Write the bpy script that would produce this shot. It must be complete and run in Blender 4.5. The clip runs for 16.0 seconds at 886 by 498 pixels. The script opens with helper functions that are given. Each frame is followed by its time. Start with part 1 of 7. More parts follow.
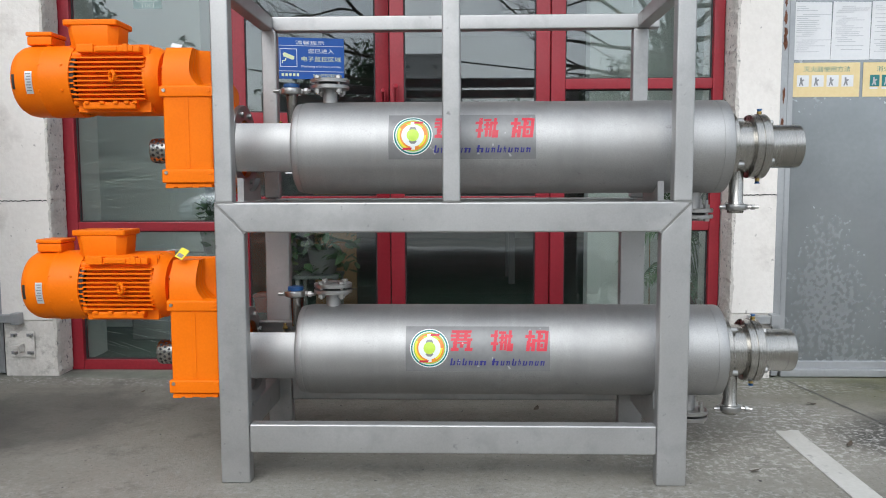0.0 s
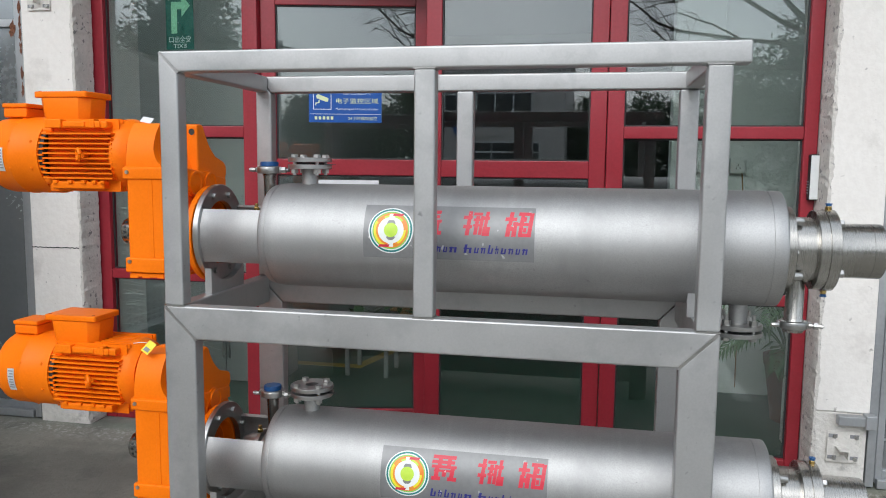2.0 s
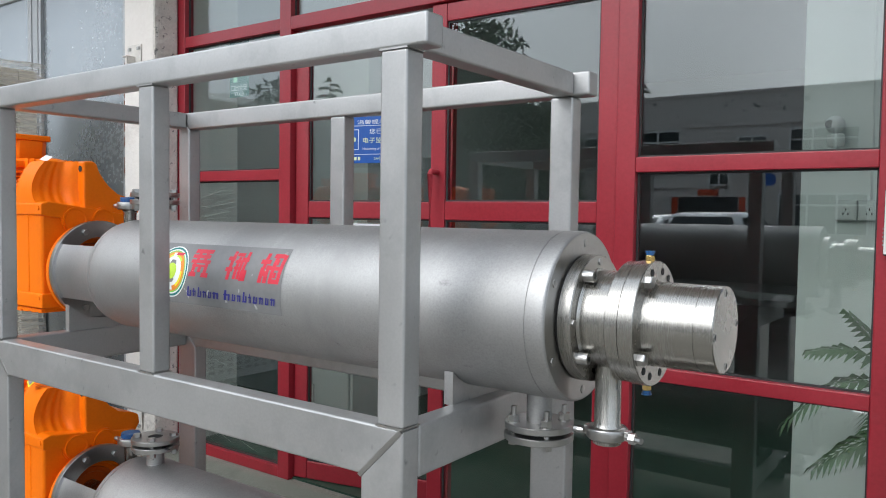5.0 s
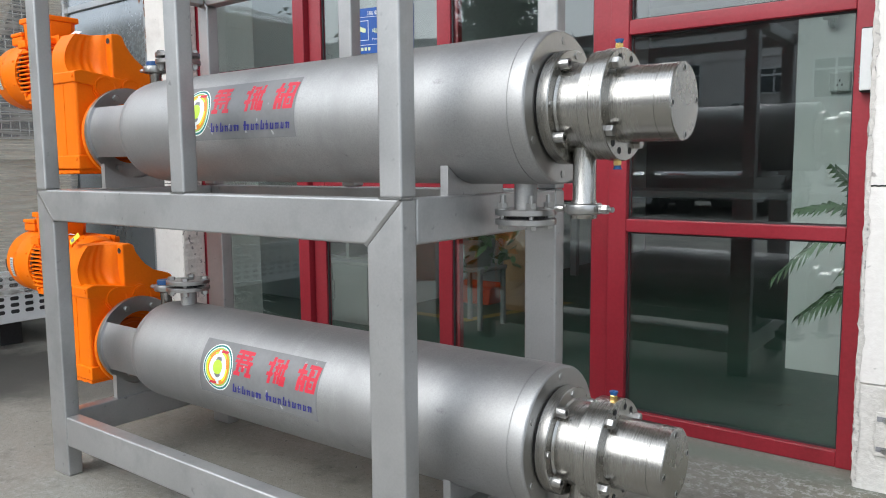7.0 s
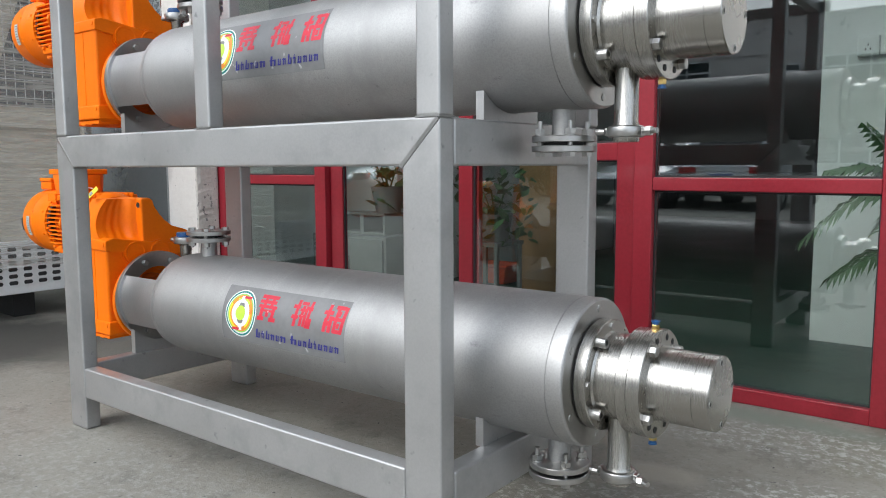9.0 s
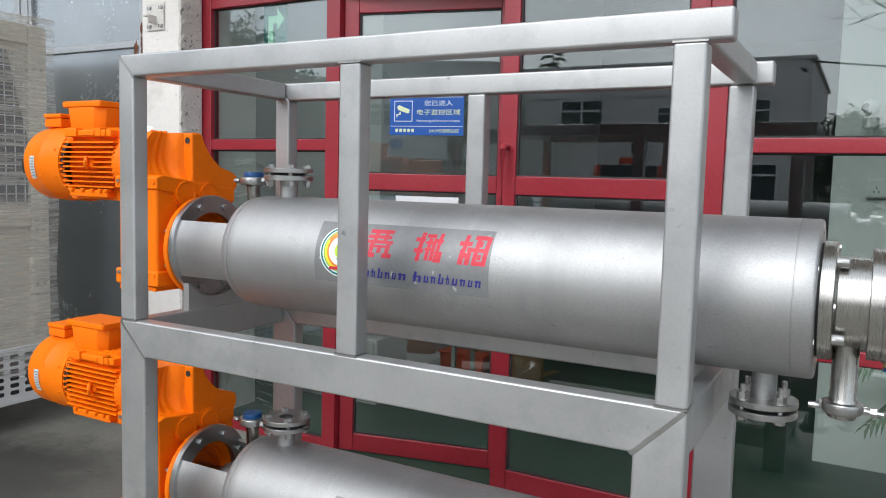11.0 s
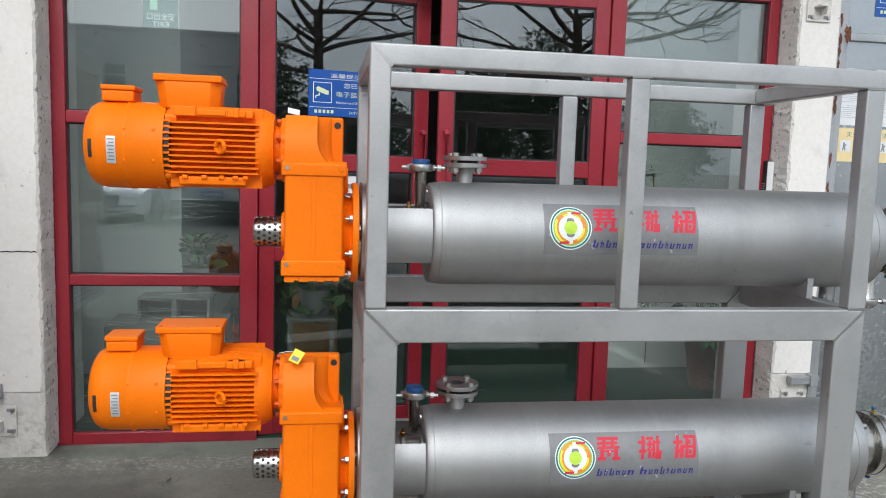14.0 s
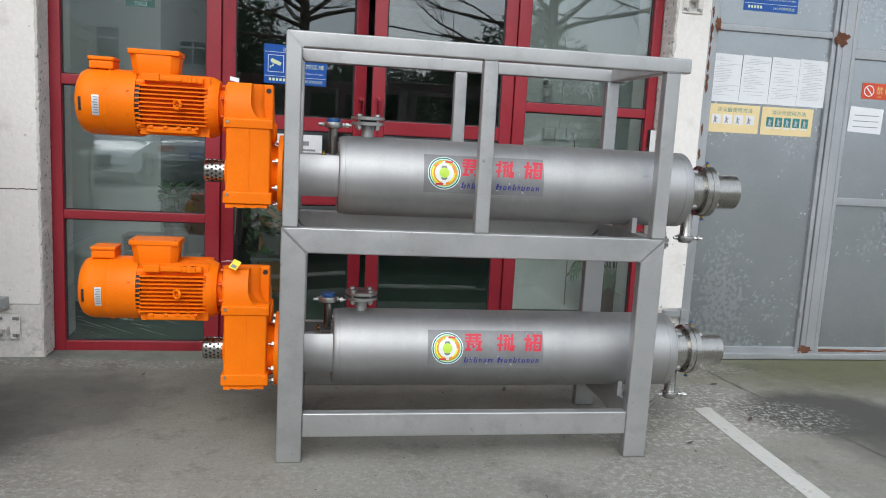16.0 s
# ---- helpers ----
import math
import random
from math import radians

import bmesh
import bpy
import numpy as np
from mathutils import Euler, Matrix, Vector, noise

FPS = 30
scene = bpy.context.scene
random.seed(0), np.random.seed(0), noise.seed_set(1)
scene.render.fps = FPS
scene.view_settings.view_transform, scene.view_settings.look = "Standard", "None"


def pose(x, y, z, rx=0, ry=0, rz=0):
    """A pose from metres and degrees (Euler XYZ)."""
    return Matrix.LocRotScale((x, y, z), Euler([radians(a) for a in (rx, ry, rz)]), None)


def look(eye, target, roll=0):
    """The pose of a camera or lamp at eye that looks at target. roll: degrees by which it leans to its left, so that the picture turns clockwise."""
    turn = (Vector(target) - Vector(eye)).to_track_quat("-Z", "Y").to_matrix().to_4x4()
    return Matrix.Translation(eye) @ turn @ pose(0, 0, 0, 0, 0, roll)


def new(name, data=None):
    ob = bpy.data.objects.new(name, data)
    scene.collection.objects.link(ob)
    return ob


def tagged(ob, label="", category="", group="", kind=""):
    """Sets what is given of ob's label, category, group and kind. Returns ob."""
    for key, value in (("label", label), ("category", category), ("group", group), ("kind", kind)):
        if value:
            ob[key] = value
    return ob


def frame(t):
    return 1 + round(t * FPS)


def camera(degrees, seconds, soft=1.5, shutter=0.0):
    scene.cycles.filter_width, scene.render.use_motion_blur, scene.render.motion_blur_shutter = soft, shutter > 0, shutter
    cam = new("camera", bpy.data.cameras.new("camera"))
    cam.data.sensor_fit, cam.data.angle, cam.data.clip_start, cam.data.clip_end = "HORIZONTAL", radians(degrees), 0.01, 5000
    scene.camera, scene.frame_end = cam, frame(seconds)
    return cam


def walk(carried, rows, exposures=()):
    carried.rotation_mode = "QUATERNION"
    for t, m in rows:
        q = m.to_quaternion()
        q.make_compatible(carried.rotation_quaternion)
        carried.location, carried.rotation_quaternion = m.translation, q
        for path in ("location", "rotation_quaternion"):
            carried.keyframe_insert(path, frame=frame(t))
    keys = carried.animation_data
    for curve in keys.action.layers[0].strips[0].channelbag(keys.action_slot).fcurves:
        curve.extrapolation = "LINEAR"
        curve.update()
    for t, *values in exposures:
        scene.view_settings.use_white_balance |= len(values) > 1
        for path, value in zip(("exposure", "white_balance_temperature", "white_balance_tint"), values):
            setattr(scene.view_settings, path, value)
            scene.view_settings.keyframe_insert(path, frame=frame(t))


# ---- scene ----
cam = camera(60.0, 16.0, soft=1.0)
PATH = [
    (0, (0.026, 0.059, 1.026), (-0.029, 2.051, 0.852), -0.2),
    (0.5, (0.06, 0.076, 1.292), (-0.024, 2.066, 1.108), -0.3),
    (1, (0.119, 0.09, 1.37), (-0.025, 2.073, 1.157), -0.2),
    (1.5, (0.213, 0.288, 1.364), (-0.036, 2.26, 1.138), 0.1),
    (2, (0.447, 0.543, 1.386), (0.059, 2.493, 1.166), 0.6),
    (2.5, (0.751, 0.801, 1.407), (0.212, 2.716, 1.202), 1.3),
    (3, (0.943, 1.099, 1.397), (0.247, 2.965, 1.221), 1.6),
    (3.5, (1.201, 1.31, 1.387), (0.357, 3.117, 1.239), 1.8),
    (6, (1.704, 1.539, 1.256), (0.459, 3.1, 1.153), 0.0),
    (6.5, (1.753, 1.452, 1.168), (0.527, 3.023, 1.003), -0.3),
    (7, (1.797, 1.385, 1.028), (0.59, 2.965, 0.811), -0.5),
    (7.5, (1.774, 1.37, 0.878), (0.573, 2.951, 0.631), -0.7),
    (8, (1.746, 1.38, 0.77), (0.537, 2.953, 0.521), -0.8),
    (8.5, (1.733, 1.369, 0.722), (0.517, 2.939, 0.486), -0.5),
    (9, (1.723, 1.37, 0.859), (0.505, 2.942, 0.645), -0.2),
    (9.5, (1.728, 1.345, 1.208), (0.521, 2.928, 1.016), 0.4),
    (10, (1.615, 1.188, 1.34), (0.452, 2.806, 1.158), 1.1),
    (12.5, (-0.121, 1.078, 1.388), (-0.498, 3.033, 1.202), 1.0),
    (13, (-0.458, 0.865, 1.383), (-0.58, 2.853, 1.2), 0.9),
    (13.5, (-0.706, 0.651, 1.383), (-0.585, 2.638, 1.191), 1.2),
    (14, (-0.929, 0.443, 1.375), (-0.613, 2.405, 1.155), 1.8),
    (14.5, (-1.057, 0.155, 1.349), (-0.62, 2.09, 1.1), 2.7),
    (15, (-1.124, -0.075, 1.348), (-0.65, 1.848, 1.075), 3.2),
    (15.5, (-0.939, -0.327, 1.348), (-0.512, 1.606, 1.062), 3.4),
    (16, (-0.677, -0.403, 1.344), (-0.346, 1.547, 1.05), 3.1),
]
walk(cam, [(t, look(eye, target, roll)) for t, eye, target, roll in PATH], exposures=[(t, round(e - 0.10, 2), 6050, 7.5) for t, e in ((0, 0.66), (2.5, 0.64), (3.5, 0.70), (6, 0.86), (8, 0.98), (9.0, 0.96), (9.5, 0.86), (10, 0.86), (12.5, 0.84), (14, 0.71), (16, 0.63))])

# ---- world and light: bright overcast sky ----
world = bpy.data.worlds.new("overcast_sky")
scene.world = world
world.use_nodes = True
wn, wl = world.node_tree.nodes, world.node_tree.links
sky = wn.new("ShaderNodeTexSky")
sky.sky_type = "NISHITA"
sky.sun_disc = False
sky.sun_elevation, sky.sun_rotation = radians(41), radians(194)
sky.air_density, sky.dust_density, sky.ozone_density = 1.0, 4.0, 1.0
soften = wn.new("ShaderNodeHueSaturation")
soften.inputs["Saturation"].default_value = 0.52
wl.new(sky.outputs["Color"], soften.inputs["Color"])
# cloud cover: soft uneven brightness over the whole dome
wcoord = wn.new("ShaderNodeTexCoord")
cloud = wn.new("ShaderNodeTexNoise")
cloud.inputs["Scale"].default_value, cloud.inputs["Detail"].default_value = 2.2, 5.0
wl.new(wcoord.outputs["Generated"], cloud.inputs["Vector"])
cramp = wn.new("ShaderNodeMapRange")
cramp.inputs["From Min"].default_value, cramp.inputs["From Max"].default_value = 0.3, 0.7
cramp.inputs["To Min"].default_value, cramp.inputs["To Max"].default_value = 0.75, 1.2
wl.new(cloud.outputs["Fac"], cramp.inputs["Value"])
cmul = wn.new("ShaderNodeVectorMath")
cmul.operation = "SCALE"
cover = wn.new("ShaderNodeMix")
cover.data_type = "RGBA"
cover.inputs["Factor"].default_value = 0.5
cover.inputs["B"].default_value = (6.3, 6.6, 6.95, 1)
wl.new(soften.outputs["Color"], cover.inputs["A"])
wl.new(cover.outputs["Result"], cmul.inputs[0])
wl.new(cramp.outputs["Result"], cmul.inputs["Scale"])
wl.new(cmul.outputs["Vector"], wn["Background"].inputs["Color"])
wn["Background"].inputs["Strength"].default_value = 0.15

sun_data = bpy.data.lights.new("sun", "SUN")
sun_data.energy, sun_data.angle, sun_data.color = 0.6, radians(40), (1.0, 0.99, 0.98)
sun = new("sun", sun_data)
sun.matrix_world = look((0, 0, 0), (0.20, 0.80, -0.72))


# ---- materials ----
def ramp_mix(nt, a, b, fac):
    m = nt.nodes.new("ShaderNodeMix")
    m.data_type = "RGBA"
    nt.links.new(fac, m.inputs["Factor"])
    for sock, v in ((m.inputs["A"], a), (m.inputs["B"], b)):
        if isinstance(v, tuple):
            sock.default_value = (*v, 1)
        else:
            nt.links.new(v, sock)
    return m.outputs["Result"]


def noise_of(nt, vec, scale, detail=3.0, rough=0.55, lo=0.35, hi=0.65, stretch=None):
    if stretch:
        mp = nt.nodes.new("ShaderNodeMapping")
        mp.inputs["Scale"].default_value = stretch
        nt.links.new(vec, mp.inputs["Vector"])
        vec = mp.outputs["Vector"]
    n = nt.nodes.new("ShaderNodeTexNoise")
    n.inputs["Scale"].default_value, n.inputs["Detail"].default_value, n.inputs["Roughness"].default_value = scale, detail, rough
    nt.links.new(vec, n.inputs["Vector"])
    r = nt.nodes.new("ShaderNodeMapRange")
    r.inputs["From Min"].default_value, r.inputs["From Max"].default_value = lo, hi
    nt.links.new(n.outputs["Fac"], r.inputs["Value"])
    return r.outputs["Result"]


def surface(name, col, col2, rough=(0.4, 0.6), metal=0.0, big=2.5, fine=60.0, bump=0.05, stretch=None, specks=None, stains=None, coat=0.0, gloss=0.5):
    """A procedural surface: two colours mixed at two scales, uneven roughness and fine relief."""
    m = bpy.data.materials.new(name)
    m.use_nodes = True
    nt = m.node_tree
    b = nt.nodes["Principled BSDF"]
    vec = nt.nodes.new("ShaderNodeTexCoord").outputs["Object"]
    n1 = noise_of(nt, vec, big, 5.0)
    n2 = noise_of(nt, vec, fine, 3.0, stretch=stretch)
    mx = nt.nodes.new("ShaderNodeMath")
    mx.operation = "MULTIPLY_ADD"
    mx.inputs[1].default_value, mx.inputs[2].default_value = 0.6, 0.0
    nt.links.new(n1, mx.inputs[0])
    ad = nt.nodes.new("ShaderNodeMath")
    ad.operation = "MULTIPLY_ADD"
    ad.inputs[1].default_value = 0.4
    nt.links.new(n2, ad.inputs[0])
    nt.links.new(mx.outputs[0], ad.inputs[2])
    c = ramp_mix(nt, col, col2, ad.outputs[0])
    if stains:
        scol, sscale, lo, hi = stains
        c = ramp_mix(nt, c, scol, noise_of(nt, vec, sscale, 6.0, 0.65, lo, hi))
    if specks:
        scol, sscale, lo, hi = specks
        c = ramp_mix(nt, c, scol, noise_of(nt, vec, sscale, 2.0, 0.5, lo, hi))
    nt.links.new(c, b.inputs["Base Color"])
    rr = nt.nodes.new("ShaderNodeMapRange")
    rr.inputs["To Min"].default_value, rr.inputs["To Max"].default_value = rough
    nt.links.new(ad.outputs[0], rr.inputs["Value"])
    nt.links.new(rr.outputs["Result"], b.inputs["Roughness"])
    b.inputs["Metallic"].default_value = metal
    b.inputs["Coat Weight"].default_value = coat
    b.inputs["Specular IOR Level"].default_value = gloss
    if bump:
        bp = nt.nodes.new("ShaderNodeBump")
        bp.inputs["Strength"].default_value, bp.inputs["Distance"].default_value = bump, 0.01
        nt.links.new(n2, bp.inputs["Height"])
        nt.links.new(bp.outputs["Normal"], b.inputs["Normal"])
    return m


def blasted_steel():
    """Bead-blasted sheet: cloudy wipe marks, faint rolling bands, small handling scuffs."""
    m = bpy.data.materials.new("blasted_stainless")
    m.use_nodes = True
    nt = m.node_tree
    b = nt.nodes["Principled BSDF"]
    vec = nt.nodes.new("ShaderNodeTexCoord").outputs["Object"]
    c = ramp_mix(nt, (0.40, 0.396, 0.39), (0.475, 0.471, 0.464), noise_of(nt, vec, 3.2, 9.0, 0.70, 0.30, 0.70))
    c = ramp_mix(nt, c, (0.50, 0.497, 0.49), noise_of(nt, vec, 1.0, 6.0, 0.6, 0.50, 0.95, stretch=(30.0, 1.6, 1.6)))
    c = ramp_mix(nt, c, (0.335, 0.332, 0.327), noise_of(nt, vec, 2.0, 8.0, 0.7, 0.54, 0.82, stretch=(2.2, 3.0, 0.9)))
    c = ramp_mix(nt, c, (0.37, 0.367, 0.36), noise_of(nt, vec, 240.0, 2.0, 0.5, 0.40, 0.85))
    marks = nt.nodes.new("ShaderNodeMath")
    marks.operation = "MULTIPLY"
    nt.links.new(noise_of(nt, vec, 26.0, 4.0, 0.65, 0.66, 0.78, stretch=(0.8, 1.6, 1.3)), marks.inputs[0])
    nt.links.new(noise_of(nt, vec, 3.6, 3.0, 0.5, 0.46, 0.58), marks.inputs[1])
    c = ramp_mix(nt, c, (0.22, 0.218, 0.215), marks.outputs[0])
    nt.links.new(c, b.inputs["Base Color"])
    b.inputs["Metallic"].default_value = 1.0
    rr = nt.nodes.new("ShaderNodeMapRange")
    rr.inputs["To Min"].default_value, rr.inputs["To Max"].default_value = 0.51, 0.62
    nt.links.new(noise_of(nt, vec, 4.5, 8.0, 0.7, 0.3, 0.7), rr.inputs["Value"])
    nt.links.new(rr.outputs["Result"], b.inputs["Roughness"])
    bp = nt.nodes.new("ShaderNodeBump")
    bp.inputs["Strength"].default_value, bp.inputs["Distance"].default_value = 0.022, 0.01
    nt.links.new(noise_of(nt, vec, 260.0, 3.0), bp.inputs["Height"])
    nt.links.new(bp.outputs["Normal"], b.inputs["Normal"])
    return m


STEEL = blasted_steel()
RACK = surface("satin_square_tube", (0.42, 0.417, 0.41), (0.50, 0.497, 0.49), (0.38, 0.52), 0.75, 4.0, 160.0, 0.014, stains=((0.35, 0.35, 0.346), 6.0, 0.50, 0.76), specks=((0.27, 0.27, 0.267), 34.0, 0.70, 0.80))
BRUSHED = surface("turned_stainless", (0.365, 0.352, 0.325), (0.425, 0.412, 0.385), (0.22, 0.30), 1.0, 2.0, 120.0, 0.0003, stretch=(22.0, 0.2, 0.2))
FLANGE = surface("machined_flange", (0.40, 0.393, 0.38), (0.47, 0.463, 0.45), (0.30, 0.38), 1.0, 5.0, 90.0, 0.012)
BOLT = surface("bolt_steel", (0.40, 0.393, 0.378), (0.52, 0.512, 0.495), (0.28, 0.42), 1.0, 20.0, 120.0, 0.03)
ORANGE = surface("orange_enamel", (0.85, 0.168, 0.0), (0.94, 0.200, 0.001), (0.36, 0.50), 0.0, 4.0, 130.0, 0.035, coat=0.0, gloss=0.16)
# darker copy of the enamel: shade put into recesses and small screws
ORANGE_DARK = surface("orange_shaded", (0.50, 0.075, 0.002), (0.60, 0.095, 0.003), (0.4, 0.5), 0.0, 6.0, 120.0, 0.03, gloss=0.25)
# real black parts, and black that stands in for shade in gaps
BLACK = surface("black_and_gap_shade", (0.012, 0.012, 0.012), (0.03, 0.03, 0.03), (0.5, 0.7), 0.0, 8.0, 60.0, 0.02)
RED = surface("red_painted_frame", (0.25, 0.012, 0.022), (0.34, 0.020, 0.034), (0.28, 0.46), 0.0, 2.0, 70.0, 0.03, stains=((0.17, 0.010, 0.015), 5.0, 0.6, 0.8), coat=0.15)
SEAL = surface("dark_rubber_seal", (0.02, 0.02, 0.022), (0.04, 0.04, 0.04), (0.5, 0.7), 0.0, 8.0, 80.0, 0.02)
PLASTER = surface("cream_plaster", (0.75, 0.71, 0.665), (0.84, 0.805, 0.76), (0.7, 0.9), 0.0, 1.6, 45.0, 0.10, stains=((0.50, 0.46, 0.42), 3.5, 0.58, 0.85), specks=((0.42, 0.39, 0.36), 30.0, 0.70, 0.78))
CRUMBLE = surface("broken_plaster", (0.70, 0.66, 0.61), (0.54, 0.51, 0.47), (0.8, 0.95), 0.0, 9.0, 60.0, 0.25, specks=((0.25, 0.24, 0.23), 40.0, 0.62, 0.7))
CEMENT = surface("grey_cement_patch", (0.58, 0.55, 0.51), (0.76, 0.73, 0.68), (0.8, 0.95), 0.0, 5.0, 50.0, 0.25, stains=((0.27, 0.255, 0.23), 7.0, 0.55, 0.70))
WHITEWALL = surface("white_interior_wall", (0.70, 0.715, 0.70), (0.77, 0.785, 0.77), (0.6, 0.8), 0.0, 1.0, 30.0, 0.03)
# wall grey darkened so the deep room looks shaded
SHADEDWALL = surface("shade_dark_interior_wall", (0.20, 0.205, 0.20), (0.25, 0.255, 0.25), (0.6, 0.8), 0.0, 1.0, 30.0, 0.03)
GREENFLOOR = surface("green_epoxy_floor", (0.018, 0.048, 0.033), (0.029, 0.070, 0.048), (0.38, 0.55), 0.0, 1.5, 25.0, 0.02, gloss=0.3)
GALV = surface("galvanised_sheet", (0.325, 0.345, 0.357), (0.395, 0.415, 0.427), (0.20, 0.30), 0.70, 1.6, 40.0, 0.006, specks=((0.46, 0.48, 0.49), 130.0, 0.70, 0.80), stains=((0.28, 0.30, 0.312), 1.4, 0.40, 0.80))
GATESTEEL = surface("weathered_gate_frame", (0.36, 0.37, 0.38), (0.46, 0.47, 0.48), (0.35, 0.55), 0.6, 4.0, 60.0, 0.05, stains=((0.11, 0.045, 0.028), 5.0, 0.70, 0.76))
RUST = surface("rust", (0.10, 0.035, 0.018), (0.19, 0.075, 0.035), (0.8, 0.95), 0.0, 14.0, 80.0, 0.5)
PAPER = surface("white_paper", (0.70, 0.71, 0.72), (0.78, 0.78, 0.79), (0.5, 0.7), 0.0, 5.0, 60.0, 0.03)
YELLOW = surface("yellow_poster", (0.74, 0.58, 0.29), (0.80, 0.66, 0.37), (0.4, 0.6), 0.0, 4.0, 50.0, 0.02)
PALEINK = surface("faded_grey_print", (0.40, 0.41, 0.43), (0.50, 0.51, 0.53), (0.6, 0.8), 0.0, 30.0, 200.0, 0.0)
DULLYELLOW = surface("faded_yellow_print", (0.66, 0.50, 0.16), (0.74, 0.58, 0.22), (0.4, 0.6), 0.0, 20.0, 60.0, 0.0)
GREYINK = surface("grey_ink", (0.20, 0.20, 0.21), (0.30, 0.30, 0.31), (0.6, 0.8), 0.0, 8.0, 80.0, 0.0)
TEALINK = surface("teal_ink", (0.02, 0.16, 0.17), (0.03, 0.24, 0.24), (0.6, 0.8), 0.0, 8.0, 80.0, 0.0)
SIGNBLUE = surface("blue_sign_film", (0.002, 0.070, 0.34), (0.004, 0.092, 0.41), (0.3, 0.45), 0.0, 3.0, 60.0, 0.01)
SIGNWHITE = surface("white_sign_print", (0.72, 0.78, 0.80), (0.80, 0.84, 0.86), (0.3, 0.5), 0.0, 6.0, 60.0, 0.0)
SIGNGREEN = surface("green_sign_film", (0.008, 0.10, 0.085), (0.012, 0.13, 0.11), (0.3, 0.5), 0.0, 4.0, 60.0, 0.0)
SIGNMINT = surface("mint_arrow_print", (0.30, 0.62, 0.42), (0.36, 0.68, 0.48), (0.4, 0.6), 0.0, 6.0, 60.0, 0.0)
SIGNYELLOW = surface("pale_yellow_print", (0.66, 0.74, 0.42), (0.72, 0.79, 0.48), (0.4, 0.5), 0.0, 8.0, 60.0, 0.0)
WARNRED = surface("red_notice", (0.55, 0.055, 0.015), (0.64, 0.075, 0.02), (0.4, 0.55), 0.0, 6.0, 60.0, 0.0)
FILM = surface("grey_label_film", (0.19, 0.19, 0.19), (0.235, 0.235, 0.235), (0.34, 0.46), 0.25, 8.0, 60.0, 0.01, specks=((0.66, 0.66, 0.65), 26.0, 0.70, 0.76))
MARKRED = surface("red_mark", (0.54, 0.020, 0.042), (0.62, 0.028, 0.056), (0.35, 0.5), 0.0, 10.0, 70.0, 0.0, specks=((0.6, 0.35, 0.36), 60.0, 0.71, 0.75))
MARKBLUE = surface("navy_mark", (0.018, 0.018, 0.17), (0.03, 0.03, 0.23), (0.35, 0.5), 0.0, 10.0, 70.0, 0.0)
LOGOTEAL = surface("teal_ring", (0.0, 0.16, 0.15), (0.01, 0.21, 0.19), (0.35, 0.5), 0.0, 10.0, 70.0, 0.0)
LOGOWHITE = surface("white_ring", (0.74, 0.77, 0.74), (0.80, 0.82, 0.80), (0.35, 0.5), 0.0, 10.0, 70.0, 0.0)
LOGOGREEN = surface("green_ring", (0.20, 0.52, 0.08), (0.28, 0.60, 0.12), (0.35, 0.5), 0.0, 10.0, 70.0, 0.0)
LOGOORANGE = surface("orange_ring", (0.72, 0.20, 0.015), (0.80, 0.34, 0.03), (0.35, 0.5), 0.0, 30.0, 70.0, 0.0)
LOGOLIME = surface("lime_disc", (0.42, 0.66, 0.03), (0.58, 0.74, 0.08), (0.35, 0.5), 0.0, 30.0, 70.0, 0.0)
BLUECAP = surface("blue_plastic_cap", (0.006, 0.06, 0.20), (0.010, 0.085, 0.26), (0.35, 0.5), 0.0, 8.0, 80.0, 0.03)
FITBLUE = surface("blue_push_fitting", (0.015, 0.08, 0.22), (0.02, 0.10, 0.27), (0.3, 0.4), 0.0, 8.0, 80.0, 0.02)
BRASS = surface("brass", (0.62, 0.42, 0.14), (0.72, 0.52, 0.20), (0.2, 0.35), 1.0, 20.0, 80.0, 0.02)
SILVERTAG = surface("silver_nameplate", (0.62, 0.64, 0.66), (0.74, 0.75, 0.76), (0.3, 0.45), 0.4, 20.0, 90.0, 0.02)
TAGYELLOW = surface("yellow_tag", (0.80, 0.66, 0.02), (0.86, 0.74, 0.04), (0.4, 0.5), 0.0, 20.0, 60.0, 0.0)
FLOORYELLOW = surface("worn_yellow_floor_paint", (0.26, 0.18, 0.02), (0.34, 0.24, 0.03), (0.45, 0.6), 0.0, 4.0, 40.0, 0.01)
LEAF = surface("plant_leaf", (0.045, 0.105, 0.036), (0.075, 0.155, 0.055), (0.35, 0.5), 0.0, 8.0, 60.0, 0.02)
POT = surface("brown_pot", (0.13, 0.042, 0.026), (0.18, 0.06, 0.036), (0.4, 0.6), 0.0, 5.0, 50.0, 0.04)
WOOD = surface("brown_board", (0.26, 0.14, 0.06), (0.34, 0.20, 0.09), (0.5, 0.7), 0.0, 3.0, 40.0, 0.05, stretch=(1, 1, 0.1))
TABLEGREY = surface("grey_cabinet", (0.20, 0.205, 0.20), (0.27, 0.275, 0.27), (0.4, 0.6), 0.0, 3.0, 40.0, 0.02)
PLASTICWHITE = surface("white_plastic", (0.70, 0.71, 0.70), (0.77, 0.78, 0.77), (0.3, 0.45), 0.0, 6.0, 60.0, 0.01)
FACADEGREY = surface("grey_render_wall", (0.60, 0.555, 0.53), (0.70, 0.65, 0.625), (0.8, 0.95), 0.0, 0.35, 8.0, 0.05, stains=((0.20, 0.20, 0.19), 0.6, 0.60, 0.8))
FACADEDARK = surface("dark_shopfront", (0.025, 0.027, 0.03), (0.04, 0.042, 0.045), (0.35, 0.5), 0.0, 1.0, 8.0, 0.0)
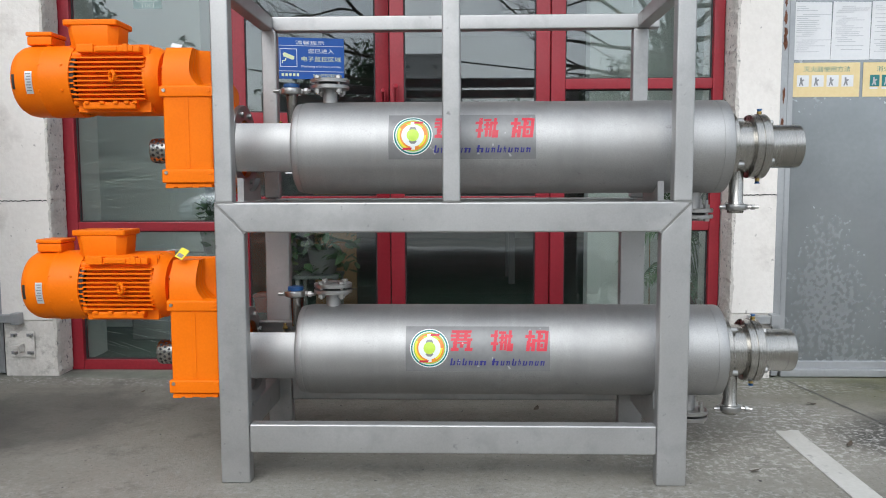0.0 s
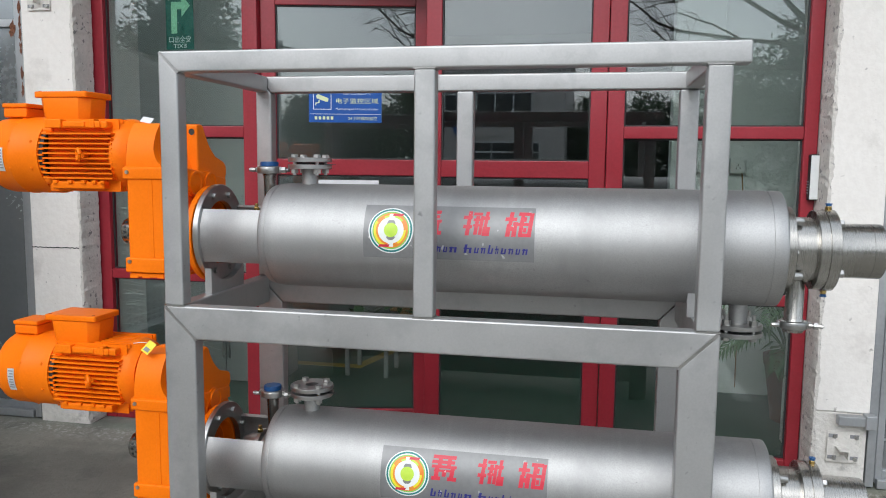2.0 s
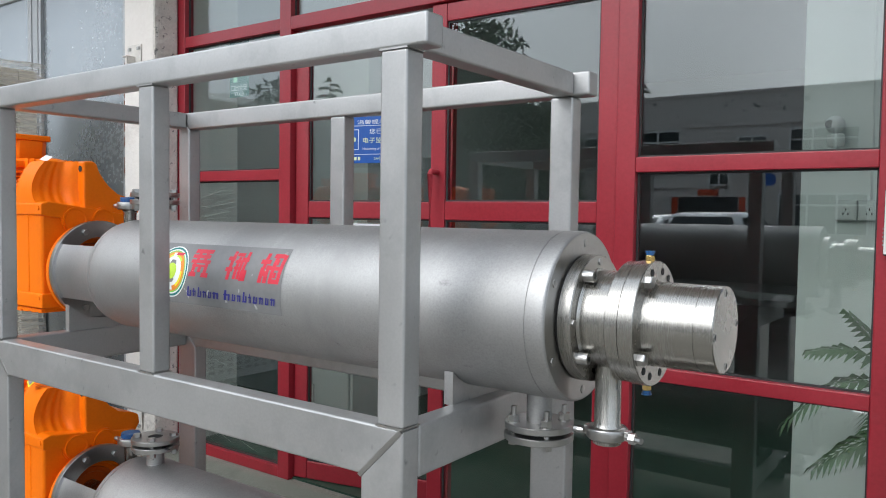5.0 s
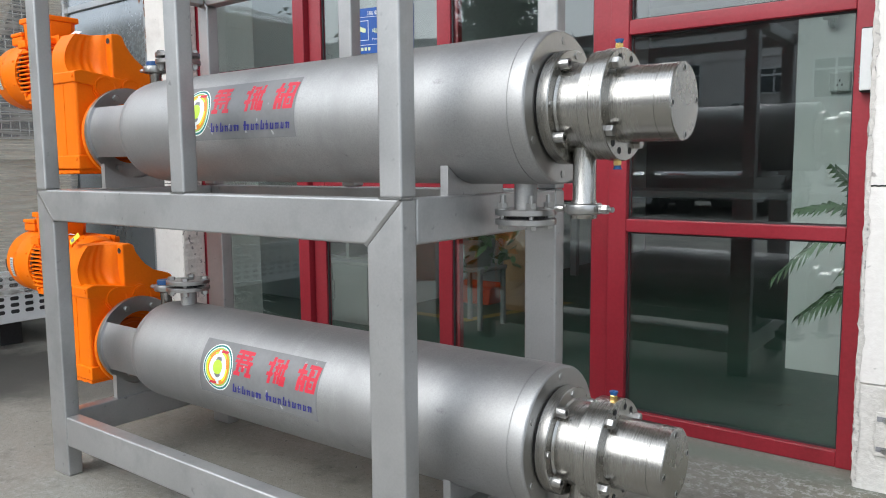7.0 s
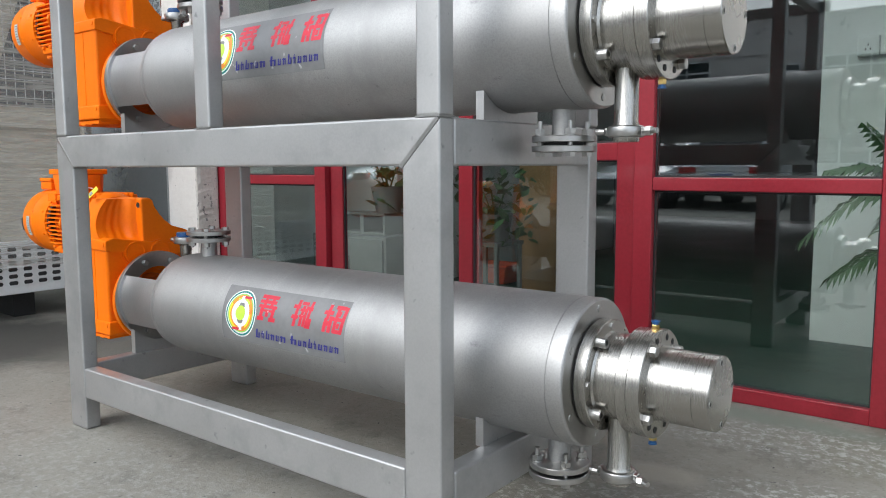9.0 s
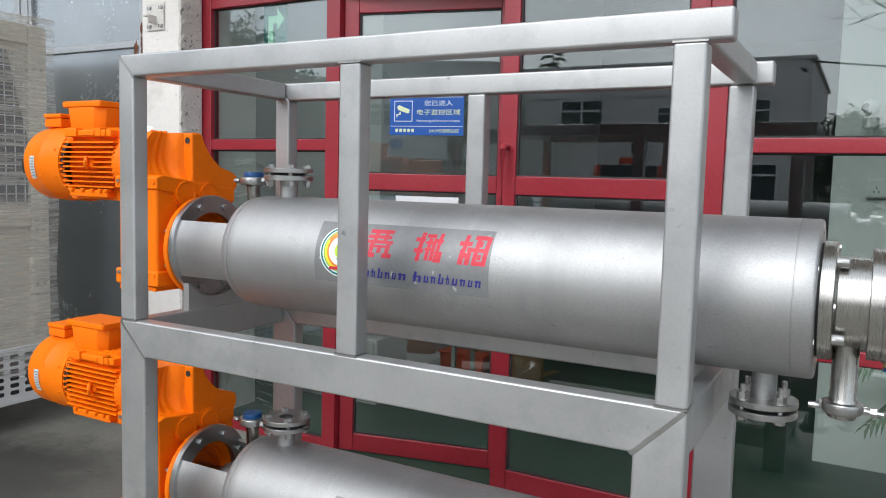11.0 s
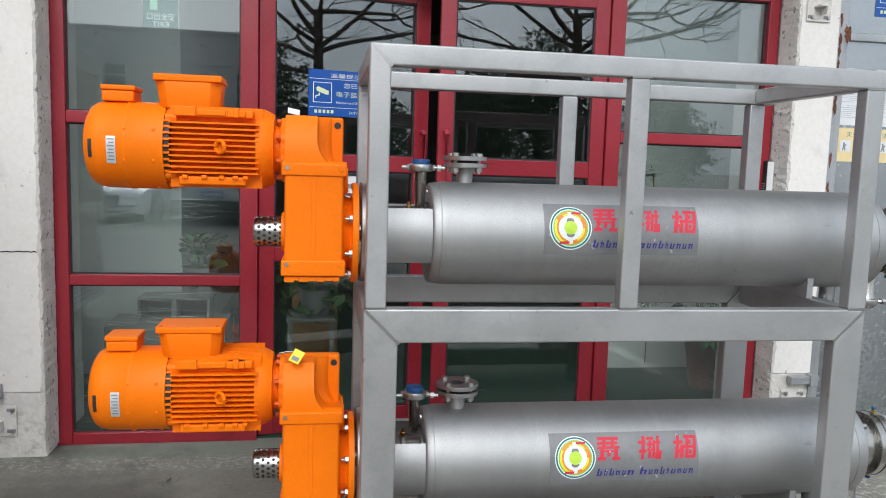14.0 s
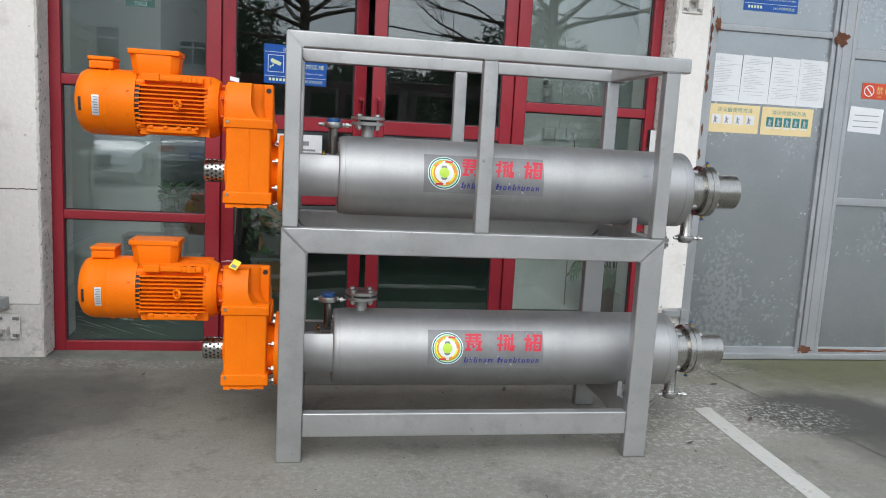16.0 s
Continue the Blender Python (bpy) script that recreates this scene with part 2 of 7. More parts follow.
WINDOWDARK = surface("dark_window_glass", (0.02, 0.028, 0.032), (0.035, 0.045, 0.05), (0.06, 0.12), 0.0, 1.0, 8.0, 0.0)
CARWHITE = surface("white_car_paint", (0.72, 0.73, 0.74), (0.76, 0.77, 0.78), (0.12, 0.2), 0.0, 2.0, 30.0, 0.0, coat=0.8)
CARGLASS = surface("dark_car_glass", (0.015, 0.018, 0.02), (0.02, 0.025, 0.028), (0.05, 0.08), 0.0, 2.0, 30.0, 0.0)
TYRE = surface("tyre_rubber", (0.015, 0.015, 0.015), (0.03, 0.03, 0.03), (0.7, 0.85), 0.0, 6.0, 60.0, 0.1)
LAMPRED = surface("red_lamp_lens", (0.35, 0.01, 0.01), (0.45, 0.015, 0.015), (0.15, 0.25), 0.0, 6.0, 60.0, 0.0)
BARK = surface("bark", (0.07, 0.055, 0.04), (0.12, 0.095, 0.07), (0.8, 0.95), 0.0, 2.0, 25.0, 0.5)
CROWN = surface("tree_leaves", (0.030, 0.065, 0.022), (0.06, 0.11, 0.04), (0.5, 0.7), 0.0, 1.2, 20.0, 0.02)
TARPFRAME = surface("cream_machine_panel", (0.58, 0.54, 0.45), (0.66, 0.62, 0.53), (0.45, 0.6), 0.0, 1.5, 40.0, 0.03)
# workbench grey; behind the wire guard it stands in for shade
MESHDARK = surface("dark_bench_and_guard_shade", (0.09, 0.095, 0.10), (0.14, 0.145, 0.15), (0.5, 0.7), 0.0, 2.0, 40.0, 0.02)


def glass_pane(name, tint, f0):
    """Clear float glass: see-through, with a sharp reflection that grows at a slant."""
    m = bpy.data.materials.new(name)
    m.use_nodes = True
    nt = m.node_tree
    nt.nodes.remove(nt.nodes["Principled BSDF"])
    lw = nt.nodes.new("ShaderNodeLayerWeight")
    lw.inputs["Blend"].default_value = 0.5
    p5 = nt.nodes.new("ShaderNodeMath")
    p5.operation = "POWER"
    p5.inputs[1].default_value = 5.0
    nt.links.new(lw.outputs["Facing"], p5.inputs[0])
    fr = nt.nodes.new("ShaderNodeMath")
    fr.operation = "MULTIPLY_ADD"
    fr.inputs[1].default_value, fr.inputs[2].default_value = 1 - f0, f0
    nt.links.new(p5.outputs[0], fr.inputs[0])
    tr = nt.nodes.new("ShaderNodeBsdfTransparent")
    tr.inputs["Color"].default_value = (*tint, 1)
    gl = nt.nodes.new("ShaderNodeBsdfGlossy")
    gl.inputs["Roughness"].default_value = 0.0
    gl.inputs["Color"].default_value = (0.95, 0.97, 1.0, 1)
    mix = nt.nodes.new("ShaderNodeMixShader")
    nt.links.new(fr.outputs[0], mix.inputs[0])
    nt.links.new(tr.outputs[0], mix.inputs[1])
    nt.links.new(gl.outputs[0], mix.inputs[2])
    nt.links.new(mix.outputs[0], nt.nodes["Material Output"].inputs["Surface"])
    return m


GLASS = glass_pane("door_glass", (0.87, 0.915, 0.89), 0.092)


def wrap_film():
    """Clear stretch film: mostly see-through, glossy, with crinkles."""
    m = bpy.data.materials.new("stretch_film")
    m.use_nodes = True
    nt = m.node_tree
    b = nt.nodes["Principled BSDF"]
    vec = nt.nodes.new("ShaderNodeTexCoord").outputs["Object"]
    n = noise_of(nt, vec, 4.5, 7.0, 0.72, 0.38, 0.66, stretch=(1.0, 0.5, 11.0))
    bp = nt.nodes.new("ShaderNodeBump")
    bp.inputs["Strength"].default_value, bp.inputs["Distance"].default_value = 0.6, 0.02
    nt.links.new(n, bp.inputs["Height"])
    nt.links.new(bp.outputs["Normal"], b.inputs["Normal"])
    b.inputs["Base Color"].default_value = (0.82, 0.785, 0.70, 1)
    b.inputs["Roughness"].default_value = 0.15
    r = nt.nodes.new("ShaderNodeMapRange")
    r.inputs["To Min"].default_value, r.inputs["To Max"].default_value = 0.10, 0.62
    nt.links.new(n, r.inputs["Value"])
    nt.links.new(r.outputs["Result"], b.inputs["Alpha"])
    return m


FILMWRAP = wrap_film()


def blot(nt, vec, cx, cy, rx, ry, wob, amount):
    """How far a point lies inside one stain on the ground: soft, ragged at the rim."""
    mp = nt.nodes.new("ShaderNodeMapping")
    mp.inputs["Location"].default_value, mp.inputs["Scale"].default_value = (-cx / rx, -cy / ry, 0), (1 / rx, 1 / ry, 0)
    nt.links.new(vec, mp.inputs["Vector"])
    ln = nt.nodes.new("ShaderNodeVectorMath")
    ln.operation = "LENGTH"
    nt.links.new(mp.outputs["Vector"], ln.inputs[0])
    ad = nt.nodes.new("ShaderNodeMath")
    ad.operation = "MULTIPLY_ADD"
    ad.inputs[1].default_value = wob
    nt.links.new(noise_of(nt, vec, 6.0, 8.0, 0.75, 0.2, 0.8), ad.inputs[0])
    nt.links.new(ln.outputs["Value"], ad.inputs[2])
    r = nt.nodes.new("ShaderNodeMapRange")
    r.inputs["From Min"].default_value, r.inputs["From Max"].default_value = 0.80 + wob * 0.3, 1.05 + wob * 0.7
    r.inputs["To Min"].default_value, r.inputs["To Max"].default_value = amount, 0.0
    nt.links.new(ad.outputs[0], r.inputs["Value"])
    return r.outputs["Result"]


def concrete_ground():
    m = bpy.data.materials.new("yard_concrete")
    m.use_nodes = True
    nt = m.node_tree
    b = nt.nodes["Principled BSDF"]
    vec = nt.nodes.new("ShaderNodeTexCoord").outputs["Object"]
    c = ramp_mix(nt, (0.196, 0.184, 0.155), (0.302, 0.285, 0.244), noise_of(nt, vec, 1.1, 9.0, 0.68, 0.32, 0.68))
    # cloudy trowel marks, fine grain, worn pale flakes, pits
    c = ramp_mix(nt, c, (0.115, 0.110, 0.097), noise_of(nt, vec, 5.0, 8.0, 0.7, 0.54, 0.80))
    c = ramp_mix(nt, c, (0.36, 0.35, 0.318), noise_of(nt, vec, 38.0, 8.0, 0.85, 0.52, 0.74))
    c = ramp_mix(nt, c, (0.085, 0.081, 0.070), noise_of(nt, vec, 62.0, 6.0, 0.8, 0.55, 0.72))
    c = ramp_mix(nt, c, (0.34, 0.33, 0.305), noise_of(nt, vec, 17.0, 10.0, 0.78, 0.60, 0.72))
    c = ramp_mix(nt, c, (0.44, 0.43, 0.40), noise_of(nt, vec, 14.0, 12.0, 0.80, 0.655, 0.68))
    c = ramp_mix(nt, c, (0.055, 0.052, 0.046), noise_of(nt, vec, 38.0, 2.0, 0.5, 0.715, 0.745))
    # old oil spill beside the wrapped machine, moss and damp before the gate, lime crust by the rack and the wall foot
    for cx, cy, rx, ry, wob, col, amount, flake in ((-2.40, 2.85, 0.62, 0.72, 0.5, (0.045, 0.043, 0.038), 0.85, 0), (4.2, 3.95, 2.75, 0.74, 0.45, (0.100, 0.103, 0.038), 0.82, 0), (2.02, 3.08, 0.50, 0.36, 0.30, (0.052, 0.050, 0.045), 0.84, 0), (2.45, 2.62, 0.66, 0.62, 0.35, (0.075, 0.072, 0.062), 0.8, 0),
                                                    (1.05, 2.95, 0.52, 0.30, 0.6, (0.47, 0.452, 0.41), 0.95, 1), (1.42, 3.95, 0.30, 0.16, 0.6, (0.52, 0.505, 0.47), 0.9, 1), (0.93, 3.38, 0.13, 0.07, 0.6, (0.37, 0.335, 0.28), 0.75, 0), (1.62, 3.05, 0.42, 0.26, 0.7, (0.48, 0.465, 0.43), 0.9, 1), (0.95, 2.2, 0.5, 0.45, 0.7, (0.42, 0.405, 0.365), 0.7, 1), (-1.6, 3.95, 1.1, 0.13, 0.6, (0.42, 0.41, 0.38), 0.9, 1), (1.2, 3.85, 0.8, 0.16, 0.6, (0.42, 0.41, 0.38), 0.9, 1),
                                                    (-2.1, 2.35, 0.9, 0.35, 0.7, (0.40, 0.39, 0.36), 0.6, 1), (-0.1, 2.2, 1.6, 0.5, 0.7, (0.36, 0.35, 0.32), 0.5, 1), (1.40, 3.38, 0.30, 0.20, 0.7, (0.52, 0.51, 0.48), 0.9, 1), (-0.4, 4.06, 2.3, 0.10, 0.5, (0.20, 0.225, 0.185), 0.8, 0), (-1.9, 3.3, 0.55, 0.5, 0.5, (0.07, 0.066, 0.058), 0.6, 0)):
        fac = blot(nt, vec, cx, cy, rx, ry, wob, amount)
        if flake:
            mul = nt.nodes.new("ShaderNodeMath")
            mul.operation = "MULTIPLY"
            nt.links.new(fac, mul.inputs[0])
            nt.links.new(noise_of(nt, vec, 34.0, 10.0, 0.80, 0.515, 0.56), mul.inputs[1])
            fac = mul.outputs[0]
        c = ramp_mix(nt, c, col, fac)
    c = ramp_mix(nt, c, (0.075, 0.072, 0.065), noise_of(nt, vec, 0.62, 6.0, 0.62, 0.57, 0.72))
    nt.links.new(c, b.inputs["Base Color"])
    b.inputs["Roughness"].default_value = 0.82
    bp = nt.nodes.new("ShaderNodeBump")
    bp.inputs["Strength"].default_value, bp.inputs["Distance"].default_value = 0.45, 0.01
    nt.links.new(noise_of(nt, vec, 34.0, 10.0, 0.8, 0.2, 0.8), bp.inputs["Height"])
    nt.links.new(bp.outputs["Normal"], b.inputs["Normal"])
    return m


CONCRETE = concrete_ground()
MOSS = surface("mossy_concrete", (0.15, 0.155, 0.085), (0.26, 0.25, 0.17), (0.8, 0.95), 0.0, 3.0, 35.0, 0.2, stains=((0.10, 0.115, 0.045), 2.0, 0.5, 0.7))
WETDARK = surface("damp_concrete", (0.085, 0.082, 0.075), (0.13, 0.125, 0.115), (0.5, 0.8), 0.0, 2.5, 35.0, 0.2)
LINEWHITE = surface("worn_road_paint", (0.50, 0.485, 0.445), (0.60, 0.585, 0.545), (0.6, 0.8), 0.0, 6.0, 60.0, 0.1, stains=((0.34, 0.33, 0.31), 12.0, 0.56, 0.66))


# ---- mesh helpers ----
BASE = {}


def thing(name, base, label, category, group=""):
    e = new(name)
    e.location = base
    e.empty_display_size = 0.1
    BASE[e] = Vector(base)
    return tagged(e, label, category, group)


BEVELLED = set()


def finish_bevelled(bm, name, material):
    """Flat faces stay flat and only the narrow bevels are shaded round."""
    BEVELLED.discard(bm)
    bm.verts.ensure_lookup_table()
    normals = []
    for v in bm.verts:
        n = Vector((0, 0, 0))
        for f in v.link_faces:
            n += f.normal * f.calc_area()
        normals.append(n.normalized() if n.length else Vector((0, 0, 1)))
    me = bpy.data.meshes.new(name)
    bm.to_mesh(me)
    bm.free()
    me.materials.append(material)
    for q in me.polygons:
        q.use_smooth = True
    me.normals_split_custom_set_from_vertices(normals)
    return me


def finish(bm, name, material, smooth=40):
    bmesh.ops.recalc_face_normals(bm, faces=bm.faces)
    if bm in BEVELLED:
        return finish_bevelled(bm, name, material)
    me = bpy.data.meshes.new(name)
    bm.to_mesh(me)
    bm.free()
    me.materials.append(material)
    if smooth:
        me.set_sharp_from_angle(angle=radians(smooth))
        for p in me.polygons:
            p.use_smooth = True
    return me


def part(name, bm, material, parent, label="", smooth=28):
    """One mesh under a thing or a part; bm is in world metres."""
    base = BASE[parent]
    bm.transform(Matrix.Translation(-base))
    ob = new(name, finish(bm, name, material, smooth))
    ob.parent = parent
    BASE[ob] = base
    if label:
        tagged(ob, label)
    return ob


def solo(name, bm, material, label="", category="", group="", kind="", smooth=28):
    """A one-mesh thing or piece of the setting; bm is in world metres."""
    ob = new(name, finish(bm, name, material, smooth))
    BASE[ob] = Vector((0, 0, 0))
    return tagged(ob, label, category, group, kind)


def box(x0, x1, y0, y1, z0, z1, bevel=0.0, seg=2, bm=None):
    own = bm is None
    bm = bm or bmesh.new()
    r = bmesh.ops.create_cube(bm, size=1)
    for v in r["verts"]:
        v.co = Vector((x0 + (v.co.x + 0.5) * (x1 - x0), y0 + (v.co.y + 0.5) * (y1 - y0), z0 + (v.co.z + 0.5) * (z1 - z0)))
    if bevel:
        bmesh.ops.bevel(bm, geom=list({e for v in r["verts"] for e in v.link_edges}), offset=bevel, segments=seg, affect="EDGES", profile=0.5)
        BEVELLED.add(bm)
    return bm


def prism(pts, axis, a, b, bevel=0.0, seg=2, bm=None):
    """A polygon given in the two other axes, pushed along an axis from a to b."""
    bm = bm or bmesh.new()

    def at(p, h):
        return {"x": (h, p[0], p[1]), "y": (p[0], h, p[1]), "z": (p[0], p[1], h)}[axis]
    lo = [bm.verts.new(at(p, a)) for p in pts]
    hi = [bm.verts.new(at(p, b)) for p in pts]
    faces = [bm.faces.new(lo), bm.faces.new(hi[::-1])]
    n = len(pts)
    for i in range(n):
        faces.append(bm.faces.new((lo[i], hi[i], hi[(i + 1) % n], lo[(i + 1) % n])))
    if bevel:
        bmesh.ops.bevel(bm, geom=list({e for f in faces for e in f.edges}), offset=bevel, segments=seg, affect="EDGES", profile=0.5)
        BEVELLED.add(bm)
    return bm


def lathe(profile, origin, axis="x", seg=48, bm=None, a0=0.0, a1=360.0):
    """Turns (along, radius) pairs round an axis through origin. Closed ends where the radius is 0."""
    bm = bm or bmesh.new()
    o = Vector(origin)
    full = abs(a1 - a0 - 360) < 1e-6
    n = seg if full else seg + 1
    rings = []
    for s, r in profile:
        ring = []
        if r < 1e-6:
            p = {"x": Vector((s, 0, 0)), "y": Vector((0, s, 0)), "z": Vector((0, 0, s))}[axis]
            ring = [bm.verts.new(o + p)] * n
        else:
            for i in range(n):
                a = radians(a0 + (a1 - a0) * i / seg)
                c, d = r * math.cos(a), r * math.sin(a)
                p = {"x": Vector((s, c, d)), "y": Vector((d, s, c)), "z": Vector((c, d, s))}[axis]
                ring.append(bm.verts.new(o + p))
        rings.append(ring)
    for A, B in zip(rings, rings[1:]):
        for i in range(seg):
            j = (i + 1) % n
            q = []
            for v in (A[i], A[j], B[j], B[i]):
                if v not in q:
                    q.append(v)
            if len(q) > 2:
                bm.faces.new(q)
    return bm


def hexhead(origin, axis, r, h, bm=None, sign=1):
    bm = bm or bmesh.new()
    return lathe([(0, 0), (0, r), (sign * h * 0.85, r), (sign * h, r * 0.86), (sign * h, 0)], origin, axis, 6, bm)


def sweep(points, r, seg=8, bm=None, r1=None):
    """A round bar along points."""
    bm = bm or bmesh.new()
    pts = [Vector(p) for p in points]
    rings = []
    for i, p in enumerate(pts):
        d = (pts[min(i + 1, len(pts) - 1)] - pts[max(i - 1, 0)]).normalized()
        q = d.to_track_quat("Z", "Y")
        rr = r if r1 is None else r + (r1 - r) * i / (len(pts) - 1)
        rings.append([bm.verts.new(p + q @ Vector((rr * math.cos(2 * math.pi * k / seg), rr * math.sin(2 * math.pi * k / seg), 0))) for k in range(seg)])
    for A, B in zip(rings, rings[1:]):
        for k in range(seg):
            bm.faces.new((A[k], A[(k + 1) % seg], B[(k + 1) % seg], B[k]))
    bm.faces.new(rings[0][::-1])
    bm.faces.new(rings[-1])
    return bm


def lettering(text, size, material, at, parent, name="lettering", spacing=1.0, centre=True, mirror=False, turn=None, width=None):
    """Flat words facing the yard (-y), their baseline's middle or start at a point."""
    cu = bpy.data.curves.new("words", "FONT")
    cu.body, cu.size, cu.space_character = text, size, spacing
    cu.align_x = "CENTER" if centre else "LEFT"
    ob = bpy.data.objects.new("words", cu)
    scene.collection.objects.link(ob)
    dg = bpy.context.evaluated_depsgraph_get()
    me = bpy.data.meshes.new_from_object(ob.evaluated_get(dg))
    bpy.data.objects.remove(ob)
    bm = bmesh.new()
    bm.from_mesh(me)
    bpy.data.meshes.remove(me)
    if width:
        xs = [v.co.x for v in bm.verts]
        k = width / max(max(xs) - min(xs), 1e-6)
        for v in bm.verts:
            v.co.x *= k
    if mirror:
        for v in bm.verts:
            v.co.x = -v.co.x
    m = Matrix.Translation(at) @ (turn or Matrix.Identity(4)) @ Matrix.Rotation(radians(90), 4, "X")
    bm.transform(m)
    return part(name, bm, material, parent, smooth=0)

# ---- ground ----
bm = bmesh.new()
bmesh.ops.create_grid(bm, x_segments=40, y_segments=40, size=400)
solo("ground", bm, CONCRETE, "grey weathered concrete yard with stains and pale worn patches", "ground", kind="structure", smooth=0)


# parking line, slanting a little towards the gate
prism([(1.298, 3.155), (1.309, 3.172), (1.350, 3.168), (1.372, 3.184), (1.402, 3.176), (1.392, 3.140), (1.374, 2.2), (1.348, 1.0), (1.250, 1.0), (1.277, 2.2)], "z", 0.0005, 0.004, bm=(bm := bmesh.new()))
solo("parking_line", bm, LINEWHITE, "worn white painted parking line on concrete", "road marking", kind="structure", smooth=0)
# joint between the yard slab and the apron before the gate
rnd = random.Random(12)
bm = bmesh.new()
crack = []
for i in range(60):
    y = 3.98 - 3.4 * i / 59
    x = 1.685 + 0.160 * (3.98 - y) + 0.010 * noise.noise(Vector((y * 5, 3, 0))) + rnd.uniform(-0.002, 0.002)
    w = 0.0030 + 0.0030 * rnd.random()
    crack.append((bm.verts.new((x - w, y, 0.0022)), bm.verts.new((x + w, y, 0.0022))))
for A, B in zip(crack, crack[1:]):
    bm.faces.new((A[0], B[0], B[1], A[1]))
solo("slab_joint", bm, WETDARK, "dark open joint between two concrete slabs", "slab joint", kind="structure", smooth=0)


# ---- building: openings, pillars, lintel ----
def wall(name, x0, x1, y0, y1, z0, z1, material, label, bevel=0.0):
    return solo(name, box(x0, x1, y0, y1, z0, z1, bevel), material, label, "wall", kind="structure", smooth=0)


FY = 4.17
wall("pillar_left", -2.435, -2.146, 4.03, 4.60, 0.30, 3.6, PLASTER, "cream plastered pillar with a chipped edge", 0.006)
wall("pillar_right", 1.405, 1.625, 4.03, 4.60, 0.34, 3.6, PLASTER, "cream plastered pillar with a chipped edge", 0.006)
wall("pillar_base_left", -2.43, -2.140, 4.034, 4.60, -0.02, 0.30, CEMENT, "bare cement base of the left pillar", 0.008)
wall("pillar_base_right", 1.40, 1.62, 4.034, 4.60, -0.02, 0.34, CEMENT, "bare cement base of the pillar", 0.008)
wall("lintel", -2.146, 1.405, 4.05, 4.60, 2.95, 3.6, PLASTER, "cream plastered lintel above the glazed front")
wall("wall_upper", -9.0, 9.0, 4.03, 4.60, 3.6, 6.5, PLASTER, "cream plastered upper wall of the workshop")
# unseen overhang added to keep sky light off the barrel backs
wall("sky_blocking_slab", -9.0, 9.0, 2.9, 4.028, 3.45, 3.6, PLASTER, "plain plastered slab, unseen, added to block sky light from above")
wall("wall_far_left", -9.0, -6.2, 4.03, 4.60, -0.02, 3.6, PLASTER, "cream plastered wall")
wall("wall_far_right", 5.6, 9.0, 4.03, 4.60, -0.02, 3.6, PLASTER, "cream plastered wall")


def crumbled_edge(name, x, xin, seed):
    """A ragged strip of broken plaster down the reveal's edge."""
    rnd = random.Random(seed)
    bm = bmesh.new()
    n = 150
    rows = []
    for i in range(n + 1):
        z = 0.02 + 2.9 * i / n
        j = rnd.uniform(-0.004, 0.004) + 0.010 * noise.noise(Vector((z * 9, seed, 0)))
        k = rnd.uniform(-0.003, 0.003)
        s = 1 if xin > x else -1
        rows.append([bm.verts.new((x - s * (0.010 + j), 4.0275, z)), bm.verts.new((x + s * rnd.uniform(0.0, 0.006), 4.0265 + rnd.uniform(0, 0.005), z + k * 0.3)),
                     bm.verts.new((x + s * (0.008 + k), 4.050 + rnd.uniform(-0.004, 0.004), z)), bm.verts.new((xin, FY - 0.01 + rnd.uniform(-0.003, 0.003), z))])
    for A, B in zip(rows, rows[1:]):
        for q in range(3):
            bm.faces.new((A[q], A[q + 1], B[q + 1], B[q]))
    return solo(name, bm, CRUMBLE, "broken plaster edge showing rough render", "wall", kind="structure", smooth=0)


crumbled_edge("plaster_edge_left", -2.144, -2.128, 1)
crumbled_edge("plaster_edge_right", 1.403, 1.385, 2)
# a crack round each pillar
for nm, x0, x1, z in (("pillar_crack_left", -2.434, -2.148, 0.935), ("pillar_crack_right", 1.407, 1.624, 0.955)):
    bm = bmesh.new()
    rnd = random.Random(7)
    top, bot = [], []
    for i in range(25):
        x = x0 + (x1 - x0) * i / 24
        w = rnd.uniform(-0.002, 0.002)
        top.append(bm.verts.new((x, 4.0285, z + 0.003 + w)))
        bot.append(bm.verts.new((x, 4.0285, z - 0.002 + w)))
    for i in range(24):
        bm.faces.new((bot[i], bot[i + 1], top[i + 1], top[i]))
    solo(nm, bm, BLACK, "thin horizontal crack in the plaster", "crack", kind="structure", smooth=0)


# ---- red glazed front ----
def bar(name, x0, x1, z0, z1, parent, y0=FY, y1=FY + 0.06, label=""):
    return part(name, box(x0, x1, y0, y1, z0, z1, 0.004), RED, parent, label)


def pane(x0, x1, z0, z1, parent, y=FY + 0.035):
    p = part("pane", box(x0 - 0.008, x1 + 0.008, y, y + 0.006, z0 - 0.008, z1 + 0.008), GLASS, parent, "clear reflecting glass", smooth=0)
    p.visible_shadow = False
    gasket = bmesh.new()
    for a in ((x0 - 0.001, x0 + 0.007, z0, z1), (x1 - 0.007, x1 + 0.001, z0, z1), (x0 + 0.007, x1 - 0.007, z0 - 0.001, z0 + 0.007), (x0 + 0.007, x1 - 0.007, z1 - 0.007, z1 + 0.001)):
        box(a[0], a[1], y - 0.008, y - 0.001, a[2], a[3], bm=gasket)
    part("glazing_seal", gasket, SEAL, p, smooth=0)
    return p


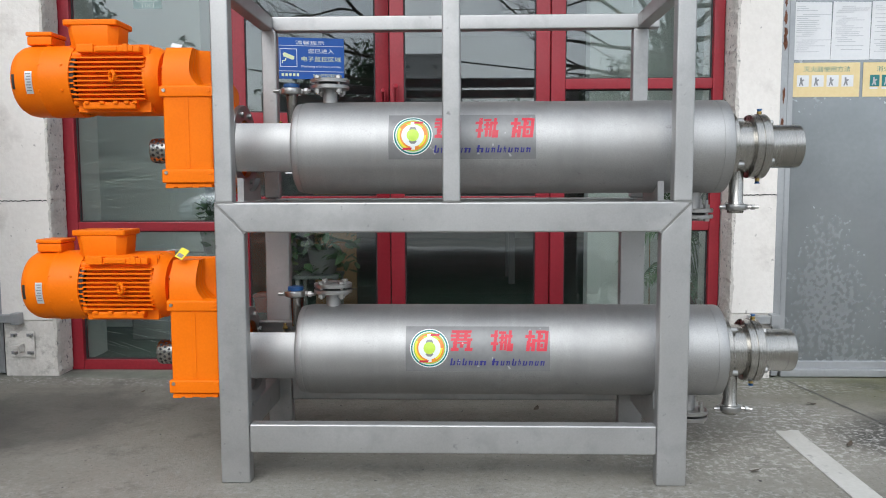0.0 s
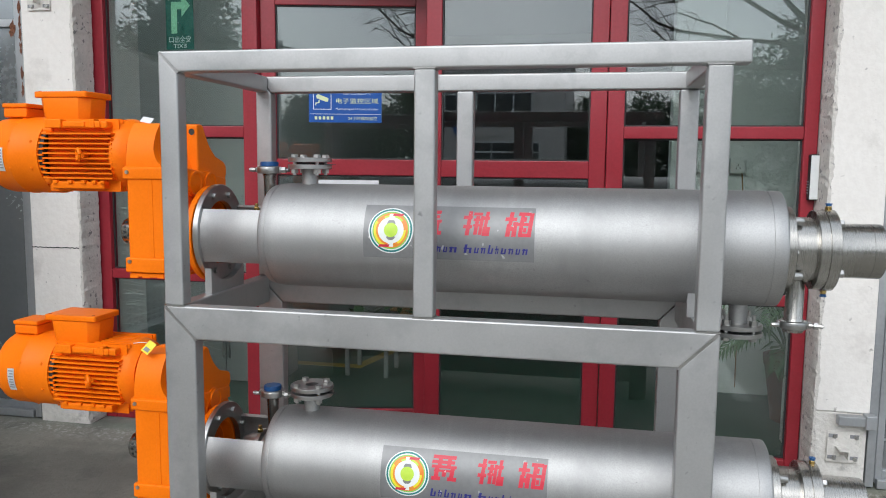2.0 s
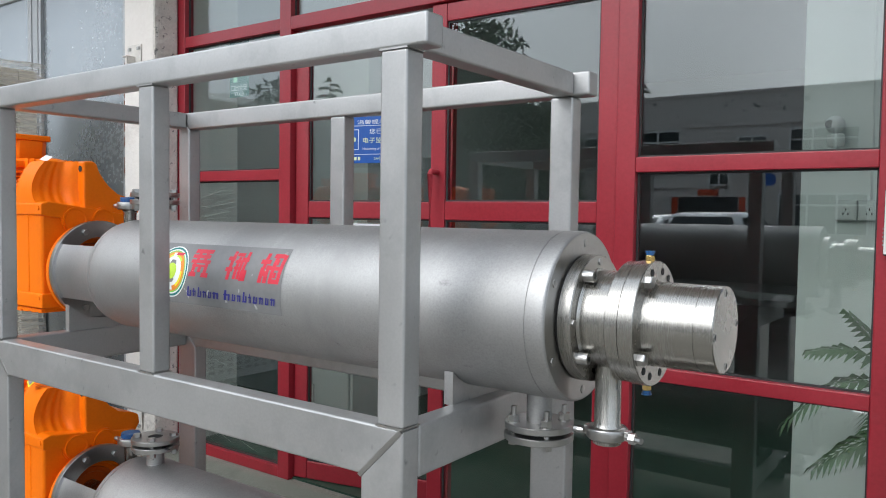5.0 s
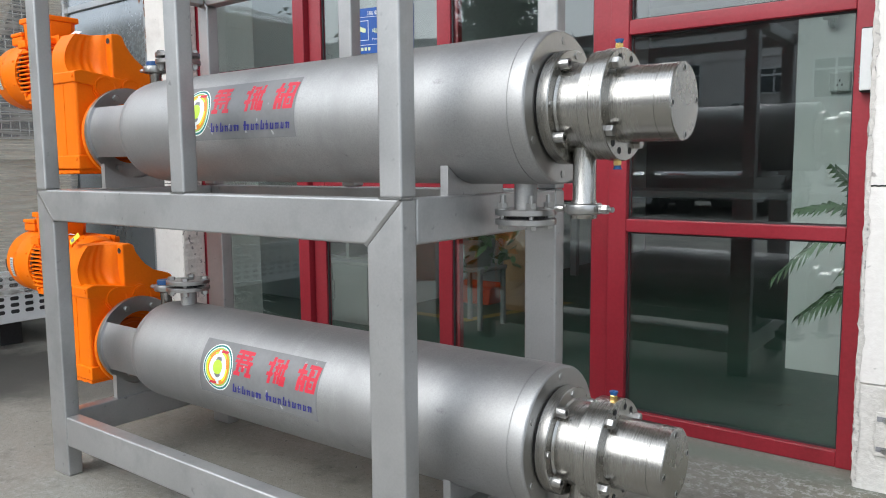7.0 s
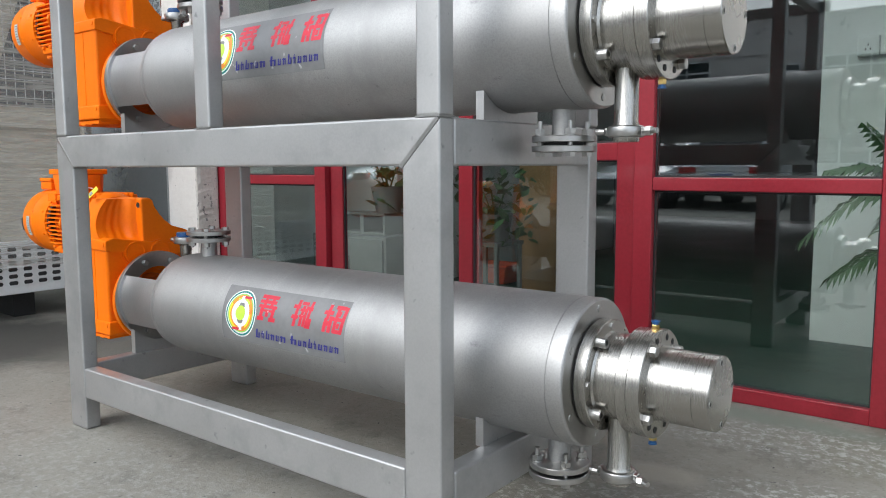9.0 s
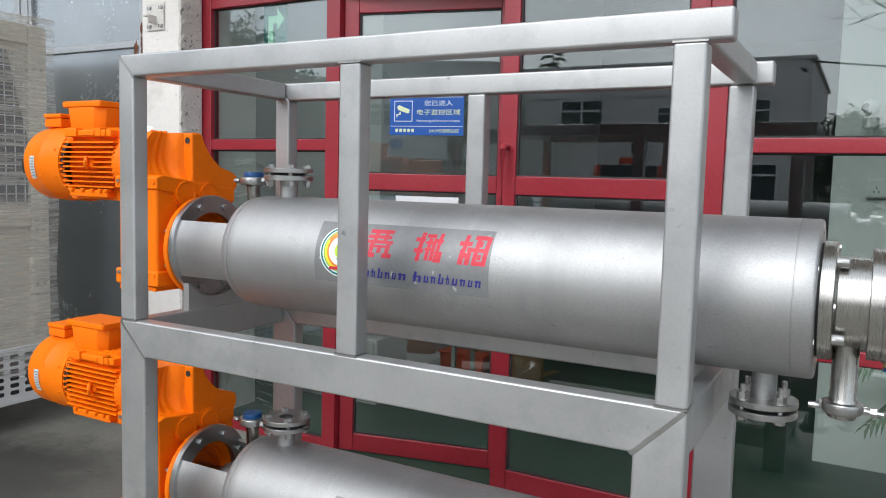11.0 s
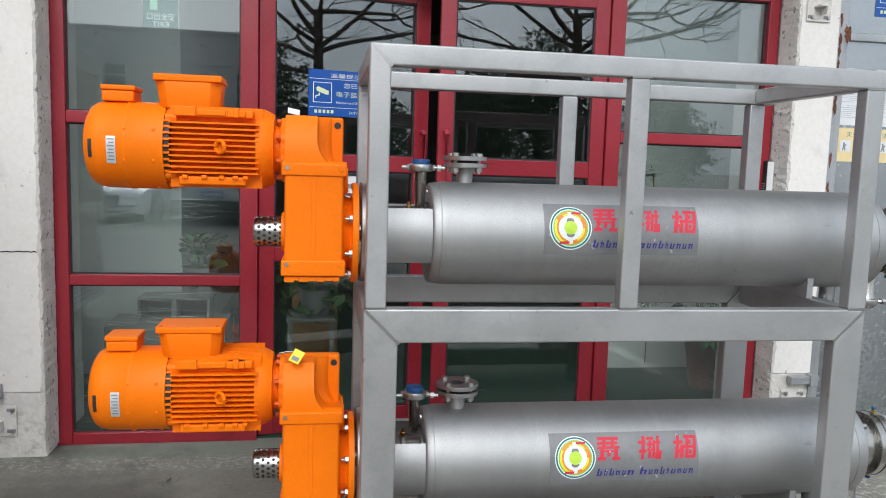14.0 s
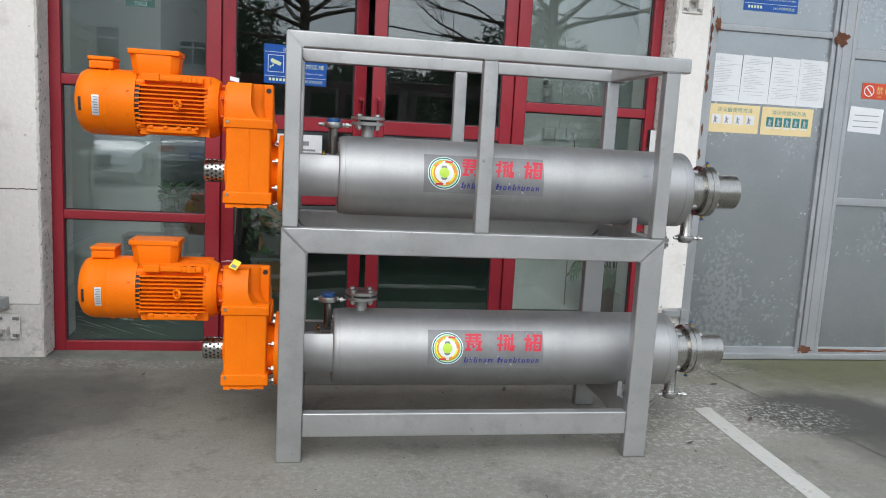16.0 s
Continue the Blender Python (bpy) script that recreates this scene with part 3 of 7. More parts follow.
def side_window(name, x0, x1, xin0, xin1):
    w = thing(name, ((x0 + x1) / 2, FY + 0.03, 0.0), "red painted steel window with three clear panes", "window")
    w["kind"] = "structure"
    bar("window_frame", x0, xin0, 0.0, 2.9, w)
    bar("window_frame", xin1, x1, 0.0, 2.9, w)
    for z0, z1 in ((0.0, 0.055), (0.765, 0.815), (1.51, 1.565), (2.25, 2.31), (2.85, 2.9)):
        bar("window_rail", xin0, xin1, z0, z1, w, FY + 0.002, FY + 0.056)
    for z0, z1 in ((0.055, 0.765), (0.815, 1.51), (1.565, 2.25), (2.31, 2.85)):
        pane(xin0, xin1, z0, z1, w)
    return w


side_window("window_1", -2.140, -1.225, -2.072, -1.305)
side_window("window_2", 0.485, 1.385, 0.56, 1.328)

head = thing("door_head", (-0.37, FY + 0.03, 2.24), "red painted door head with fanlight glass", "door frame")
head["kind"] = "structure"
bar("head_rail", -1.225, 0.485, 2.245, 2.31, head)
bar("head_rail", -1.225, 0.485, 2.85, 2.90, head)
pane(-1.225, 0.485, 2.31, 2.85, head)


def door_leaf(name, hinge, length, angle, sign, label):
    """A glazed steel leaf from its hinge; sign is the way it runs along x."""
    d = thing(name, (hinge[0], hinge[1], 0.012), label, "door")
    d["kind"] = "structure"
    turn = Matrix.Translation((hinge[0], hinge[1], 0)) @ Matrix.Rotation(radians(angle), 4, "Z")

    def put(nm, bm, mat, parent=d, label="", smooth=40):
        bm.transform(turn)
        return part(nm, bm, mat, parent, label, smooth)
    L, th = length, 0.045

    def xr(a, b):
        return (a, b) if sign > 0 else (-b, -a)
    for nm, a, b, z0, z1 in (("stile", 0.0, 0.075, 0.012, 2.24), ("stile", L - 0.075, L, 0.012, 2.24), ("bottom_rail", 0.075, L - 0.075, 0.012, 0.10),
                             ("middle_rail", 0.075, L - 0.075, 0.880, 0.950), ("lock_rail", 0.075, L - 0.075, 1.325, 1.405), ("top_rail", 0.075, L - 0.075, 2.165, 2.24)):
        x0, x1 = xr(a, b)
        put(nm, box(x0, x1, 0.0 if nm == "stile" else 0.002, th if nm == "stile" else th - 0.002, z0, z1, 0.004), RED)
    for z0, z1 in ((0.10, 0.880), (0.950, 1.325), (1.405, 2.165)):
        x0, x1 = xr(0.075, L - 0.075)
        p = put("pane", box(x0 - 0.006, x1 + 0.006, 0.020, 0.026, z0 - 0.006, z1 + 0.006), GLASS, d, "clear reflecting glass", 0)
        p.visible_shadow = False
        g = bmesh.new()
        for a in ((x0, x0 + 0.007, z0, z1), (x1 - 0.007, x1, z0, z1), (x0 + 0.007, x1 - 0.007, z0, z0 + 0.007), (x0 + 0.007, x1 - 0.007, z1 - 0.007, z1)):
            box(a[0], a[1], 0.012, 0.019, a[2], a[3], bm=g)
        put("glazing_seal", g, SEAL, p, smooth=0)
    hx = sign * (L - 0.036)
    h = put("handle", sweep([(hx, 0.0, 1.16), (hx, -0.045, 1.16), (hx, -0.05, 1.17), (hx, -0.05, 1.52), (hx, -0.045, 1.53), (hx, 0.0, 1.53)], 0.013, 12), RED, d, "red painted pull bar")
    put("keyhole", lathe([(-0.008, 0), (-0.008, 0.012), (0.0, 0.014)], (hx - sign * 0.0, 0.0, 1.22), "y", 16), FLANGE, d)
    return d, turn


leaf_l, turn_l = door_leaf("door_1", (-1.222, 4.205), 0.85, 12.0, 1, "red steel double door leaf with glass, standing ajar inwards")
leaf_r, turn_r = door_leaf("door_2", (0.482, 4.185), 0.85, 0.0, -1, "red steel double door leaf with glass, closed")

# ---- interior ----
solo("floor", box(-8.8, 8.8, 4.20, 14.0, -0.03, 0.010), GREENFLOOR, "green epoxy workshop floor", "floor", kind="structure", smooth=0)
prism([(-1.76, 5.40), (-1.08, 5.40), (-0.83, 6.4), (-0.91, 6.4), (-1.14, 5.48), (-1.76, 5.48)], "z", 0.0102, 0.0122, bm=(bm := bmesh.new()))
solo("yellow_floor_line", bm, FLOORYELLOW, "worn yellow painted line on the green floor", "floor marking", kind="structure", smooth=0)
# ceiling stops short of the front; unseen gap added to let sky light in
solo("ceiling", box(-8.8, 8.8, 5.66, 14.0, 3.6, 3.7), SHADEDWALL, "plain workshop ceiling, shade put into its dark grey", "ceiling", kind="structure", smooth=0)
wall("wall_back", -8.8, 8.8, 14.0, 14.2, 0, 3.6, SHADEDWALL, "back wall of the workshop, shade put into its dark grey")
wall("wall_side_left", -8.8, -8.6, 4.6, 14.0, 0, 3.6, SHADEDWALL, "side wall of the workshop, shade put into its dark grey")
wall("wall_side_right", 8.6, 8.8, 4.6, 14.0, 0, 3.6, SHADEDWALL, "side wall of the workshop, shade put into its dark grey")
wall("partition_right", 0.88, 3.6, 5.38, 5.55, 0.010, 3.6, WHITEWALL, "white painted partition wall inside")
wall("partition_left_return", -1.95, -1.784, 5.552, 10.0, 0.010, 3.6, WHITEWALL, "white painted side of the inner room")
wall("partition_left", -4.6, -1.78, 5.38, 5.55, 0.010, 3.6, WHITEWALL, "white painted partition wall inside")


# ---- side gates of grey steel sheet ----
def gate(name, x0, x1, stile, right, label):
    """A two-leaf steel gate between x0 and x1 with its meeting stile at a given x."""
    g = thing(name, ((x0 + x1) / 2, 4.10, 0.0), label, "gate")
    g["kind"] = "structure"
    part("jamb", prism([(x0, 4.045), (x0 + 0.035, 4.045), (x0 + 0.045, 4.10), (x0, 4.10)], "z", 0.01, 3.59, 0.003), GATESTEEL, g)
    part("jamb", prism([(x1 - 0.035, 4.045), (x1, 4.045), (x1, 4.10), (x1 - 0.045, 4.10)], "z", 0.01, 3.59, 0.003), GATESTEEL, g)
    spans = ((x0 + 0.047, stile - 0.055), (stile + 0.055, x1 - 0.047))
    for n, (a, b) in enumerate(spans):
        lo = (n == 1) == right
        levels = [(0.08, 1.03), (1.08, 1.955), (2.02, 2.75), (2.81, 3.5)] if lo else [(0.08, 2.065), (2.105, 2.75), (2.81, 3.5)]
        part("leaf_stile", box(a, a + 0.03, 4.075, 4.115, 0.02, 3.58, 0.004), GATESTEEL, g)
        part("leaf_stile", box(b - 0.03, b, 4.075, 4.115, 0.02, 3.58, 0.004), GATESTEEL, g)
        prev = 0.02
        for z0, z1 in levels:
            part("leaf_rail", box(a + 0.03, b - 0.03, 4.078, 4.113, prev, z0, 0.004), GATESTEEL, g)
            p = part("sheet_panel", box(a + 0.03, b - 0.03, 4.096, 4.100, z0, z1), GALV, g, smooth=0)
            prev = z1
        part("leaf_rail", box(a + 0.03, b - 0.03, 4.078, 4.113, prev, 3.58, 0.004), GATESTEEL, g)
    part("meeting_bar", box(stile - 0.052, stile - 0.018, 4.065, 4.118, 0.02, 3.58, 0.005), GATESTEEL, g)
    part("meeting_bar", box(stile - 0.014, stile + 0.052, 4.07, 4.118, 0.02, 3.58, 0.006), GATESTEEL, g)
    part("sill_bar", box(x0 + 0.05, x1 - 0.05, 4.045, 4.074, 0.004, 0.045, 0.005), GATESTEEL, g)
    # rusted welds where rails meet stiles
    for k, (rx, rz, w, h) in enumerate(((x0 + 0.055, 2.09, 0.05, 0.11), (stile - 0.03, 2.07, 0.11, 0.10), (stile - 0.02, 0.07, 0.12, 0.06), (x1 - 0.06, 2.05, 0.05, 0.09))):
        rnd = random.Random(k + int(x0 * 10))
        bm = bmesh.new()
        bm.faces.new([bm.verts.new((rx + w * 0.5 * rnd.uniform(0.5, 1.1) * math.cos(a * 0.3142), 4.0625 if abs(rx - stile) < 0.06 else 4.0425 if rx - x0 < 0.1 or x1 - rx < 0.1 else 4.072, rz + h * 0.5 * rnd.uniform(0.5, 1.15) * math.sin(a * 0.3142))) for a in range(20)])
        part("rust_weld", bm, RUST, g, "brown rusted weld", 0)
    if right:
        rnd = random.Random(3)
        bm = bmesh.new()
        lo = [bm.verts.new((stile + 0.09 + 0.05 * k, 4.0768, 0.052 + rnd.uniform(-0.004, 0.003))) for k in range(16)]
        hi = [bm.verts.new((stile + 0.09 + 0.05 * k, 4.0768, 0.070 - 0.0008 * k + rnd.uniform(-0.003, 0.003))) for k in range(16)]
        for k in range(15):
            bm.faces.new((lo[k], lo[k + 1], hi[k + 1], hi[k]))
        part("rust_streak", bm, RUST, g, smooth=0)
    # thin runs of rust down the jamb
    rnd = random.Random(int(x1 * 7))
    jx, jw = (x0 + 0.004, 0.024) if right else (x1 - 0.028, 0.024)
    for k in range(9):
        z = 2.16 - 0.09 * k * rnd.uniform(0.7, 1.2)
        bm = bmesh.new()
        bm.faces.new([bm.verts.new((jx + jw * 0.5 + jw * 0.5 * rnd.uniform(0.25, 1.0) * math.cos(a * 0.449), 4.0435, z + rnd.uniform(0.5, 1.0) * 0.045 * math.sin(a * 0.449))) for a in range(14)])
        part("rust_run", bm, RUST, g, smooth=0)
    return g


gate("gate_1", 1.628, 5.55, 2.56, True, "grey galvanised steel sheet gate with rusted welds")
gate("gate_2", -6.15, -2.44, -3.55, False, "grey galvanised steel sheet gate with rusted welds")

# ---- building across the yard ----
OY, OH = -20.0, 5.55
opp = thing("warehouse", (0, OY, 0), "long pinkish grey rendered two-storey building across the yard", "building")
part("wall", box(-60, -0.75, OY - 10, OY, 0, OH), FACADEGREY, opp, smooth=0)
part("parapet", box(-60.1, -0.65, OY - 10.1, OY + 0.06, OH, OH + 0.12, 0.02), FACADEGREY, opp, smooth=0)
part("string_course", box(-60, -0.75, OY, OY + 0.05, 4.50, 4.56), FACADEGREY, opp, smooth=0)
part("string_course", box(-60, -0.75, OY, OY + 0.04, 2.42, 2.47), FACADEGREY, opp, smooth=0)


def far_window(x0, x1, z0, z1):
    w = part("window", box(x0, x1, OY - 0.02, OY + 0.06, z0, z1), WINDOWDARK, opp, "dark window with pale frame", smooth=0)
    fb = bmesh.new()
    n = max(2, round((x1 - x0) / 0.75))
    for k in range(n + 1):
        x = x0 + (x1 - x0) * k / n
        box(x - 0.03, x + 0.03, OY + 0.061, OY + 0.10, z0, z1, bm=fb)
    for z in (z0, z1, z0 + (z1 - z0) * 0.72):
        box(x0 + 0.03, x1 - 0.03, OY + 0.062, OY + 0.095, z - 0.03, z + 0.03, bm=fb)
    part("window_frame", fb, PLASTICWHITE, w, smooth=0)


for x0, x1, z0, z1 in ((-3.9, -1.9, 3.05, 4.3), (-5.55, -4.6, 3.3, 4.12), (-9.1, -7.5, 3.05, 4.42), (-12.5, -10.5, 3.05, 4.3),
                       (-16.5, -14.5, 3.05, 4.3), (-20.5, -18.5, 3.05, 4.3), (-25.5, -23.5, 3.05, 4.3), (-4.2, -1.6, 0.9, 2.2), (-15.5, -12.5, 0.9, 2.2), (-21.5, -18.5, 0.9, 2.2)):
    far_window(x0, x1, z0, z1)
part("wall_disc", lathe([(OY, 0.0), (OY, 0.24), (OY + 0.03, 0.24), (OY + 0.03, 0.0)], (-4.55, 0, 2.66), "y", 28), SIGNBLUE, opp, "round blue sign on the wall", smooth=40)
far_window(-6.45, -5.80, 2.50, 3.06)
rnd = random.Random(19)
bm = bmesh.new()
for k in range(60):
    x, z = rnd.uniform(-16, -0.9), OH - 0.12 - abs(rnd.gauss(0, 0.28))
    sx, sz = rnd.uniform(0.02, 0.09), rnd.uniform(0.03, 0.10)
    bm.faces.new([bm.verts.new((x + sx * rnd.uniform(0.5, 1.1) * math.cos(a * 0.785), OY + 0.006, z + sz * rnd.uniform(0.5, 1.1) * math.sin(a * 0.785))) for a in range(8)])
tagged(part("peeled_patches", bm, FACADEDARK, opp, "dark patches where the render has peeled", 0), kind="stuff")
dw = part("doorway", box(-7.5, -5.5, OY - 0.02, OY + 0.05, 0, 2.1), FACADEDARK, opp, "dark open doorway", smooth=0)
for x in (-7.75, -5.45):
    part("red_door_strip", box(x, x + 0.2, OY, OY + 0.03, 0.3, 2.1), WARNRED, opp, "red paper strip beside the doorway", smooth=0)
part("red_door_strip", box(-6.85, -6.15, OY, OY + 0.03, 2.15, 2.36), WARNRED, opp, "red paper strip above the doorway", smooth=0)

# ---- the two-tier rack ----
X0, X1, YF, YB = -0.806, 0.772, 2.587, 3.285
rack = thing("steel_rack", ((X0 + X1) / 2, (YF + YB) / 2, 0), "two-tier rack welded from satin grey stainless rectangular tube", "rack")
for y0, y1 in ((YF, YF + 0.05), (YB - 0.05, YB)):
    # lower portal with mitred corners
    part("lower_post", prism([(X0, 0), (X0 + 0.10, 0), (X0 + 0.10, 0.8595), (X0, 0.9595)], "y", y0, y1, 0.006), RACK, rack)
    part("lower_post", prism([(X1 - 0.10, 0), (X1, 0), (X1, 0.9595), (X1 - 0.10, 0.8595)], "y", y0, y1, 0.006), RACK, rack)
    part("middle_beam", prism([(X0 + 0.0015, 0.96), (X0 + 0.1015, 0.86), (X1 - 0.1015, 0.86), (X1 - 0.0015, 0.96)], "y", y0, y1, 0.006), RACK, rack)
    part("bottom_rail", box(X0 + 0.101, X1 - 0.101, y0 + 0.001, y1 - 0.001, 0.107, 0.207, 0.006), RACK, rack)
    part("upper_post", prism([(X0 + 0.004, 0.961), (X0 + 0.064, 0.961), (X0 + 0.064, 1.6395), (X0 + 0.004, 1.6995)], "y", y0, y1, 0.006), RACK, rack)
    part("upper_post", box(X1 - 0.062, X1, y0, y1, 0.961, 1.641, 0.006), RACK, rack)
    part("upper_post", box(-0.045, 0.014, y0 + 0.001, y1 - 0.001, 0.961, 1.641, 0.006), RACK, rack)
    part("top_beam", prism([(X0 + 0.0045, 1.70), (X0 + 0.0645, 1.640), (X1 + 0.043, 1.642), (X1 + 0.043, 1.70)], "y", y0, y1, 0.006), RACK, rack)
for x0, x1 in ((X0, X0 + 0.05), (X1 - 0.05, X1)):
    part("side_beam", box(x0, x1, YF + 0.051, YB - 0.051, 0.86, 0.959, 0.006), RACK, rack)
    part("side_rail", box(x0, x1, YF + 0.051, YB - 0.051, 0.107, 0.206, 0.006), RACK, rack)
    part("top_side_beam", box(x0 + 0.003, x1 + 0.003, YF + 0.051, YB - 0.051, 1.643, 1.699, 0.006), RACK, rack)
# ground-down welds along the mitres
for pts in ([(X0 + 0.001, 0.9535), (X0 + 0.0075, 0.9595), (X0 + 0.107, 0.860), (X0 + 0.0995, 0.8555)], [(X1 - 0.0075, 0.9595), (X1 - 0.001, 0.9535), (X1 - 0.0995, 0.8555), (X1 - 0.107, 0.860)],
            [(X0 + 0.005, 1.693), (X0 + 0.011, 1.6995), (X0 + 0.070, 1.6405), (X0 + 0.063, 1.635)]):
    part("mitre_weld", prism(pts, "y", YF - 0.0006, YF + 0.004), FLANGE, rack, "thin ground weld line", smooth=0)
# dark weld lines where uprights meet the beams
for z in (0.9600, 1.6410):
    for xa, xb in (((X0 + 0.003, X0 + 0.067),) if z < 1 else ()) + ((-0.046, 0.015), (X1 - 0.063, X1 + 0.001)):
        part("weld_seam", box(xa, xb, YF - 0.0012, YF + 0.051, z - 0.0012, z + 0.0022), FLANGE, rack, smooth=0)

YC, RS = 2.915, 0.168


def bolt_ring(name, n, rad, x, zc, r, h, parent, sign=1, start=0.0, socket=False, mat=None):
    for i in range(n):
        a = radians(start + 360 * i / n)
        o = (x, YC + rad * math.cos(a), zc + rad * math.sin(a))
        if socket:
            bm = lathe([(0, 0), (0, r), (sign * h * 0.9, r), (sign * h, r * 0.92), (sign * h, r * 0.5), (sign * h * 0.5, r * 0.5), (sign * h * 0.5, 0)], o, "x", 12)
        else:
            bm = hexhead(o, "x", r, h, None, sign)
        part("bolt", bm, mat or BOLT, parent)


def pipe_flange(parent, x, y, z, up, top):
    """A short vertical pipe from z with two bolted discs; up is +1 or -1."""
    a = 0.053 if top else 0.063
    p = part("nozzle_pipe", lathe([(0, 0.0265), (up * a, 0.0265)], (x, y, z), "z", 28), STEEL, parent)
    for d0, d1 in ((a, a + 0.014), (a + 0.022, a + 0.036)):
        part("flange_disc", lathe([(up * d0, 0.022), (up * d0, 0.070), (up * (d0 + 0.0015), 0.0715), (up * (d1 - 0.0015), 0.0715), (up * d1, 0.070), (up * d1, 0.022), (up * d0, 0.022)], (x, y, z), "z", 44), FLANGE, p)
    part("gasket", lathe([(up * (a + 0.0145), 0.022), (up * (a + 0.0145), 0.046), (up * (a + 0.0215), 0.046), (up * (a + 0.0215), 0.022)], (x, y, z), "z", 28), SEAL, p)
    lo = a - (0.020 if top else 0.032)
    for k in range(4):
        t = radians(45 + 90 * k)
        bx, by = x + 0.054 * math.cos(t), y + 0.054 * math.sin(t)
        bm = lathe([(up * lo, 0), (up * lo, 0.006), (up * (a + 0.038), 0.006), (up * (a + 0.038), 0)], (bx, by, z), "z", 10)
        lathe([(up * (a - 0.0145), 0.006), (up * (a - 0.0145), 0.0125), (up * (a - 0.0025), 0.0125), (up * (a - 0.0025), 0.006)], (bx, by, z), "z", 6, bm)
        lathe([(up * (a - 0.002), 0.006), (up * (a - 0.002), 0.0135), (up * a, 0.0135), (up * a, 0.006)], (bx, by, z), "z", 14, bm)
        lathe([(up * (a + 0.0365), 0), (up * (a + 0.0365), 0.0125), (up * (a + 0.046), 0.012), (up * (a + 0.046), 0)], (bx, by, z), "z", 6, bm)
        part("stud", bm, BOLT, p)
    if top:
        part("gasket_tab", box(x + 0.060, x + 0.092, y - 0.02, y - 0.010, z + a + 0.014, z + a + 0.016), SEAL, p, smooth=0)
    return p


def clamp_pipe(parent, x, y, z0, z1, r0, r1, cap):
    """A tapered hygienic pipe with a hinged clamp and wing nut at z1."""
    up = 1 if z1 > z0 else -1
    p = part("clamp_pipe", lathe([(z0, r0), (z1 - up * 0.022, r1), (z1 - up * 0.016, r1 + 0.003), (z1 - up * 0.010, 0.030), (z1 - up * 0.004, 0.030)], (x, y, 0), "z", 28), BRUSHED, parent)
    za, zb = sorted((z1 - up * 0.014, z1 + up * 0.010))
    bm = lathe([(za, 0.0285), (za, 0.036), (za + 0.004, 0.040), (zb - 0.004, 0.040), (zb, 0.036), (zb, 0.0285)], (x, y, 0), "z", 32)
    for s in (-1, 1):
        box(x + s * 0.038 - 0.008, x + s * 0.038 + 0.010, y - 0.010, y + 0.010, za + 0.003, zb - 0.003, 0.002, bm=bm)
    c = part("clamp", bm, FLANGE, p, "hinged steel pipe clamp")
    bm = sweep([(x - 0.045, y - 0.014, (za + zb) / 2), (x - 0.058, y - 0.016, (za + zb) / 2)], 0.0045, 8)
    lathe([(-0.0105, 0), (-0.0105, 0.006), (-0.003, 0.0075), (0.003, 0.0075), (0.0105, 0.0055), (0.0105, 0)], (x - 0.053, y - 0.015, (za + zb) / 2), "x", 8, bm)
    part("clamp_nut", bm, BOLT if cap else FLANGE, p)
    bm = sweep([(x + 0.042, y - 0.008, (za + zb) / 2), (x + 0.078, y - 0.02, (za + zb) / 2)], 0.006, 8)
    lathe([(-0.006, 0), (-0.006, 0.011), (0.006, 0.011), (0.006, 0)], (x + 0.058, y - 0.014, (za + zb) / 2), "x", 6, bm)
    part("clamp_screw", bm, BOLT, p)
    if cap:
        part("cap", lathe([(z1 + 0.008, 0.0), (z1 + 0.008, 0.029), (z1 + 0.020, 0.030), (z1 + 0.025, 0.028), (z1 + 0.026, 0.0)], (x, y, 0), "z", 32), BLUECAP, p, "blue plastic cap")
    else:
        part("ferrule", lathe([(z1 - 0.006, 0.029), (z1 - 0.016, 0.029), (z1 - 0.020, 0.027), (z1 - 0.020, 0.018), (z1 + 0.02, 0.018)], (x, y, 0), "z", 28), BRUSHED, p)
    return p


def wrapped(u0, u1, v0, v1, zc, lift, bm=None, nu=2, nv=6, slant=0.0):
    """A piece of film lying on the shell: u along x, v round it, both in metres."""
    bm = bm or bmesh.new()
    g = []
    for i in range(nu + 1):
        row = []
        for j in range(nv + 1):
            v = v0 + (v1 - v0) * j / nv
            u = u0 + (u1 - u0) * i / nu + slant * (v - v0)
            r = RS + lift
            row.append(bm.verts.new((u, YC - r * math.cos(v / RS), zc + r * math.sin(v / RS))))
        g.append(row)
    for i in range(nu):
        for j in range(nv):
            bm.faces.new((g[i][j], g[i + 1][j], g[i + 1][j + 1], g[i][j + 1]))
    return bm


def ring_mark(cu, cv, r0, r1, zc, lift, a0=0, a1=360, seg=48):
    bm = bmesh.new()
    rows = []
    for i in range(seg + 1):
        a = radians(a0 + (a1 - a0) * i / seg)
        row = []
        for r in (r0, r1):
            u, v = cu + r * math.cos(a), cv + r * math.sin(a)
            R = RS + lift
            row.append(bm.verts.new((u, YC - R * math.cos(v / RS), zc + R * math.sin(v / RS))))
        rows.append(row)
    for A, B in zip(rows, rows[1:]):
        bm.faces.new((A[0], A[1], B[1], B[0]))
    return bm


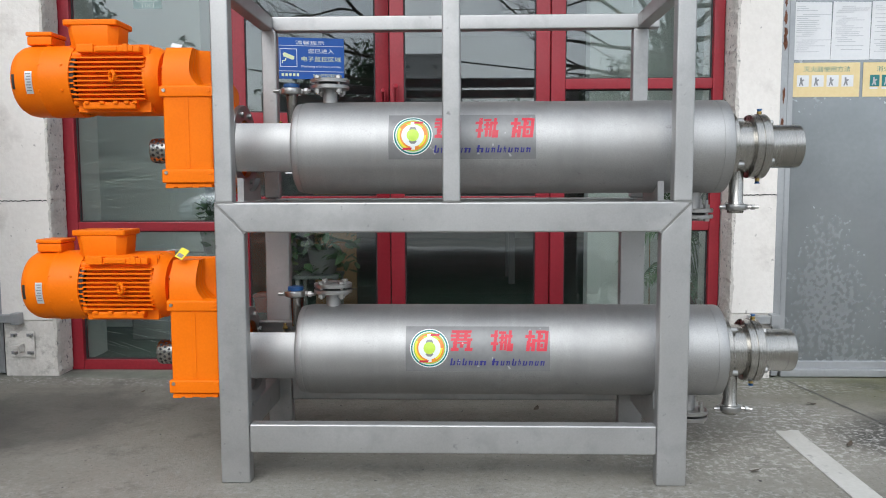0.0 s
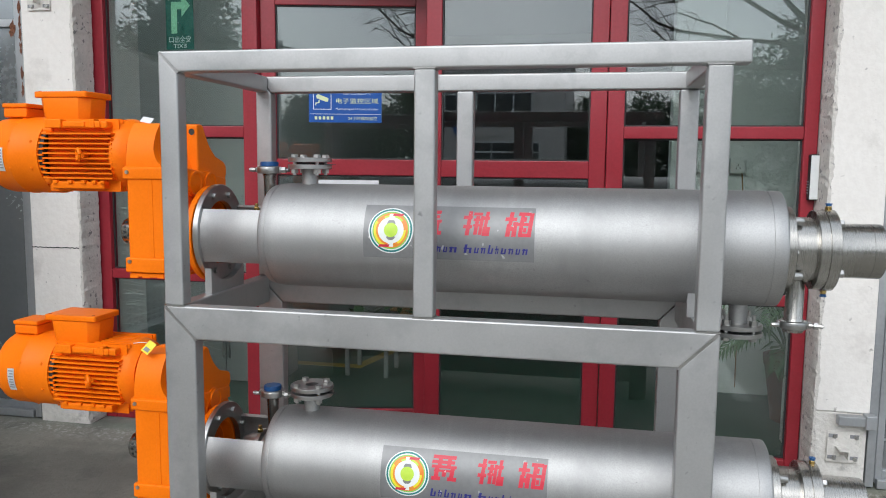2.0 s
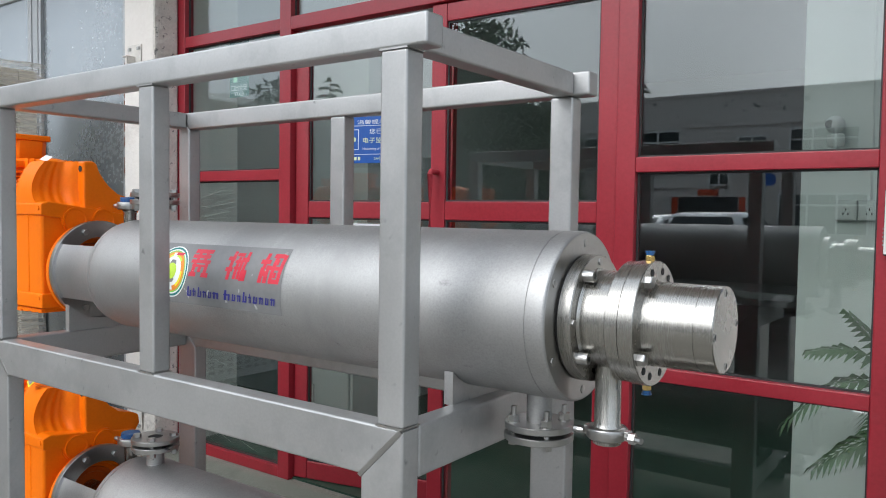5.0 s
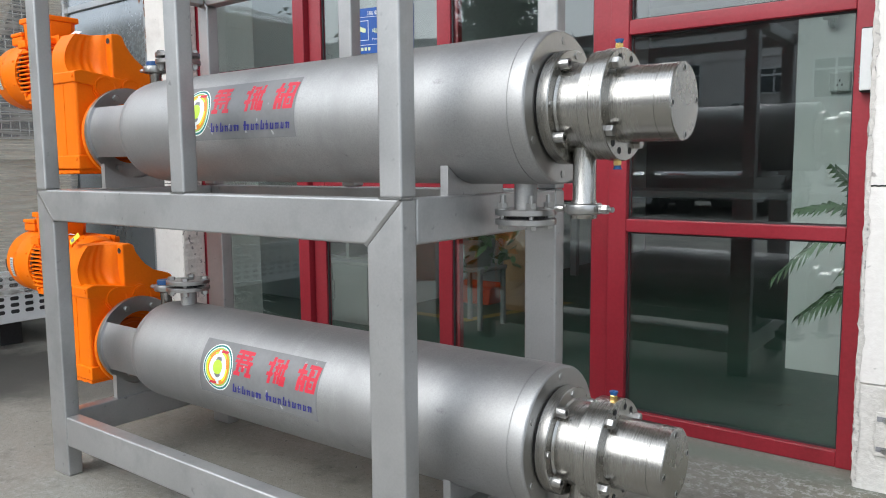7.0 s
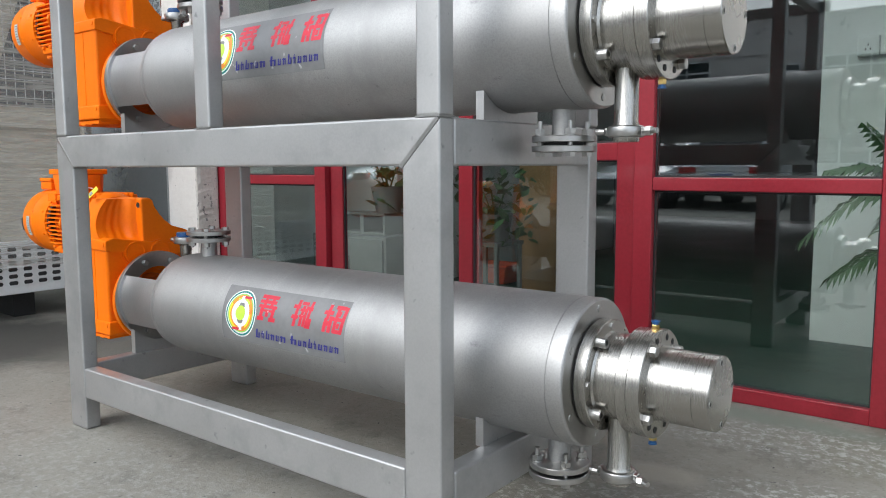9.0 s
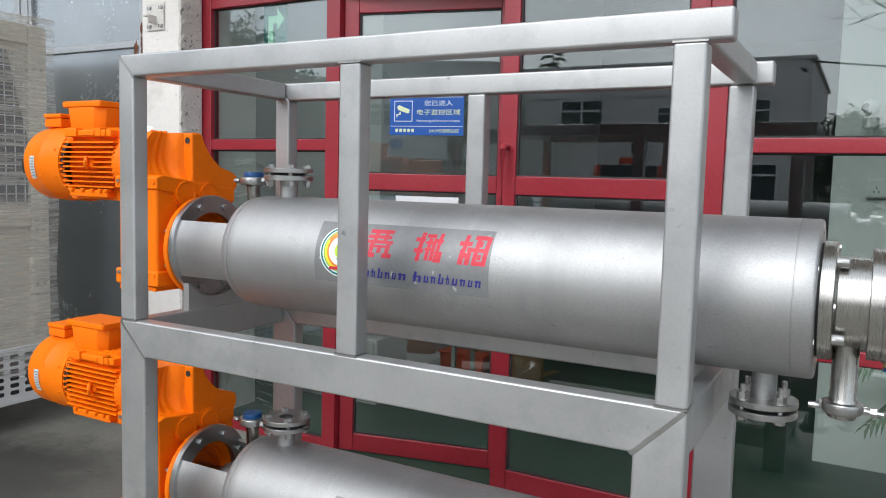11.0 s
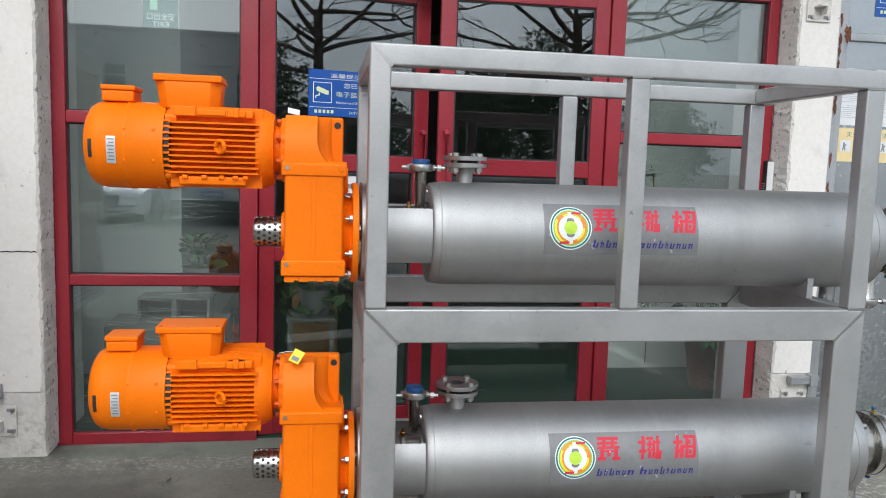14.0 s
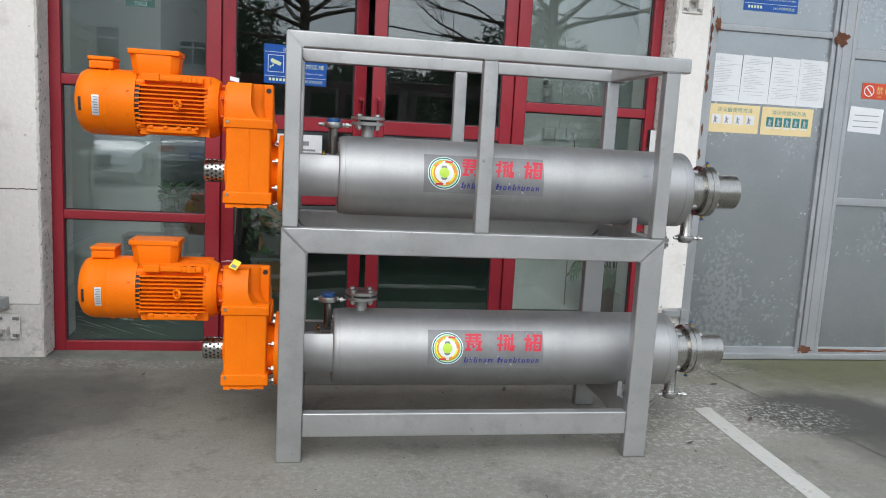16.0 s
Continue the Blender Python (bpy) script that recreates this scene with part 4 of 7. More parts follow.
def exchanger(zc, du, label):
    """One scraped-surface heat exchanger barrel with its nozzles, bearing end and maker's film."""
    e = thing("heat_exchanger", (0.1, YC, zc - RS), label, "heat exchanger", "stacked heat exchangers")
    # barrel: short rounded shoulder, rolled seam lines, flat end face
    shell = part("shell", lathe([(-0.592, 0.104), (-0.592, 0.1550), (-0.5895, 0.1595), (-0.584, 0.1622), (-0.572, 0.1645), (-0.5665, 0.1650), (-0.5660, 0.1636), (-0.5642, 0.1636), (-0.5637, 0.1654), (-0.550, RS - 0.0004), (-0.540, RS),
                                 (0.2, RS), (0.932, RS), (0.9325, RS - 0.0012), (0.934, RS - 0.0012), (0.9345, RS), (0.967, RS), (0.971, RS - 0.0015), (0.9725, RS - 0.004), (0.9725, 0.112), (0.96, 0.112)], (0, YC, zc), "x", 96), STEEL, e, smooth=40)
    # open lantern: flange disc with two side strips
    fl = part("drive_flange", lathe([(-0.812, 0.106), (-0.812, 0.158), (-0.810, 0.160), (-0.795, 0.160), (-0.793, 0.158), (-0.793, 0.106), (-0.812, 0.106)], (0, YC, zc), "x", 72), FLANGE, e, "grey drilled steel flange")
    for a0, a1 in ((145.5, 214.5), (-34.5, 34.5)):
        bm = lathe([(-0.794, 0.158), (-0.790, 0.150), (-0.575, 0.150)], (0, YC, zc), "x", 16, None, a0, a1)
        lathe([(-0.575, 0.138), (-0.794, 0.138)], (0, YC, zc), "x", 16, bm, a0, a1)
        bmesh.ops.remove_doubles(bm, verts=bm.verts, dist=0.0001)
        bmesh.ops.bridge_loops(bm, edges=[ed for ed in bm.edges if ed.is_boundary])
        part("lantern_strip", bm, STEEL, e)
    part("lantern_back_plate", lathe([(-0.582, 0.050), (-0.582, 0.150), (-0.572, 0.150)], (0, YC, zc), "x", 48), STEEL, e)
    bolt_ring("bolt", 8, 0.132, -0.793, zc, 0.011, 0.010, fl, 1, 22.5)
    bolt_ring("bolt", 6, 0.132, -0.585, zc, 0.007, 0.012, e, -1, 30.0)
    part("seal_housing", lathe([(-0.72, 0.030), (-0.72, 0.052), (-0.70, 0.060), (-0.665, 0.060), (-0.66, 0.078), (-0.648, 0.078), (-0.643, 0.066), (-0.60, 0.066), (-0.598, 0.092), (-0.584, 0.092), (-0.584, 0.04)], (0, YC, zc), "x", 48), FLANGE, e, "stepped steel seal housing")
    part("drive_shaft", lathe([(-0.86, 0.0), (-0.86, 0.032), (-0.70, 0.032), (-0.70, 0)], (0, YC, zc), "x", 28), BRUSHED, e)
    bm = hexhead((-0.655, YC - 0.02, zc + 0.078), "z", 0.010, 0.010)
    lathe([(0.010, 0.006), (0.022, 0.006), (0.022, 0)], (-0.655, YC - 0.02, zc + 0.078), "z", 12, bm)
    part("grease_nipple", bm, BRASS, e)
    # nozzles
    pipe_flange(e, -0.472, YC - 0.004, zc + RS - 0.006, 1, True)
    pipe_flange(e, 0.876, YC + 0.002, zc - RS + 0.006, -1, False)
    clamp_pipe(e, -0.617, YC + 0.002, zc + 0.085, zc + 0.212, 0.016, 0.020, True)
    clamp_pipe(e, 1.030, YC - 0.004, zc - 0.085, zc - 0.222, 0.0255, 0.0255, False)
    # bearing end: stepped turned rings
    part("end_plate", lathe([(0.9724, 0.1193), (0.9732, 0.1200), (0.9732, 0.1630), (0.9724, 0.1638)], (0, YC, zc), "x", 72), FLANGE, e, "brushed steel end plate")
    part("end_gap", lathe([(0.9725, 0.10), (0.9725, 0.119), (0.9765, 0.119)], (0, YC, zc), "x", 48), BLACK, e)
    part("end_flange", lathe([(0.9765, 0.10), (0.9765, 0.121), (0.978, 0.1235), (1.002, 0.1235), (1.004, 0.121), (1.004, 0.094)], (0, YC, zc), "x", 72), BRUSHED, e)
    part("end_housing", lathe([(1.003, 0.099), (1.009, 0.094), (1.066, 0.094), (1.068, 0.092)], (0, YC, zc), "x", 72), BRUSHED, e)
    part("joint_ring", lathe([(1.066, 0.092), (1.066, 0.113), (1.0675, 0.1145), (1.0905, 0.1145), (1.0912, 0.1130), (1.0925, 0.1130)], (0, YC, zc), "x", 72), BRUSHED, e)
    part("joint_ring", lathe([(1.0925, 0.1130), (1.0930, 0.1170), (1.1195, 0.1170), (1.121, 0.1155), (1.121, 0.080)], (0, YC, zc), "x", 72), BRUSHED, e)
    part("end_cap", lathe([(1.120, 0.080), (1.133, 0.078), (1.214, 0.078), (1.2146, 0.0770), (1.2160, 0.0770), (1.2166, 0.078), (1.247, 0.078), (1.249, 0.076), (1.249, 0)], (0, YC, zc), "x", 72), BRUSHED, e, "turned stainless end cap")
    bolt_ring("bolt", 4, 0.109, 1.004, zc, 0.0115, 0.022, e, 1, 38.0, True)
    bolt_ring("plug", 4, 0.110, 1.004, zc, 0.008, 0.004, e, 1, 0.0)
    bolt_ring("plug", 6, 0.145, 0.972, zc, 0.009, 0.003, e, 1, 30.0)
    bolt_ring("bolt", 4, 0.0985, 1.121, zc, 0.012, 0.014, e, 1, 35.0)
    for a in (55, 75, 105, 125, 235, 255, 285, 305):
        o = (1.1213, YC + 0.099 * math.cos(radians(a)), zc + 0.099 * math.sin(radians(a)))
        part("bolt_hole", lathe([(0, 0), (0, 0.0065), (0.0008, 0.0072)], o, "x", 14), BLACK, e)
    for a in (5, 95, 185, 275):
        o = (1.2492, YC + 0.066 * math.cos(radians(a)), zc + 0.066 * math.sin(radians(a)))
        sc = part("cap_screw", lathe([(0, 0.0), (0.0002, 0.0046), (0.0008, 0.0048), (0.0008, 0.0070), (0, 0.0072)], o, "x", 16), FLANGE, e)
        part("screw_socket", lathe([(0.0010, 0), (0.0010, 0.0050)], o, "x", 6), BLACK, sc)
    for s in (1, -1):
        f = part("push_fitting", hexhead((1.107, YC - 0.003, zc + s * 0.116), "z", 0.009, 0.011, None, s), BRASS, e, "brass push-in fitting")
        part("release_ring", lathe([(s * 0.011, 0.0), (s * 0.011, 0.0075), (s * 0.016, 0.0075), (s * 0.016, 0.0095), (s * 0.019, 0.0095), (s * 0.019, 0.004), (s * 0.016, 0)], (1.107, YC - 0.003, zc + s * 0.116), "z", 20), FITBLUE, f)
    # saddles under both ends
    for x0, x1 in ((0.716, 0.738), (-0.795, -0.772)):
        pts = [(YC - 0.115, zc - 0.193), (YC + 0.115, zc - 0.193)]
        rr = RS + 0.001 if x0 > 0 else 0.158
        for i in range(13):
            yy = 0.115 - 0.23 * i / 12
            pts.append((YC + yy, zc - math.sqrt(rr * rr - yy * yy)))
        part("saddle_plate", prism(pts, "x", x0, x1), RACK, e, smooth=0)
    # maker's film with abstract marks
    film = part("label_film", wrapped(-0.240 + du, 0.278 + du, -0.046, 0.119, zc, 0.0006, None, 8, 16), FILM, e, "grey transparent film label")
    cu, cv = -0.154 + du, 0.038
    for nm, r0, r1, mat, a0, a1, li in (("outer_ring", 0.0665, 0.0700, LOGOWHITE, 0, 360, 1), ("outer_ring", 0.0610, 0.0665, LOGOTEAL, 0, 360, 1), ("outer_ring", 0.0575, 0.0610, LOGOWHITE, 0, 360, 1),
                                    ("colour_ring", 0.0535, 0.0575, LOGOGREEN, 0, 360, 1), ("colour_ring", 0.0400, 0.0535, LOGOORANGE, 0, 360, 1), ("colour_ring", 0.0460, 0.0535, TAGYELLOW, 150, 250, 1.3),
                                    ("colour_ring", 0.0400, 0.0460, LOGOLIME, 40, 120, 1.3), ("colour_ring", 0.0400, 0.0470, TAGYELLOW, 300, 360, 1.3), ("white_core", 0.0, 0.0400, LOGOWHITE, 0, 360, 1.4), ("lime_core", 0.0, 0.0215, LOGOLIME, 0, 360, 1.9)):
        part(nm, ring_mark(cu, cv, r0, r1, zc, 0.0007 * li + 0.0004, a0, a1), mat, film, smooth=0)
    for s in (1, -1):
        part("white_core_bar", wrapped(cu - 0.008, cu + 0.008, cv + s * 0.030, cv + s * 0.050, zc, 0.0016, None, 1, 3), LOGOWHITE, film, smooth=0)
        part("red_flash", wrapped(cu + s * 0.002, cu + s * 0.034, cv + s * 0.043, cv + s * 0.051, zc, 0.0019, None, 2, 2, 0.5), MARKRED, film, smooth=0)
    # three red block marks and a row of navy strokes in place of the maker's name
    strokes = (((.04, .96, .85, 1.0), (.0, .92, .66, .79), (.22, .38, .50, 1.0), (.60, .76, .50, 1.0), (.0, 1.0, .48, .60), (.10, .27, .10, .48), (.72, .89, .10, .48), (.10, .89, .34, .43), (.42, .58, .16, .40), (.0, .36, .0, .15), (.64, 1.0, .0, .15)),
               ((.08, .23, .0, 1.0), (.0, .34, .66, .80), (.0, .34, .28, .42), (.08, .23, .0, .14), (.38, .72, .82, .95), (.40, .54, .04, .80), (.38, .70, .58, .69), (.38, .70, .36, .46), (.58, .71, .04, .80), (.78, .91, .30, 1.0), (.74, 1.0, .64, .78), (.72, .88, .0, .36), (.86, 1.0, .0, .36)),
               ((.12, .27, .46, 1.0), (.0, .44, .62, .77), (.02, .19, .0, .50), (.25, .42, .0, .58), (.14, .30, .22, .40), (.50, .65, .04, 1.0), (.50, .96, .85, 1.0), (.83, .98, .0, .97), (.44, 1.0, .43, .56), (.68, .80, .60, .80), (.68, .80, .18, .36), (.52, .92, .0, .14)))
    for n, u0 in enumerate((-0.078, 0.066, 0.190)):
        bm = bmesh.new()
        for a, b, c, d in strokes[n]:
            wrapped(u0 + du + a * 0.078, u0 + du + b * 0.078, 0.028 + c * 0.075, 0.028 + d * 0.075, zc, 0.0012, bm, 1, 3, 0.12)
        tagged(part("red_mark", bm, MARKRED, film, "plain red block mark", 0), kind="stuff")
    u = -0.080 + du
    bm = bmesh.new()
    for n, (w, hgt) in enumerate(((17, 25), (11, 22), (15, 25), (13, 17), (12, 17), (21, 17), (0, 0), (23, 25), (13, 17), (12, 17), (15, 25), (8, 23), (15, 17), (13, 17), (12, 17), (14, 17))):
        if not w:
            u += 0.014
            continue
        w, hgt = w / 1000, hgt / 1000
        wrapped(u, u + w * 0.34, -0.023, -0.023 + hgt, zc, 0.0018, bm, 1, 2, 0.18)
        wrapped(u + w * 0.66, u + w * 0.96, -0.023, -0.007, zc, 0.0021, bm, 1, 2, 0.18)
        wrapped(u, u + w * 0.95, -0.011 if n % 2 else -0.023, -0.0075 if n % 2 else -0.0195, zc, 0.0024, bm, 1, 1, 0.18)
        u += w + 0.0078
    tagged(part("navy_script", bm, MARKBLUE, film, "row of plain navy strokes", 0), kind="stuff")
    # the barrel lies a little askew on the rack
    e.scale.x = 0.992
    e.rotation_euler.z = radians(-0.2)
    e.location.y = 2.917
    return e


ZU, ZL = 1.151, 0.398
exchanger(ZU, 0.0, "blasted stainless heat exchanger barrel lying on the rack's upper tier")
exchanger(ZL, 0.055, "blasted stainless heat exchanger barrel lying on the rack's lower tier")


# ---- gear motors ----
def gear_motor(zc, tag, label):
    YC = 2.924
    g = thing("gear_motor", (-1.15, YC, zc - 0.14), label, "gear motor", "orange gear motors")
    zm, ym = zc + 0.257, YC + 0.012
    # gearbox: tall housing with a stepped, scalloped upper half
    yf = 2.768
    bm = prism([(yf + 0.004, zc - 0.128), (yf, zc - 0.112), (yf, zc + 0.205), (yf + 0.318, zc + 0.176), (yf + 0.325, zc + 0.12), (yf + 0.318, zc - 0.10), (yf + 0.310, zc - 0.128)], "x", -1.036, -0.862, 0.010, 3)
    hs = part("gearbox_housing", bm, ORANGE, g, "orange painted cast gearbox housing")
    # upper half: a barrel round the input shaft, scooped out with ripples on the output side
    zl, zt, yb = zc + 0.204, zc + 0.361, yf + 0.142
    bm = bmesh.new()
    nz, ns = 18, 26
    left, right = [], []
    for n in range(nz + 1):
        t = n / nz
        z = zl + (zt - zl) * t
        y0 = yf + 0.004 + 0.050 * t ** 3.0
        left.append([bm.verts.new((-1.036, y0, z)), bm.verts.new((-1.036, yb, z))])
        row = []
        for k in range(ns + 1):
            s = k / ns
            y = y0 + (yb - y0) * s
            u = min(1.0, t / 0.55)
            ear = max(0.0, (s - 0.62) / 0.38)
            depth = 0.082 * math.sqrt(1 - (1 - u) ** 2) * (1 - 0.55 * ear * ear * (3 - 2 * ear)) + 0.0035 * math.sin(2 * math.pi * 4.5 * s) * min(1.0, s * 2) * min(1.0, t * 8) * (1 - 0.7 * t)
            row.append(bm.verts.new((-0.860 - max(0.0, depth), y, z)))
        right.append(row)
    for n in range(nz):
        bm.faces.new((left[n][0], right[n][0], right[n + 1][0], left[n + 1][0]))
        bm.faces.new((left[n][1], left[n][0], left[n + 1][0], left[n + 1][1]))
        for k in range(ns):
            bm.faces.new((right[n][k], right[n][k + 1], right[n + 1][k + 1], right[n + 1][k]))
    bm.faces.new([left[nz][0]] + right[nz] + [left[nz][1]])
    part("gearbox_crown", bm, ORANGE, g, "orange cast upper half with a rippled scoop", 35)
    part("gearbox_back", prism([(yb - 0.001, zl - 0.01), (yb - 0.001, zc + 0.363), (yf + 0.176, zc + 0.365), (yf + 0.190, zc + 0.356), (yf + 0.197, zc + 0.325), (yf + 0.208, zc + 0.295), (yf + 0.226, zc + 0.275), (yf + 0.262, zc + 0.257), (yf + 0.318, zc + 0.240), (yf + 0.343, zc + 0.230), (yf + 0.347, zc + 0.194), (yf + 0.318, zc + 0.176), (yf + 0.30, zl - 0.05)], "x", -1.036, -0.861, 0.008, 2), ORANGE, g)
    # front rib plates, parting line, feet
    part("housing_band", prism([(yf - 0.006, zc + 0.182), (yf - 0.006, zc + 0.218), (yf + 0.02, zc + 0.226), (yf + 0.322, zc + 0.182), (yf + 0.322, zc + 0.14), (yf + 0.02, zc + 0.178)], "x", -1.045, -0.853, 0.004), ORANGE, hs)
    part("housing_band", prism([(yf - 0.006, zc - 0.120), (yf - 0.006, zc - 0.072), (yf + 0.324, zc - 0.072), (yf + 0.320, zc - 0.120)], "x", -1.045, -0.853, 0.005), ORANGE, hs)
    rnd = random.Random(2)
    bm = bmesh.new()
    xx = -1.035
    while xx < -0.875:
        w = rnd.uniform(0.012, 0.03)
        box(xx, min(xx + w, -0.862), yf + 0.002, yf + 0.305, zc - 0.130 - rnd.uniform(0.003, 0.009), zc - 0.124, bm=bm)
        xx += w + 0.001
    tagged(part("cast_foot", bm, ORANGE, hs, smooth=0), kind="stuff")
    part("front_rib", box(-0.957, -0.943, yf - 0.0022, yf + 0.01, zc - 0.070, zc + 0.180, 0.0015), ORANGE, hs)
    part("lifting_hole", lathe([(0, 0), (0, 0.009), (-0.0012, 0.0105)], (-0.880, yb - 0.0022, zc + 0.338), "y", 18), BLACK, hs)
    for yy, zz, r in ((yf + 0.105, zc + 0.168, 0.040), (yf + 0.205, zc + 0.165, 0.040)):
        part("bearing_cap", lathe([(0.004, 0.0), (0.004, r - 0.008), (0.007, r - 0.004), (0.007, r), (0.0, r), (0.0, r + 0.005), (-0.008, r + 0.005)], (-0.8540, yy, zz), "x", 40), ORANGE, hs)
    for xx, zz in ((-1.028, zc + 0.204), (-1.028, zc - 0.084)):
        part("plug_screw", lathe([(-0.004, 0), (-0.004, 0.006), (0, 0.0068)], (xx, yf - 0.006, zz), "y", 14), BOLT, hs)
    for xx, zz in ((-0.870, zc + 0.204), (-0.870, zc - 0.084)):
        part("plug_screw", lathe([(-0.003, 0), (-0.003, 0.007), (0, 0.008)], (xx, yf - 0.006, zz), "y", 14), ORANGE, hs)
    # round front neck between motor and gearbox
    part("input_neck", lathe([(-1.082, 0.0), (-1.082, 0.076), (-1.058, 0.076), (-1.055, 0.080), (-1.03, 0.080), (-1.03, 0.0)], (0, ym, zm), "x", 48), ORANGE, g)
    rim = []
    for i in range(96):
        a = 2 * math.pi * i / 96
        r = 0.0985 + 0.0055 * max(0.0, math.cos(8 * a - math.pi)) ** 0.6
        rim.append((ym + r * math.cos(a), zm + r * math.sin(a)))
    part("neck_flange", prism(rim, "x", -1.052, -1.030, 0.002, 1), ORANGE, g, smooth=40)
    for i in range(8):
        a = radians(22.5 + 45 * i)
        part("bolt", hexhead((-1.052, ym + 0.093 * math.cos(a), zm + 0.093 * math.sin(a)), "x", 0.0095, 0.013, None, -1), ORANGE_DARK, g)
    # output flange
    of = part("output_flange", lathe([(-0.864, 0.128), (-0.850, 0.118), (-0.838, 0.112), (-0.832, 0.118), (-0.832, 0.158), (-0.830, 0.160), (-0.8145, 0.160), (-0.8125, 0.158), (-0.8125, 0.108), (-0.8150, 0.106), (-0.850, 0.104), (-0.850, 0.02)], (0, YC, zc), "x", 64), ORANGE, g, "orange round output flange")
    for i in range(8):
        a = radians(22.5 + 45 * i)
        bm = hexhead((-0.832, YC + 0.140 * math.cos(a), zc + 0.140 * math.sin(a)), "x", 0.012, 0.011, None, -1)
        lathe([(0.0, 0.006), (-0.022, 0.006), (-0.022, 0)], (-0.832, YC + 0.140 * math.cos(a), zc + 0.140 * math.sin(a)), "x", 10, bm)
        part("flange_bolt", bm, BOLT, of)
    # bore ring takes the darkened orange as the flange's inner shade
    part("flange_bore", lathe([(-0.8485, 0.035), (-0.8485, 0.070), (-0.842, 0.074), (-0.842, 0.088), (-0.8485, 0.090)], (0, YC, zc), "x", 36), ORANGE_DARK, of, "bearing ring inside the flange, orange darkened for shade")
    # perforated sleeve on the hollow shaft's other end
    sl = part("shaft_cover", lathe([(-1.040, 0.047), (-1.128, 0.047), (-1.134, 0.044), (-1.136, 0.036), (-1.136, 0.0)], (0, YC - 0.005, zc), "x", 48), BRUSHED, g, "perforated stainless shaft cover")
    for k in range(5):
        for i in range(16):
            a = radians(22.5 * i + (11.25 if k % 2 else 0))
            cy, cz = math.cos(a), math.sin(a)
            bm = bmesh.new()
            bmesh.ops.create_circle(bm, cap_ends=True, radius=0.0052, segments=10)
            q = Vector((0, cy, cz)).to_track_quat("Z", "X").to_matrix().to_4x4()
            bm.transform(Matrix.Translation((-1.118 + 0.0165 * k, YC - 0.005 + 0.0474 * cy, zc + 0.0474 * cz)) @ q)
            part("punched_hole", bm, BLACK, sl, smooth=0)
    part("hub_rim", lathe([(-1.037, 0.052), (-1.047, 0.052), (-1.050, 0.060), (-1.040, 0.062), (-1.034, 0.062)], (0, YC - 0.005, zc), "x", 40), ORANGE, g)
    # finned motor frame
    x0, x1 = -1.385, -1.095
    part("motor_frame", lathe([(x0, 0.0), (x0, 0.098), (x1, 0.098), (x1, 0.0)], (0, ym, zm), "x", 48), ORANGE, g, "orange finned motor frame")
    for side in (-1, 1):
        for i in range(10):
            z = zm - 0.076 + 0.0163 * i
            yy = math.sqrt(max(0.095 ** 2 - (z - zm) ** 2, 0.0009))
            a, b = sorted((ym + side * yy, ym + side * 0.124))
            part("cooling_fin", prism([(x0 + 0.012, z - 0.0026), (x1 - 0.02, z - 0.0026), (x1 - 0.02, z + 0.0026), (x0 + 0.012, z + 0.0026)], "y", a, b), ORANGE, g, smooth=0)
    for up in (-1, 1):
        for i in range(9):
            y = ym - 0.088 + 0.022 * i
            zz = math.sqrt(max(0.095 ** 2 - (y - ym) ** 2, 0.0004))
            a, b = sorted((zm + up * zz, zm + up * 0.120))
            part("cooling_fin", box(x0 + 0.012, x1 - 0.012, y - 0.0026, y + 0.0026, a, b), ORANGE, g, smooth=0)
    # corner bosses, side cover plates, end shields
    for sy in (-1, 1):
        a, b = sorted((ym + sy * 0.080, ym + sy * 0.121))
        part("frame_boss", box(x0 + 0.03, x1 - 0.035, a, b, zm + 0.088, zm + 0.112, 0.005), ORANGE, g)
        part("frame_boss", box(x0 + 0.04, x1 - 0.055, a, b, zm - 0.112, zm - 0.087, 0.005), ORANGE, g)
        part("frame_boss", box(x0 + 0.095, x0 + 0.175, min(a, b) - 0.004, max(a, b) + 0.004, zm + 0.092, zm + 0.110, 0.003), ORANGE, g)
    for pa, pb, pz in ((x0 + 0.028, x0 + 0.090, 0.006), (x0 + 0.180, x0 + 0.232, 0.0), (x0 + 0.196, x0 + 0.214, 0.006)):
        part("cast_panel", box(pa, pb, ym - 0.126 - pz * 0.5, ym - 0.10, zm + 0.090 - pz * 0.2, zm + 0.112 + pz, 0.003), ORANGE, g)
    for bx in (x0 + 0.050, x0 + 0.105, x0 + 0.155, x0 + 0.195, x0 + 0.225):
        part("cast_stud", box(bx, bx + 0.016, ym - 0.129, ym - 0.11, zm - 0.094, zm - 0.083, 0.002), ORANGE, g)
    part("end_shield", lathe([(x1 - 0.030, 0.0), (x1 - 0.030, 0.124), (x1 - 0.010, 0.124), (x1 + 0.008, 0.116), (x1 + 0.022, 0.108), (x1 + 0.022, 0.0)], (0, ym, zm), "x", 48), ORANGE, g)
    part("end_shield", lathe([(x0 + 0.012, 0.0), (x0 + 0.012, 0.122), (x0 - 0.002, 0.122), (x0 - 0.004, 0.0)], (0, ym, zm), "x", 48), ORANGE, g)
    for a in (45, 135, 225, 315):
        yy, zz = ym + 0.117 * math.cos(radians(a)), zm + 0.117 * math.sin(radians(a))
        part("corner_lug", lathe([(x0 - 0.002, 0), (x0 - 0.002, 0.016), (x0 + 0.030, 0.016), (x0 + 0.036, 0.010), (x0 + 0.036, 0)], (0, yy, zz), "x", 14), ORANGE, g)
    # eye on the side facing the yard
    bm = bmesh.new()
